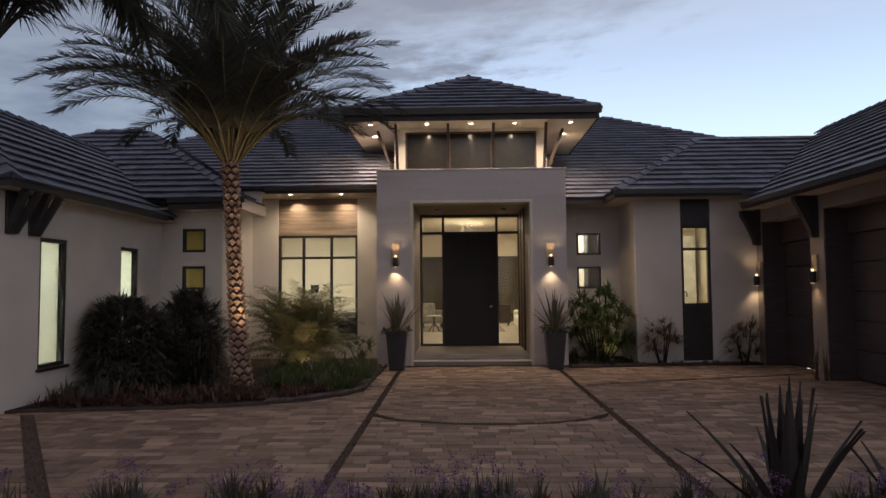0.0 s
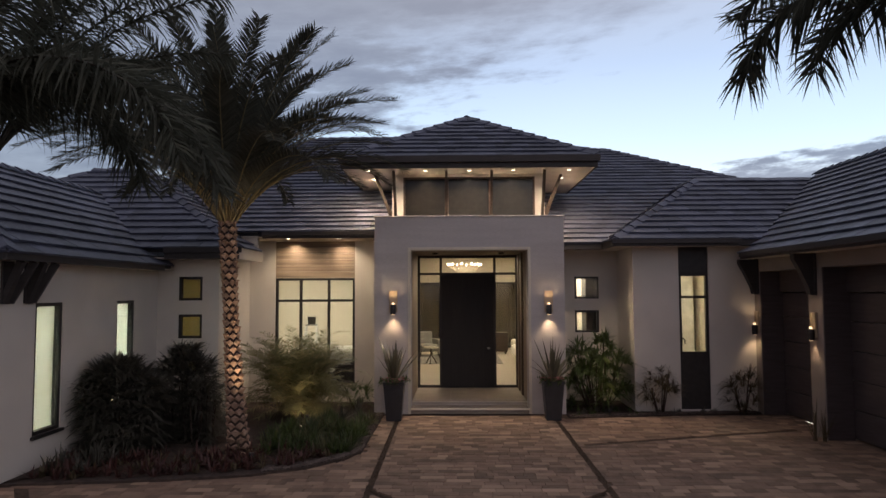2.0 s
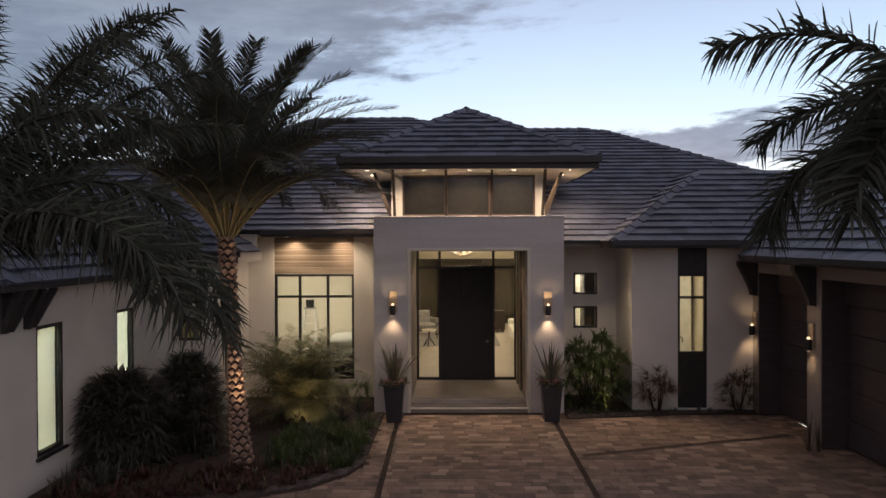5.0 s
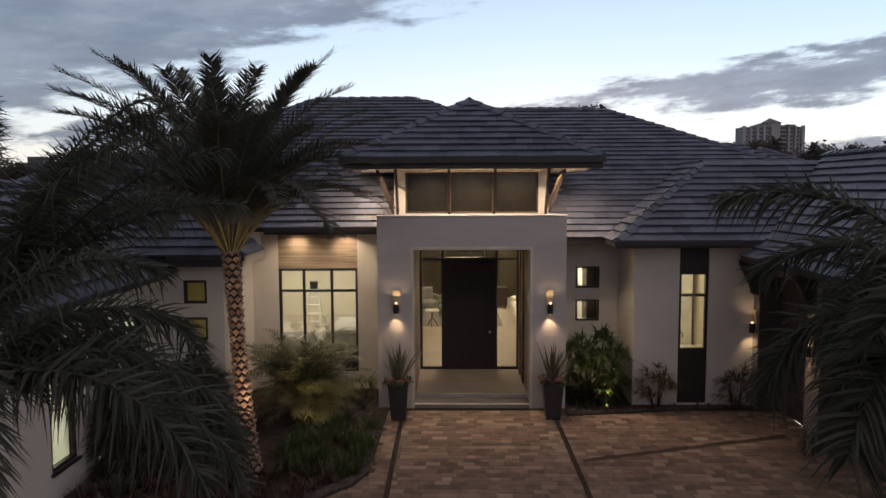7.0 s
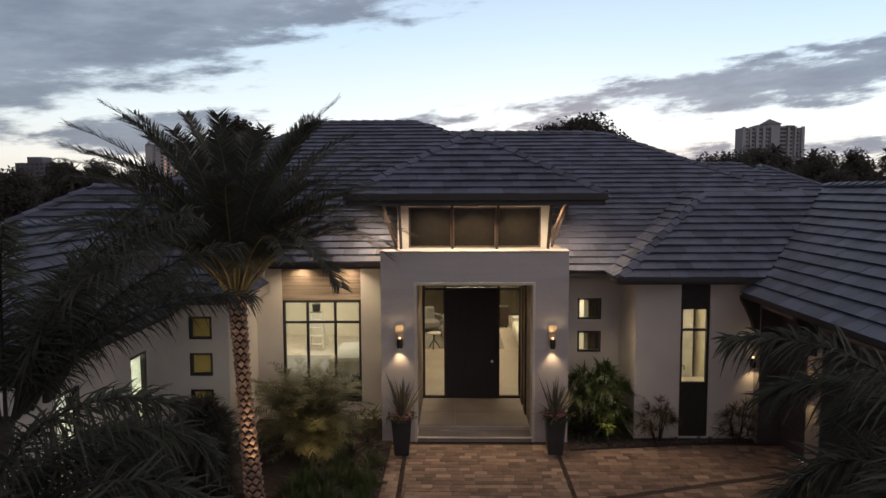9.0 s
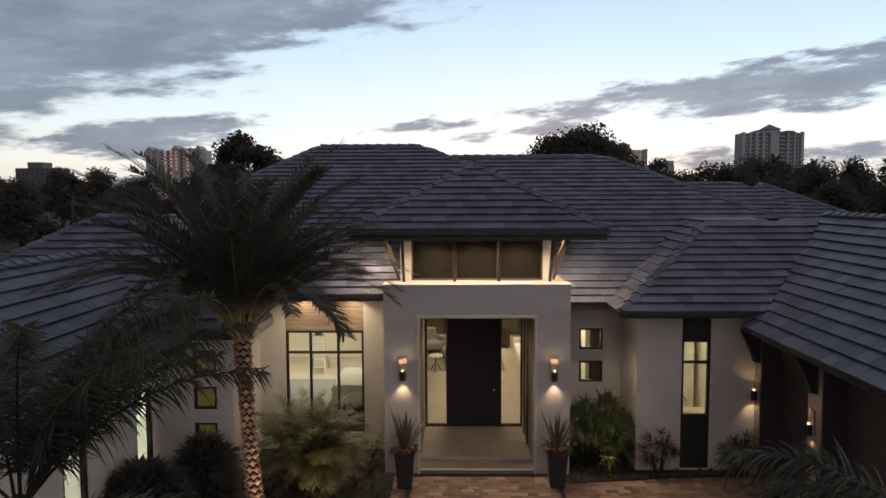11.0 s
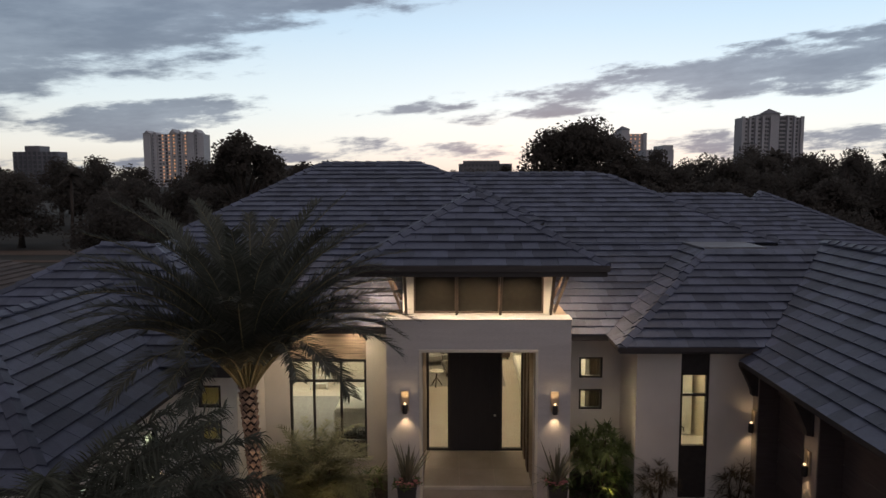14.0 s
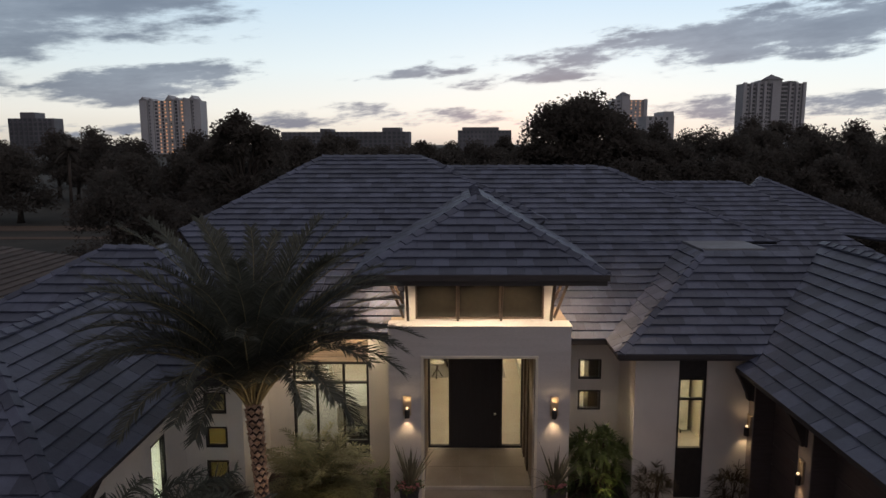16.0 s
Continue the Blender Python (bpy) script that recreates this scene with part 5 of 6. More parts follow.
def palm_fronds(thing_ob, rng, centre, specs, leaf, width, count, leaf_mat, stem_mat, stem_r, fold=0.5, hang=0.25, plume=0.0, lean=(0.5, 0.5), bare=0.16, segs=2):
    for az, el, length, bend in specs:
        base = centre + unit(az, 0) * 0.08
        pts, V, F = frond(rng, base, az, el, length, bend, leaf, width, count, fold, hang, plume, lean, bare, segs)
        fr = pydata_part("frond", V, F, leaf_mat, thing_ob)
        bm = bmesh.new()
        tube(bm, pts, [stem_r * (1 - 0.85 * k / 10) for k in range(11)], 4, False)
        part("frond_stem", bm, stem_mat, fr)


def date_palm():
    rng = random.Random(11)
    base = Vector((-3.68, 11.45, 0.0))
    t = thing("date_palm", base, "tall date palm with diamond-patterned trunk lit from below", "palm tree")
    path = lambda z: Vector((-3.68 - 0.30 * (z / 3.5) ** 0.8, 11.45 + 0.18 * z / 3.5, z))
    rad = lambda z: 0.108 + 0.075 * math.exp(-z / 0.30) + 0.012 * math.sin(z * 2.1)
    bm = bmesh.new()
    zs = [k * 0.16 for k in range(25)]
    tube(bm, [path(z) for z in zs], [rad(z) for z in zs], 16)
    # near-black core: the shade between the leaf bases is put into its colour
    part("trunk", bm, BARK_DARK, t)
    # stubs of old leaf bases in a spiral
    V, F = [], []
    rows = 35
    for r in range(rows):
        z = 0.02 + r * 0.107
        c = path(z)
        R = rad(z)
        for k in range(6):
            a = (k + 0.5 * (r % 2)) * math.tau / 6 + r * 0.03
            o = Vector((math.cos(a), math.sin(a), 0))
            s = Vector((-math.sin(a), math.cos(a), 0))
            w, h, out = 0.072 * (R / 0.13), 0.070, 0.046 + rng.uniform(-0.008, 0.012)
            p = c + o * (R - 0.012)
            i = len(V)
            V += [p - s * w, p + Vector((0, 0, -h)), p + s * w, p + Vector((0, 0, h * 0.9)),
                  p + o * out * 0.75 - s * w * 0.9 + Vector((0, 0, 0.024)), p + o * out * 0.7 + Vector((0, 0, -h * 0.62)), p + o * out * 0.75 + s * w * 0.9 + Vector((0, 0, 0.024)), p + o * out * 1.3 + Vector((0, 0, h * 0.55))]
            F += [(i + 4, i + 5, i + 6, i + 7), (i, i + 1, i + 5, i + 4), (i + 1, i + 2, i + 6, i + 5), (i + 2, i + 3, i + 7, i + 6), (i + 3, i, i + 4, i + 7)]
    tagged(pydata_part("trunk_bark", V, F, BARK, t, "pale cut leaf bases"), kind="stuff")
    top = path(3.62)
    specs = []
    for k in range(74):
        f = k / 73
        az = k * 2.39996 + rng.uniform(-0.2, 0.2)
        el = 87 - 31 * f ** 0.62 + rng.uniform(-5, 5)
        bend = 46 + 52 * f + rng.uniform(-10, 16)
        specs.append((az, math.radians(min(el, 84)), (3.85 - 0.72 * f - 0.25 * max(0, 1 - 8 * f)) * rng.uniform(0.9, 1.05), math.radians(bend)))
    palm_fronds(t, rng, top, specs, 0.43, 0.027, 120, PALM_LEAF, PALM_STEM, 0.018, 0.45, 0.14, 0.12, (0.85, 0.45), 0.2)


date_palm()


def foxtail_palm(name, centre, foot, seed, n, length, az0=0.0, steep=84, low=30, hanging=()):
    rng = random.Random(seed)
    t = thing(name, foot, "dark arching foxtail palm close to the drive", "palm tree", group="foreground palms")
    c = Vector(centre)
    f = Vector(foot)
    bm = bmesh.new()
    pts = [f.lerp(c, k / 8) + Vector(((f.x - c.x) * 0.5 * math.sin(math.pi * k / 8), 0, 0)) for k in range(9)]
    tube(bm, pts, [0.11 - 0.045 * k / 8 for k in range(9)], 12)
    part("trunk", bm, TREE_BARK, t)
    specs = []
    for k in range(n):
        q = k / (n - 1)
        az = az0 + k * 2.39996 + rng.uniform(-0.2, 0.2)
        el = steep - (steep - low) * q ** 0.9 + rng.uniform(-7, 7)
        specs.append((az, math.radians(el), length * rng.uniform(0.86, 1.08), math.radians(86 + 34 * q + rng.uniform(-12, 16))))
    for az, el, ln, bend in hanging:
        specs.append((math.radians(az), math.radians(el), ln, math.radians(bend)))
    palm_fronds(t, rng, c, specs, 0.30, 0.0185, 165, FOXTAIL_LEAF, FOXTAIL_STEM, 0.016, 0.1, 0.42, 0.7, (0.5, 0.3), 0.14, 3)


foxtail_palm("foxtail_palm", (-3.1, 4.0, 3.55), (-3.6, 4.1, 0), 5, 5, 1.45, 0.0, 70, 28,
             hanging=((0, 25, 1.85, 100), (-12, 30, 1.75, 105), (14, 32, 1.8, 110), (35, 50, 1.6, 112), (-45, 45, 1.45, 120), (60, 46, 1.5, 120)))
foxtail_palm("foxtail_palm", (-3.95, 5.7, 3.62), (-4.35, 5.8, 0), 6, 2, 1.75, 1.2, 78, 50,
             hanging=((-5, 68, 2.35, 50), (8, 60, 2.3, 52), (22, 70, 2.2, 54), (-28, 66, 2.1, 56), (48, 62, 1.8, 60), (-55, 76, 2.1, 56), (2, 80, 2.2, 58), (15, 52, 2.15, 60), (-14, 75, 2.3, 66), (34, 58, 1.9, 60), (-82, 80, 1.8, 46)))
foxtail_palm("foxtail_palm", (2.3, 3.6, 3.84), (3.35, 3.4, 0), 8, 18, 1.5, 0.6, 72, 36)


def fan_plant(name, x, y, label, h, r, fans, mat, seed, leaf=0.26, z0=0.0):
    """A dome of palm fans on thin canes, dense to the ground."""
    rng = random.Random(seed)
    t = thing(name, (x, y, z0), label, "shrub", group="lady palms")
    bm = bmesh.new()
    for k in range(16):
        a, q = k * 2.4, 0.5 * math.sqrt(k / 16)
        tube(bm, [(x + r * q * math.cos(a), y + r * q * math.sin(a), z0), (x + 1.3 * r * q * math.cos(a), y + 1.3 * r * q * math.sin(a), z0 + h * (0.8 - 0.5 * q))], 0.008, 4, False)
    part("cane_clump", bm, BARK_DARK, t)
    V, F = [], []
    bulge = [rng.uniform(0.86, 1.1) for _ in range(9)]
    for k in range(fans):
        az = rng.uniform(0, math.tau)
        zf = rng.uniform(0.05, 1.0)
        ring = 1.0 if zf < 0.62 else math.sqrt(max(0.0, 1 - ((zf - 0.62) / 0.42) ** 2))
        el = max(0.0, (zf - 0.45) * 1.9)
        q = rng.uniform(0.35, 1.0) ** 0.6 * bulge[int(az / math.tau * 9) % 9] * ring
        if zf > 0.85:
            q *= rng.random() ** 0.5
        base = Vector((x + math.cos(az) * r * q, y + math.sin(az) * r * 0.85 * q, z0 + h * zf))
        d = unit(az + rng.uniform(-0.6, 0.6), rng.uniform(-0.1, 0.55) + el * 0.55)
        sd = d.cross(Vector((0, 0, 1))).normalized()
        sd = (sd * math.cos(0.3) + sd.cross(d) * rng.uniform(-0.5, 0.5)).normalized()
        base -= d * leaf * 0.55
        m = rng.randint(5, 8)
        size = leaf * rng.uniform(0.8, 1.2)
        for jj in range(m):
            g = (jj / (m - 1) - 0.5) * 2.2
            blade(V, F, base, d * math.cos(g) + sd * math.sin(g), size * (1 - 0.16 * abs(g)), size * 0.105, rng.uniform(0.08, 0.45), 3)
    tagged(pydata_part("leaves", V, F, mat, t), kind="stuff")


def strap_shrub(name, x, y, label, h, r, heads, per, leaf, width, mat, seed, group):
    """A mound of arching strap leaves in rosettes on short canes."""
    rng = random.Random(seed)
    t = thing(name, (x, y, 0.02), label, "shrub", group=group)
    V, F = [], []
    for k in range(heads):
        a, q = k * 2.39996 + rng.uniform(-0.3, 0.3), math.sqrt((k + 0.5) / heads)
        zc = max(0.08, (h - leaf * 0.55) * (1 - 0.4 * q ** 3) * rng.uniform(0.1, 1.0) ** (0.5 if k % 3 else 1.2))
        c = Vector((x + r * q * 0.8 * math.cos(a), y + r * q * 0.65 * math.sin(a), zc))
        if k % 4 == 0:
            part("cane", tube(bmesh.new(), [(x + (c.x - x) * 0.35, y + (c.y - y) * 0.35, 0.02), c], [0.014, 0.01], 5, False), BARK_DARK, t)
        for _ in range(per):
            out = unit(a, 0) * q * 0.9
            d = (unit(rng.uniform(0, math.tau), rng.uniform(0.0, 1.3)) + out + Vector((0, 0, 0.25))).normalized()
            blade(V, F, c, d, leaf * rng.uniform(0.65, 1.15), width * rng.uniform(0.7, 1.2), rng.uniform(0.25, 0.85), 4)
    tagged(pydata_part("leaves", V, F, mat, t), kind="stuff")


strap_shrub("dracaena", 2.72, 15.5, "glossy strap-leaved shrub lit from below", 1.78, 0.80, 96, 24, 0.42, 0.042, GREEN_LEAF, 3, "strap-leaved shrubs")
fan_plant("lady_palm", -5.75, 11.75, "dense dark lady palm shrub in shade", 1.55, 0.86, 1050, DARK_LEAF, 4, 0.36)
fan_plant("lady_palm", -5.1, 12.8, "dense dark lady palm shrub in shade", 1.68, 0.72, 680, DARK_LEAF, 6, 0.36)
fan_plant("lady_palm", -4.6, 12.2, "low dark lady palm shrub", 1.15, 0.5, 190, DARK_LEAF, 7, 0.28)


def feather_bush(x, y, h, r, seed):
    rng = random.Random(seed)
    t = thing("pygmy_date_palm", (x, y, 0), "feathery olive pygmy date palm in front of the bedroom window", "palm shrub")
    for k in range(3):
        bm = bmesh.new()
        a = k * 2.1
        tube(bm, [(x + 0.1 * math.cos(a), y + 0.1 * math.sin(a), 0), (x + 0.3 * math.cos(a), y + 0.25 * math.sin(a), h * 0.5)], [0.05, 0.035], 8)
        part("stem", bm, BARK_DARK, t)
    for k in range(210):
        a = (k % 7) * math.tau / 7 + 0.4
        q = 0.10 + 0.32 * (k % 3) / 2
        c = Vector((x + q * math.cos(a), y + q * 0.8 * math.sin(a), h * rng.uniform(0.05, 0.36)))
        rise = rng.random() ** 0.8
        az, el = rng.uniform(0, math.tau), math.radians(4 + 84 * rise)
        pts, V, F = frond(rng, c, az, el, (0.74 + 0.66 * rise) * rng.uniform(0.85, 1.1) * r, math.radians(rng.uniform(30, 60) + 35 * rise), 0.27, 0.024, 28, 0.3, 0.25, 0.2, (0.7, 0.4))
        fr = pydata_part("frond", V, F, OLIVE_LEAF, t)
        bm = bmesh.new()
        tube(bm, pts, [0.007 * (1 - 0.8 * i / 10) for i in range(11)], 3, False)
        part("frond_stem", bm, PALM_STEM, fr)


strap_shrub("cordyline", -2.4, 15.5, "dark arching strap-leaved plant beside the portal", 0.85, 0.34, 7, 18, 0.48, 0.034, GREEN_LEAF, 561, "strap-leaved shrubs")
feather_bush(-3.5, 14.55, 1.9, 1.12, 21)


def tuft(V, F, rng, p, n, h, width, spread, droop=0.35, segs=3):
    for _ in range(n):
        az = rng.uniform(0, math.tau)
        el = math.radians(90 - rng.uniform(0, spread))
        blade(V, F, p + Vector((rng.uniform(-0.03, 0.03), rng.uniform(-0.03, 0.03), 0)), unit(az, el), h * rng.uniform(0.6, 1.1), width * rng.uniform(0.7, 1.2), droop * rng.uniform(0.2, 1.3), segs)


def clump(name, x, y, label, category, n, h, width, spread, mat, seed, droop=0.35, z0=0.02, group="", r=0.06, stalks=1):
    rng = random.Random(seed)
    t = thing(name, (x, y, z0), label, category, group=group)
    V, F = [], []
    for _ in range(stalks):
        a, q = rng.uniform(0, math.tau), rng.random() ** 0.5
        tuft(V, F, rng, Vector((x + r * q * math.cos(a), y + r * q * math.sin(a), z0)), n, h, width, spread, droop)
    tagged(pydata_part("leaves", V, F, mat, t), kind="stuff")
    return t


# burgundy groundcover and ferns of the left bed
BED = [(-6.4, 9.6), (-4.17, 9.88), (-3.2, 10.1), (-2.45, 10.5), (-1.95, 11.1), (-1.78, 11.6)]


def bed_edge(x):
    if x > -1.78:
        return 99.0
    for (a, ya), (b, yb) in zip(BED, BED[1:]):
        if a <= x <= b:
            return ya + (yb - ya) * (x - a) / (b - a)
    return BED[0][1]


def right_bed(x):
    return 14.52 + (x - 2.0) * 0.13


rng = random.Random(31)
for k in range(175):
    x = rng.uniform(-6.1, -2.2)
    y = bed_edge(x) + 0.16 + rng.random() ** 1.3 * 1.2
    if math.hypot(x + 3.68, y - 11.45) < 0.25:
        continue
    clump("ti_plant", x, y, "low burgundy ti plant in the planting bed", "groundcover", 13, rng.uniform(0.22, 0.36), 0.036, 68, RED_LEAF if rng.random() < 0.8 else STRAW_LEAF, 100 + k, 0.45, group="burgundy groundcover")
for k in range(105):
    x = rng.uniform(-3.4, -1.95)
    y = max(bed_edge(x) + 0.4, 11.3) + rng.random() * 2.3
    clump("foxtail_fern", x, y, "bright green foxtail fern in the planting bed", "fern", 30, rng.uniform(0.26, 0.44), 0.026, 62, GREEN_LEAF if k % 3 else OLIVE_LEAF, 300 + k, 0.4, group="bed ferns", r=0.1, stalks=2)
for x, y in ((-3.15, 12.5), (-2.75, 12.45)):
    clump("bird_nest_fern", x, y, "broad bright green fern lit by a ground lamp", "fern", 22, 0.52, 0.07, 58, GREEN_LEAF, int(x * -90), 0.35, group="lit ferns")
for k, (x, y, h) in enumerate(((-2.28, 14.75, 0.55), (-2.5, 14.2, 0.45), (-2.15, 13.9, 0.36))):
    clump("bromeliad", x, y, "dark stiff-leaved bromeliad beside the portal", "bromeliad", 22, h, 0.05, 60, DARK_LEAF, 400 + k, 0.2, group="portal bromeliads")
for k in range(16):
    clump("low_shrub", rng.uniform(-6.15, -5.3), rng.uniform(9.95, 10.9), "low dark leafy shrub along the wall", "shrub", 16, rng.uniform(0.3, 0.55), 0.05, 60, DARK_LEAF, 430 + k, 0.4, group="wall shrubs")
for k in range(30):
    x = rng.uniform(2.1, 3.4)
    clump("groundcover_plant", x, right_bed(x) + rng.uniform(0.2, 0.8), "low green groundcover in the narrow bed", "groundcover", 14, rng.uniform(0.1, 0.2), 0.03, 70, GREEN_LEAF if k % 2 else DARK_LEAF, 460 + k, 0.5, group="narrow bed groundcover")
for k in range(18):
    x = rng.uniform(3.4, 5.8)
    clump("groundcover_plant", x, right_bed(x) + rng.uniform(0.1, 0.35), "low dark groundcover below the kitchen wall", "groundcover", 12, rng.uniform(0.08, 0.16), 0.03, 70, DARK_LEAF, 500 + k, 0.5, group="narrow bed groundcover")
strap_shrub("croton", 3.92, 14.98, "reddish arching grassy shrub by the kitchen wall", 1.12, 0.40, 26, 20, 0.42, 0.02, STRAW_LEAF, 551, "wall grasses")
strap_shrub("croton", 5.60, 15.0, "reddish arching grassy shrub by the sconce", 1.16, 0.38, 24, 20, 0.44, 0.02, STRAW_LEAF, 552, "wall grasses")
clump("croton", 5.78, 12.3, "thin upright shrub at the garage pier", "shrub", 14, 0.8, 0.018, 30, STRAW_LEAF, 553, 0.3, group="wall grasses", r=0.1, stalks=3)


def planter(x, y, seed):
    rng = random.Random(seed)
    t = thing("tall_planter", (x, y, 0), "tall tapered black planter of sword leaves and pink flowers", "planter", group="entrance planters")
    bm = bmesh.new()
    lathe(bm, (x, y, 0), [(0.135, 0), (0.145, 0.01), (0.20, 0.72), (0.21, 0.73), (0.21, 0.765), (0.185, 0.765), (0.18, 0.70)], square=True)
    part("pot", bm, POT, t)
    part("soil", B(x - 0.17, x + 0.17, y - 0.17, y + 0.17, 0.68, 0.715), SOIL, t)
    V, F = [], []
    tuft(V, F, rng, Vector((x, y, 0.70)), 46, 1.12, 0.055, 56, 0.30, 5)
    pydata_part("sword_leaves", V, F, SWORD_LEAF, t, "dark green sword leaves")
    V, F = [], []
    for _ in range(46):
        a, q = rng.uniform(0, math.tau), 0.19 + rng.random() * 0.09
        tuft(V, F, rng, Vector((x + q * math.cos(a), y + q * math.sin(a), 0.70 + rng.random() * 0.12)), 5, 0.15, 0.03, 85, 0.7, 2)
    pydata_part("trailing_leaves", V, F, GREEN_LEAF, t)
    for _ in range(36):
        a, q = rng.uniform(-math.pi, 0.0) if rng.random() < 0.7 else rng.uniform(0, math.tau), 0.13 + rng.random() * 0.13
        c = Vector((x + q * math.cos(a), y + q * math.sin(a), 0.76 + rng.random() * 0.08))
        V, F = [], []
        for j in range(6):
            blade(V, F, c, unit(j * math.tau / 6, 0.5), 0.048, 0.04, 0.2, 2)
        pydata_part("flower", V, F, PINK, t)


planter(-1.51, 14.34, 71)
planter(1.635, 14.40, 72)


def uplight(x, y, z, target, watts, cone=60, colour=WARM):
    t = thing("ground_spotlight", (x, y, 0.03), "small bronze ground spotlight among the plants", "spotlight", group="garden spotlights")
    bm = bmesh.new()
    lathe(bm, (x, y, 0.02), [(0.012, 0), (0.012, max(z - 0.09, 0.01)), (0.03, max(z - 0.085, 0.02)), (0.036, z - 0.02)], 12)
    part("lamp_head", bm, BRONZE, t)
    lamp("garden_beam", "SPOT", (x, y, z + 0.02), watts, colour, 0.03, target, cone, 0.7)


uplight(-3.32, 10.85, 0.16, (-3.86, 11.6, 2.7), 230, 40)
uplight(-3.45, 12.1, 0.2, (-3.9, 11.6, 3.6), 30, 60)
uplight(2.80, 14.62, 0.16, (2.80, 15.3, 1.05), 46, 66)
uplight(-2.95, 12.95, 0.35, (-3.3, 14.4, 0.95), 52, 90)

# ---- foreground bed ----
for k in range(150):
    x = rng.uniform(-4.2, 3.6)
    y = 4.7 + rng.random() * 1.0
    if math.hypot(x + 3.7, y - 4.4) < 0.25 or math.hypot(x - 2.5, y - 3.3) < 0.25:
        continue
    h = rng.uniform(0.24, 0.42)
    t = clump("heather", x, y, "low flowering plant with small purple blooms", "flower", 22, h, 0.022, 62, DARK_LEAF if k % 3 else STRAW_LEAF, 600 + k, 0.3, group="foreground flowers", z0=-0.02, r=0.08, stalks=2)
    if rng.random() < 0.6:
        for _ in range(rng.randint(2, 4)):
            V, F = [], []
            c = Vector((x + rng.uniform(-0.12, 0.12), y + rng.uniform(-0.12, 0.12), h * rng.uniform(0.7, 0.98)))
            for j in range(34):
                p = c + unit(rng.uniform(0, math.tau), rng.uniform(-1.2, 1.4)) * rng.uniform(0.01, 0.05)
                blade(V, F, p, unit(rng.uniform(0, math.tau), rng.uniform(-0.3, 1.2)), rng.uniform(0.014, 0.024), 0.014, 0.2, 2)
            tagged(pydata_part("bloom", V, F, PURPLE, t), "small purple flower head", kind="stuff")
def agave(x, y, h, seed, upright, arching):
    """A rosette of broad pointed leaves: an upright heart and long arching outer leaves."""
    rng = random.Random(seed)
    t = thing("agave", (x, y, -0.02), "dark broad-leaved agave at the edge of the drive", "agave", group="foreground agaves")
    for k in range(upright + arching):
        V, F = [], []
        heart = k < upright
        az = k * 2.39996 + rng.uniform(-0.3, 0.3)
        el = math.radians(rng.uniform(81, 89) if heart else rng.uniform(42, 66))
        base = Vector((x, y, 0.0)) + unit(az, 0) * (0.05 if heart else 0.08)
        ln = h * (rng.uniform(0.72, 1.0) if heart else rng.uniform(0.75, 1.0))
        wd = 0.125 if heart else 0.078
        side = unit(az + math.pi / 2, 0)
        for q in range(8):
            f = q / 7
            p = base + unit(az, el) * (ln * f) + Vector((0, 0, -(0.02 if heart else 0.20) * ln * f * f))
            w = wd * 0.5 * (0.75 + 0.6 * f if f < 0.35 else 0.96 * (1 - f) / 0.65) + 0.002
            mid = Vector((0, 0, -0.22 * w)) if heart else Vector((0, 0, -0.5 * w))
            V += [p - side * w, p + mid - unit(az, 0) * 0.012, p + side * w, p + mid + unit(az, 0) * 0.010]
        for q in range(7):
            a = q * 4
            F += [(a + i, a + (i + 1) % 4, a + 4 + (i + 1) % 4, a + 4 + i) for i in range(4)]
        pydata_part("leaf", V, F, AGAVE_LEAF, t)


agave(2.02, 5.35, 1.10, 762, 10, 9)
agave(2.95, 5.5, 0.66, 763, 5, 8)
bm = bmesh.new()
box(bm, -7.5, 7.5, -3, 5.9, -0.12, -0.02)
structure("planting_bed_front", bm, SOIL, "dark mulch bed in front of the drive", "soil")

# ---- planting beds ----
def slab(name, pts, z0, z1, mat, label):
    bm = bmesh.new()
    top = [bm.verts.new((x, y, z1)) for x, y in pts]
    low = [bm.verts.new((x, y, z0)) for x, y in pts]
    bm.faces.new(top)
    bm.faces.new(low[::-1])
    for i in range(len(pts)):
        j = (i + 1) % len(pts)
        bm.faces.new((top[i], low[i], low[j], top[j]))
    bmesh.ops.recalc_face_normals(bm, faces=bm.faces[:])
    structure(name, bm, mat, label, "soil")


slab("planting_bed_left", [*BED, (-1.78, 15.0), (-1.99, 15.0), (-1.99, 16.4), (-5.05, 16.4), (-5.05, 14.35), (-6.3, 14.35), (-6.3, 9.6)], -0.2, 0.03, SOIL, "dark mulch bed round the palm")
slab("planting_bed_right", [(1.99, right_bed(1.99)), (6.0, right_bed(6.0)), (6.0, 15.2), (3.46, 15.2), (3.46, 16.66), (1.99, 16.66)], -0.2, 0.02, SOIL, "narrow mulch bed below the kitchen wall")
rng = random.Random(77)
V, F = [], []
ico = bmesh.new()
bmesh.ops.create_icosphere(ico, subdivisions=1, radius=1)
iv, ifc = [v.co.copy() for v in ico.verts], [[v.index for v in f.verts] for f in ico.faces]
ico.free()
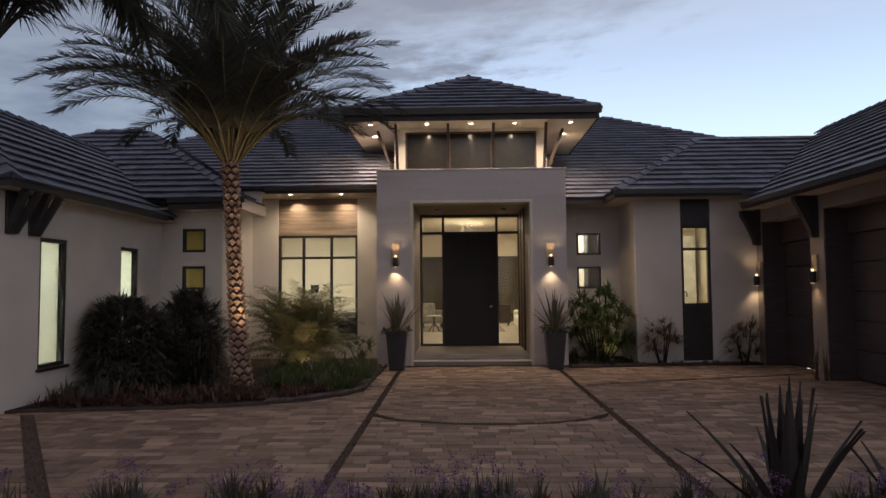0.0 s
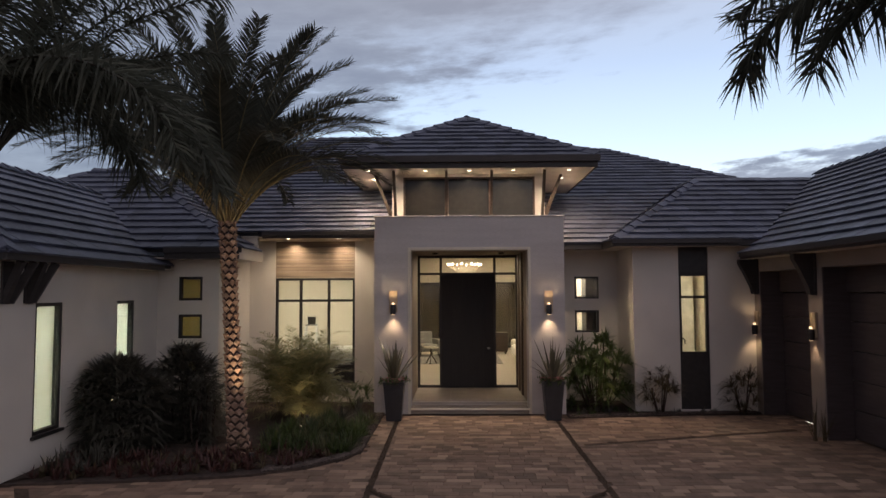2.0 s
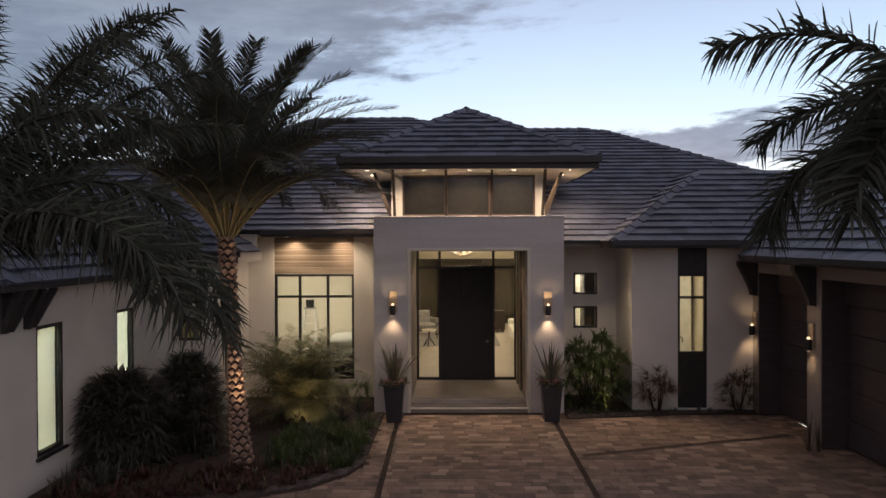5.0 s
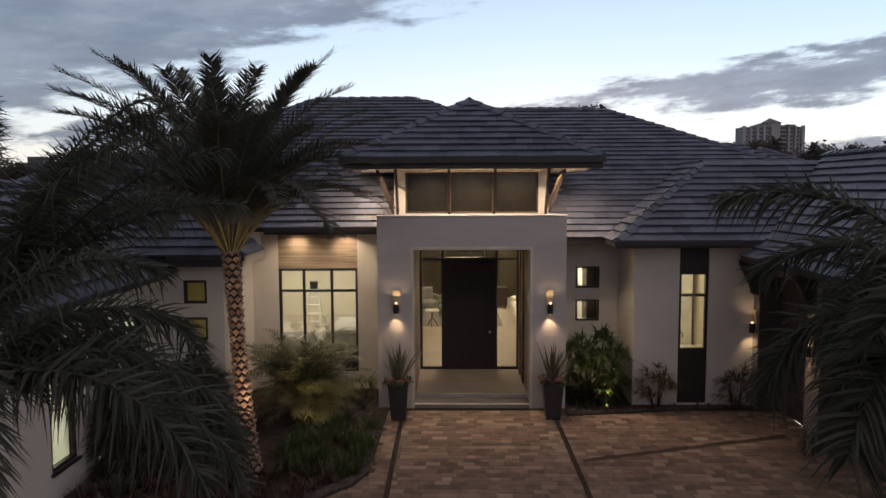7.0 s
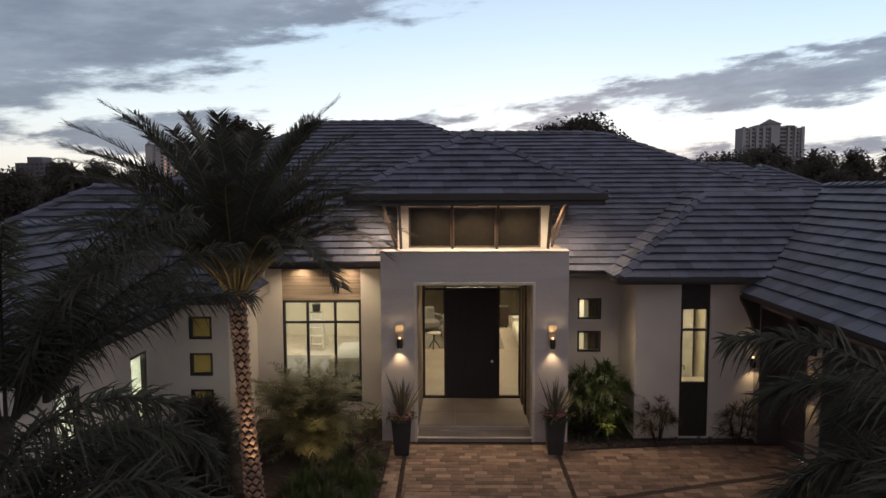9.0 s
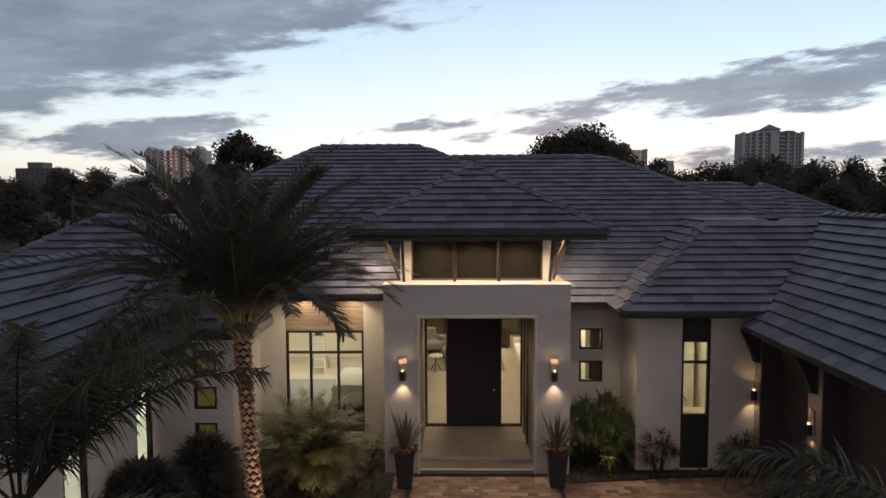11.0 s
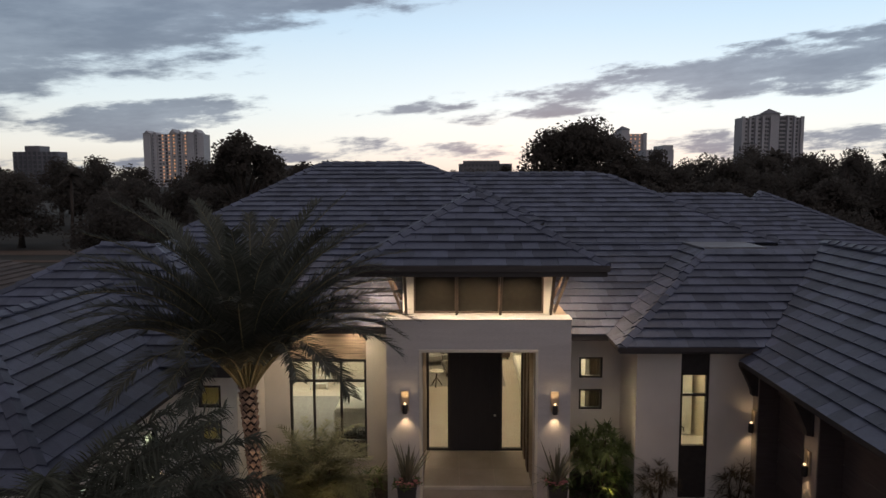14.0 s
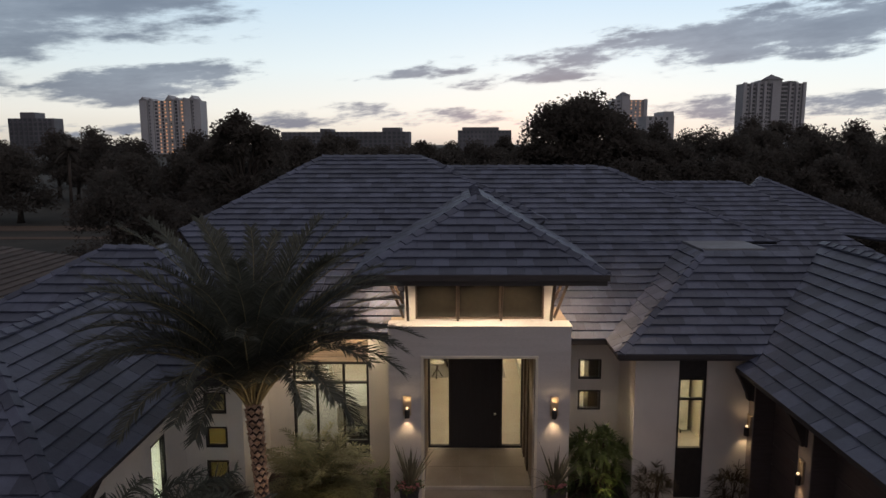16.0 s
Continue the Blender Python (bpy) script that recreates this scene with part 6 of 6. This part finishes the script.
for k in range(1500):
    if k < 700:
        x = rng.uniform(-3.0, -1.78)
        p = Vector((x, bed_edge(x) + rng.uniform(0.02, 0.30), 0.045))
    elif k < 1200:
        p = Vector((-1.80 - rng.uniform(0.0, 0.36), rng.uniform(11.4, 14.95), 0.045))
    else:
        x = rng.uniform(2.0, 5.9)
        p = Vector((x, right_bed(x) + rng.uniform(0.03, 0.2), 0.035))
    r = rng.uniform(0.014, 0.034)
    i = len(V)
    V += [p + Vector((v.x * r * rng.uniform(0.8, 1.25), v.y * r, v.z * r * 0.7)) for v in iv]
    F += [[i + j for j in f] for f in ifc]
tagged(pydata_part("pebbles", V, F, PEBBLE, None), "brown river pebbles edging the planting beds", "pebbles", kind="stuff")

# ---- driveway ----
drive = thing("driveway", (0, 10, 0), "tumbled tan paver driveway in running bond with grass joints", "driveway", kind="structure")
HALF = 0.046


def arc_y(x):
    """The curved joint before the entrance."""
    return 9.72 - 0.93 * math.sqrt(max(0.0, 1 - ((x - 0.15) / 1.56) ** 2))


def cross_y(x):
    return 12.16 + (x - 1.95) * 0.30


def cut_lines(x, y):
    """The joints and bed edges near a paver: (point, direction, half width, keep the far side too)."""
    out = []
    if abs(x + 1.40) < 0.5:
        out.append(((-1.40 - 0.012 * (y - 10), y), (-0.012, 1.0), HALF, True))
    if abs(x - 1.70) < 0.5:
        out.append(((1.70, y), (0.0, 1.0), HALF, True))
    if abs(x - 0.15) < 1.54 and 8.4 < y < 10.0 and x > -1.39 and x < 1.69:
        h = 0.02
        out.append(((x, arc_y(x)), (2 * h, arc_y(x + h) - arc_y(x - h)), 0.065, True))
    if 1.95 < x < 6.0 and abs(y - cross_y(x)) < 0.5:
        out.append(((x, cross_y(x)), (1.0, 0.30), 0.075, True))
    if 5 < y < 9.6 and abs((x + 5.86) - (9.4 - y) * 0.66) < 0.6:
        out.append(((-5.86 + (9.4 - y) * 0.66, y), (-0.66, 1.0), 0.08, True))
    if x < -1.4:
        if -6.5 < x < -1.80 and abs(y - bed_edge(x)) < 0.5:
            out.append(((x, bed_edge(x)), (1.0, (bed_edge(x) - bed_edge(x - 0.05)) / 0.05), 0.01, False))
        if y > 11.4:
            out.append(((-1.78, y), (0.0, 1.0), 0.01, False))
    if x > 1.8 and abs(y - right_bed(x)) < 0.5:
        out.append(((x, right_bed(x)), (1.0, 0.13), 0.01, False))
    return out


def split_paver(quad, lines):
    pieces = [quad]
    for (px, py), (dx, dy), half, both in lines:
        ln = math.hypot(dx, dy)
        nx, ny = dy / ln, -dx / ln
        c = nx * px + ny * py
        new_pieces = []
        for q in pieces:
            if both:
                new_pieces.append(clip(q, nx, ny, c - half))
            new_pieces.append(clip(q, -nx, -ny, -c - half))
        pieces = [q for q in new_pieces if len(q) > 2 and abs(sum(q[i][0] * q[(i + 1) % len(q)][1] - q[(i + 1) % len(q)][0] * q[i][1] for i in range(len(q)))) > 0.004]
    return pieces


rng = random.Random(55)
LENGTHS = (0.17, 0.21, 0.25, 0.29, 0.34)
ROW = 0.155


def paver_shape(x0, x1, y0, y1, z):
    c = 0.005
    v = [(x0, y0, z - 0.05), (x1, y0, z - 0.05), (x1, y1, z - 0.05), (x0, y1, z - 0.05), (x0, y0, z - c), (x1, y0, z - c), (x1, y1, z - c), (x0, y1, z - c),
         (x0 + c, y0 + c, z), (x1 - c, y0 + c, z), (x1 - c, y1 - c, z), (x0 + c, y1 - c, z)]
    f = [(8, 9, 10, 11)]
    for i in range(4):
        j = (i + 1) % 4
        f += [(i, j, 4 + j, 4 + i), (4 + i, 4 + j, 8 + j, 8 + i)]
    return v, f


shared = []
for ln in LENGTHS:
    me = bpy.data.meshes.new("paver")
    v, f = paver_shape(0, ln - 0.004, 0, ROW - 0.004, 0)
    me.from_pydata(v, [], f)
    me.materials.append(PAVER_O)
    shared.append(me)
V, F = [], []
single = 0
y = 5.85
while y < 15.0:
    x = -7.2 + rng.uniform(0, 0.2)
    while x < 6.6:
        k = rng.randrange(5)
        ln = LENGTHS[k]
        cx, cy = x + ln / 2, y + ROW / 2
        x += ln
        if (cx < -1.80 and cy > bed_edge(cx) + 0.3) or (cx < -6.2 and cy > 9.3) or (cx > 1.99 and cy > right_bed(cx) + 0.3) or y + ROW > 14.985:
            continue
        if cx < -1.80 and cy > 11.5:
            continue
        lines = cut_lines(cx, cy)
        z = rng.uniform(-0.003, 0.003)
        quad = [(cx - ln / 2, y), (cx + ln / 2 - 0.004, y), (cx + ln / 2 - 0.004, y + ROW - 0.004), (cx - ln / 2, y + ROW - 0.004)]
        pieces = split_paver(quad, lines) if lines else [quad]
        if lines and (len(pieces) != 1 or len(pieces[0]) != 4 or pieces[0] != quad):
            for q in pieces:
                i, m = len(V), len(q)
                V += [(a, b, z - 0.001) for a, b in q] + [(a, b, z - 0.05) for a, b in q]
                F.append(list(range(i, i + m)))
                F += [[i + k2, i + m + k2, i + m + (k2 + 1) % m, i + (k2 + 1) % m] for k2 in range(m)]
            continue
        if abs(cx) < 1.35 and cy > 12.9 and single < 300:
            ob = new("paver", shared[k])
            ob.parent = drive
            ob.matrix_parent_inverse = Matrix.Translation(drive.location).inverted()
            ob.location = (cx - ln / 2, y, z)
            single += 1
            continue
        v, f = paver_shape(cx - ln / 2, cx + ln / 2 - 0.004, y, y + ROW - 0.004, z)
        i = len(V)
        V += v
        F += [[i + j for j in q] for q in f]
    y += ROW
tagged(pydata_part("pavers", V, F, PAVER_I, drive), kind="stuff")
# grass in the joints
V, F = [], []
for _ in range(12000):
    q = rng.random()
    if q < 0.3:
        y = rng.uniform(5.9, 14.2)
        x = -1.40 - 0.012 * (y - 10) + rng.uniform(-HALF, HALF)
    elif q < 0.6:
        y = rng.uniform(5.9, 14.2)
        x = 1.70 + rng.uniform(-HALF, HALF)
    elif q < 0.84:
        x = 0.15 + 1.53 * math.cos(rng.uniform(0.12, math.pi - 0.12))
        y = arc_y(x) + rng.uniform(-0.05, 0.05)
    elif q < 0.92:
        x = rng.uniform(1.95, 5.9)
        y = cross_y(x) + rng.uniform(-0.07, 0.07)
    else:
        y = rng.uniform(5.9, 9.4)
        x = -5.86 + (9.4 - y) * 0.66 + rng.uniform(-0.08, 0.08)
    blade(V, F, Vector((x, y, -0.016)), unit(rng.uniform(0, math.tau), rng.uniform(0.4, 1.5)), rng.uniform(0.02, 0.042), 0.008, 0.3, 2)
tagged(pydata_part("joint_grass", V, F, GRASS, None), "short brown-green grass in the paving joints", "grass", kind="stuff")

# ---- distance ----
def leaf_cloud(V, F, rng, c, r, n, size, squash=0.8):
    for _ in range(n):
        a, b = rng.uniform(0, math.tau), math.acos(rng.uniform(-0.6, 1))
        q = rng.uniform(0.2, 1.06)
        p = c + Vector((math.cos(a) * math.sin(b) * r * q, math.sin(a) * math.sin(b) * r * q, math.cos(b) * r * q * squash))
        d1 = unit(rng.uniform(0, math.tau), rng.uniform(-1, 1)) * size * rng.uniform(0.6, 1.3)
        d2 = unit(rng.uniform(0, math.tau), rng.uniform(-1, 1)) * size * rng.uniform(0.4, 0.9)
        i = len(V)
        V.extend((p - d1 * 0.5, p + d2 * 0.5, p + d1 * 0.5, p - d2 * 0.5))
        F.append((i, i + 1, i + 2, i + 3))


def tree(name, x, y, h, r, seed, label, leaf=0.55, density=1.0, lobes=11, group="far trees", low=0.35, dome=False):
    rng = random.Random(seed)
    t = thing(name, (x, y, -0.12), label, "tree", group=group)
    bm = bmesh.new()
    tube(bm, [(x, y, -0.15), (x + 0.1, y, h * 0.25), (x, y, h * 0.55)], [r * 0.09, r * 0.07, r * 0.04], 8)
    V, F = [], []
    for k in range(lobes):
        a = k * 2.399 + rng.uniform(-0.3, 0.3)
        q = (k / lobes) ** 0.5
        rr = r * (rng.uniform(0.20, 0.30) if dome else rng.uniform(0.30, 0.46))
        fall = 0.55 * q ** 2.6 if dome else 0.62 * q * q
        c = Vector((x + math.cos(a) * r * (0.82 if dome else 0.68) * q, y + math.sin(a) * r * 0.5 * q, h * (low + (0.97 - low) * (1 - fall) * rng.uniform(0.85, 1.0)) - rr * 0.8))
        tube(bm, [(x, y, h * 0.4), ((x + c.x) / 2, (y + c.y) / 2, (h * 0.5 + c.z) / 2), c], [r * 0.035, r * 0.022, r * 0.008], 5)
        leaf_cloud(V, F, rng, c, rr, int(150 * density), leaf)
    part("trunk", bm, TREE_BARK, t)
    tagged(pydata_part("crown", V, F, TREE_LEAF, t), kind="stuff")
    return t


tree("broadleaf_tree", 12.5, 72, 14.2, 7.6, 901, "large round broadleaf tree standing over the roof ridge", 0.42, 3.0, 54, low=0.15, dome=True)
tree("broadleaf_tree", -14.3, 46, 10.9, 3.7, 902, "upright broadleaf tree behind the bedroom roof", 0.30, 3.0, 26, low=0.2, dome=True)
rng = random.Random(903)
# a wooded belt with an uneven top
k = 0
for row, (yy, h0) in enumerate(((44, 4.0), (51, 5.0), (58, 6.6), (67, 8.0), (76, 9.6), (100, 10.6), (138, 11.6))):
    span = yy * 0.82
    x = -span
    while x < span:
        h = h0 * rng.uniform(0.84, 1.08)
        r = rng.uniform(3.0, 4.6) * (0.8 + 0.1 * row)
        if x > yy * 0.24:
            h *= 1.14
        if abs(x) < yy * 0.16:
            h *= 0.86
        # an open lawn with a side road lies to the west
        if not (x < -0.46 * yy and row < 4):
            tree("woodland_tree", x, yy + rng.uniform(-8, 8), h, r, 1000 + k, "dark broadleaf tree in the distant belt", 0.24 + 0.04 * row, 2.9, 12, "woodland belt", 0.0)
        x += r * rng.uniform(0.95, 1.4)
        k += 1


def far_palm(x, y, h, seed):
    rng = random.Random(seed)
    t = thing("cabbage_palm", (x, y, -0.12), "dark cabbage palm in the tree belt", "palm tree", group="far palms")
    bm = bmesh.new()
    tube(bm, [(x, y, -0.15), (x + 0.2, y, h)], [0.2, 0.15], 8)
    part("trunk", bm, TREE_BARK, t)
    V, F = [], []
    for k in range(40):
        d = unit(rng.uniform(0, math.tau), rng.uniform(-0.6, 1.2))
        blade(V, F, Vector((x + 0.2, y, h)), d, rng.uniform(1.3, 2.0), 0.55, 0.35, 3)
    tagged(pydata_part("crown", V, F, TREE_LEAF, t), kind="stuff")


for k, (x, y, h) in enumerate(((30.5, 74, 8.8), (33.5, 76, 9.4), (36.5, 74, 8.6), (41.5, 76, 8.3), (44.5, 74, 8.9), (51, 76, 9.0), (-42, 75, 7.6))):
    far_palm(x, y, h, 1300 + k)


def tower(name, x, y, w, d, h, label, floors, columns, mat=None, gables=(), crown=(), seed=0):
    """A slab block seen from its front. columns: (from, to, kind) across its width, kind pier, balcony, window or lit."""
    rng = random.Random(seed)
    mat = mat or TOWER
    t = thing(name, (x, y, -0.12), label, "apartment building", group="distant apartment towers")
    part("wall", B(x - w / 2, x + w / 2, y, y + d, -1, h), mat, t)
    fh = h / floors
    V, F, V2, F2 = [], [], [], []

    def opening(tgt, a, b, c, e):
        k = len(tgt[0])
        tgt[0].extend(((a, y - 0.2, c), (b, y - 0.2, c), (b, y - 0.2, e), (a, y - 0.2, e), (a, y + 0.1, c), (b, y + 0.1, c), (b, y + 0.1, e), (a, y + 0.1, e)))
        tgt[1].extend(((k, k + 1, k + 2, k + 3), (k, k + 4, k + 5, k + 1), (k + 3, k + 2, k + 6, k + 7), (k, k + 3, k + 7, k + 4), (k + 1, k + 5, k + 6, k + 2)))

    for u0, u1, kind in columns:
        a, b = x - w / 2 + u0 * w, x - w / 2 + u1 * w
        if kind == "pier":
            part("pier", B(a, b, y - 2.0, y, -1, h + 0.8), mat, t)
            continue
        for i in range(floors):
            z = i * fh
            if kind == "balcony":
                opening((V, F), a, b, z + fh * 0.30, z + fh * 0.98)
                part("balcony", B(a, b, y - 1.5, y, z, z + fh * 0.28), mat, t)
            elif kind == "window":
                opening((V, F), a, b, z + fh * 0.3, z + fh * 0.8)
            else:
                m = (a + b) / 2
                opening((V2, F2) if rng.random() < 0.85 else (V, F), m - 0.6, m + 0.6, z + fh * 0.40, z + fh * 0.76)
    if V:
        tagged(pydata_part("window_grid", V, F, TOWER_GLASS, t), kind="stuff")
    if V2:
        tagged(pydata_part("lit_window_grid", V2, F2, TOWER_LIT, t, "warm lit windows"), kind="stuff")
    for u, half, rise in gables:
        gx = x - w / 2 + u * w
        bm = bmesh.new()
        vs = [bm.verts.new(p) for p in ((gx - half, y - 2, h), (gx + half, y - 2, h), (gx, y - 2, h + rise), (gx - half, y + d, h), (gx + half, y + d, h), (gx, y + d, h + rise))]
        for f in ((0, 1, 2), (5, 4, 3), (0, 3, 4, 1), (1, 4, 5, 2), (2, 5, 3, 0)):
            bm.faces.new([vs[i] for i in f])
        part("gable", bm, mat, t)
    for cx, cw, ch, pitch in crown:
        part("penthouse", B(x + cx - cw / 2, x + cx + cw / 2, y - 1, y + d, h, h + ch), mat, t)
        if pitch:
            bm = bmesh.new()
            vs = [bm.verts.new(p) for p in ((x + cx - cw * 0.6, y - 2, h + ch), (x + cx + cw * 0.6, y - 2, h + ch), (x + cx + cw * 0.6, y + d, h + ch), (x + cx - cw * 0.6, y + d, h + ch), (x + cx, y + d / 2, h + ch + pitch))]
            for f in ((0, 1, 4), (1, 2, 4), (2, 3, 4), (3, 0, 4), (3, 2, 1, 0)):
                bm.faces.new([vs[i] for i in f])
            part("roof", bm, TOWER_DARK, t)
    return t


def stripes(n, kind, lo=0.02, hi=0.98, fill=0.62):
    step = (hi - lo) / n
    return [(lo + k * step, lo + (k + fill) * step, kind) for k in range(n)]


tower("apartment_tower", 268, 600, 52, 14, 57, "tall grey apartment tower with a pitched crown, far off", 17,
      [(0.0, 0.05, "pier"), (0.07, 0.10, "window"), (0.12, 0.15, "pier"), (0.17, 0.21, "balcony"), (0.22, 0.26, "pier"), (0.28, 0.32, "window"), (0.33, 0.37, "pier"), (0.38, 0.41, "balcony"),
       (0.42, 0.45, "window"), (0.46, 0.60, "pier"), (0.62, 0.66, "balcony"), (0.66, 0.72, "balcony"), (0.73, 0.76, "pier"), (0.78, 0.82, "window"), (0.84, 0.87, "pier"), (0.89, 0.92, "balcony"), (0.95, 1.0, "pier")],
      crown=[(-8.5, 6, 2.4, 1.0), (0, 12, 3.0, 5.0), (14.5, 7, 1.6, 1.0), (9, 12, 1.2, 0)], seed=41)
tower("apartment_tower", -241, 600, 52, 14, 45, "pale grey gabled apartment tower with a lit stair, far off", 15,
      [(0.0, 0.12, "pier"), (0.14, 0.16, "window"), (0.17, 0.22, "pier"), (0.24, 0.28, "window"), (0.28, 0.34, "lit"), (0.35, 0.38, "balcony"), (0.39, 0.43, "lit"), (0.44, 0.47, "pier"), (0.47, 0.52, "lit"),
       (0.53, 0.56, "pier"), (0.57, 0.61, "balcony"), (0.62, 0.64, "pier"), (0.66, 0.71, "lit"), (0.73, 0.84, "pier"), (0.86, 0.88, "window"), (0.89, 1.0, "pier")],
      gables=[(0.06, 3.0, 3.2), (0.18, 1.8, 1.8), (0.49, 3.6, 4.4), (0.61, 2.0, 2.6), (0.73, 2.0, 2.4), (0.87, 3.4, 4.2)], seed=42)
tower("apartment_tower", -362, 600, 40, 14, 30.5, "low dark balcony apartment block, far off", 8, stripes(9, "balcony"), TOWER_DARK, crown=[(-2, 13, 5, 0)], seed=43)
tower("apartment_tower", 198, 800, 38, 30, 56, "grey apartment tower behind the large tree, far off", 14,
      [(0.0, 0.1, "pier"), (0.12, 0.2, "window"), (0.25, 0.45, "pier"), (0.5, 0.58, "lit"), (0.63, 0.71, "lit"), (0.76, 0.84, "lit"), (0.9, 1.0, "pier")], crown=[(-5, 9, 5, 5)], seed=44)
tower("apartment_block", 186, 640, 25, 30, 32, "low grey block, far off", 6, stripes(4, "window", 0.1, 0.9, 0.4), crown=[(7, 9, 4, 0)], seed=45)
tower("apartment_block", -108, 700, 128, 30, 20, "long low apartment block with a flat roof, far off", 5, stripes(26, "balcony"), TOWER_DARK, crown=[(46, 18, 4, 0), (-20, 10, 3, 0)], seed=46)
tower("apartment_block", 30.5, 700, 53, 30, 21, "low stepped apartment block, far off", 5, stripes(13, "window", 0.03, 0.97, 0.5), TOWER_DARK, crown=[(-4, 36, 3, 0)], seed=47)

# neighbour's house
t = thing("neighbour_house", (-24, 27, 0), "neighbouring house with a brown clay tile roof", "house")
part("wall", B(-31, -18.4, 23.5, 33.5, -0.1, 2.3), STUCCO, t)
bm = bmesh.new()
vs = [bm.verts.new(p) for p in ((-31.6, 22.8, 2.3), (-17.8, 22.8, 2.3), (-17.8, 34.2, 2.3), (-31.6, 34.2, 2.3), (-26.0, 28.5, 4.5), (-23.4, 28.5, 4.5))]
for f in ((0, 1, 5, 4), (1, 2, 5), (2, 3, 4, 5), (3, 0, 4), (3, 2, 1, 0)):
    bm.faces.new([vs[i] for i in f])
rf = part("roof", bm, CLAY, t)
V, F = [], []
for r in range(18):
    f0, f1 = r / 18, (r + 1) / 18
    a0, b0 = Vector((-31.6, 22.8, 2.3)).lerp(Vector((-26.0, 28.5, 4.5)), f0), Vector((-17.8, 22.8, 2.3)).lerp(Vector((-23.4, 28.5, 4.5)), f0)
    a1, b1 = Vector((-31.6, 22.8, 2.3)).lerp(Vector((-26.0, 28.5, 4.5)), f1), Vector((-17.8, 22.8, 2.3)).lerp(Vector((-23.4, 28.5, 4.5)), f1)
    c0, c1 = Vector((-17.8, 34.2, 2.3)).lerp(Vector((-23.4, 28.5, 4.5)), f0), Vector((-17.8, 34.2, 2.3)).lerp(Vector((-23.4, 28.5, 4.5)), f1)
    for p, q, pp, qq in ((a0, b0, a1, b1), (b0, c0, b1, c1)):
        i = len(V)
        up = Vector((0, 0, 0.07))
        V += [p + up, q + up, qq + up * 0.2, pp + up * 0.2, p, q]
        F += [(i, i + 1, i + 2, i + 3), (i, i + 4, i + 5, i + 1)]
tagged(pydata_part("tile_course", V, F, CLAY, rf), kind="stuff")
t = thing("service_road", (-50, 65, -0.1), "pale strip of a side road beyond the lawn", "road", kind="structure")
part("carriageway", B(-70, -30, 66, 70, -0.119, -0.10), SAND, t)
part("pavement", B(-70, -30, 60, 61.6, -0.119, -0.09), SAND, t)
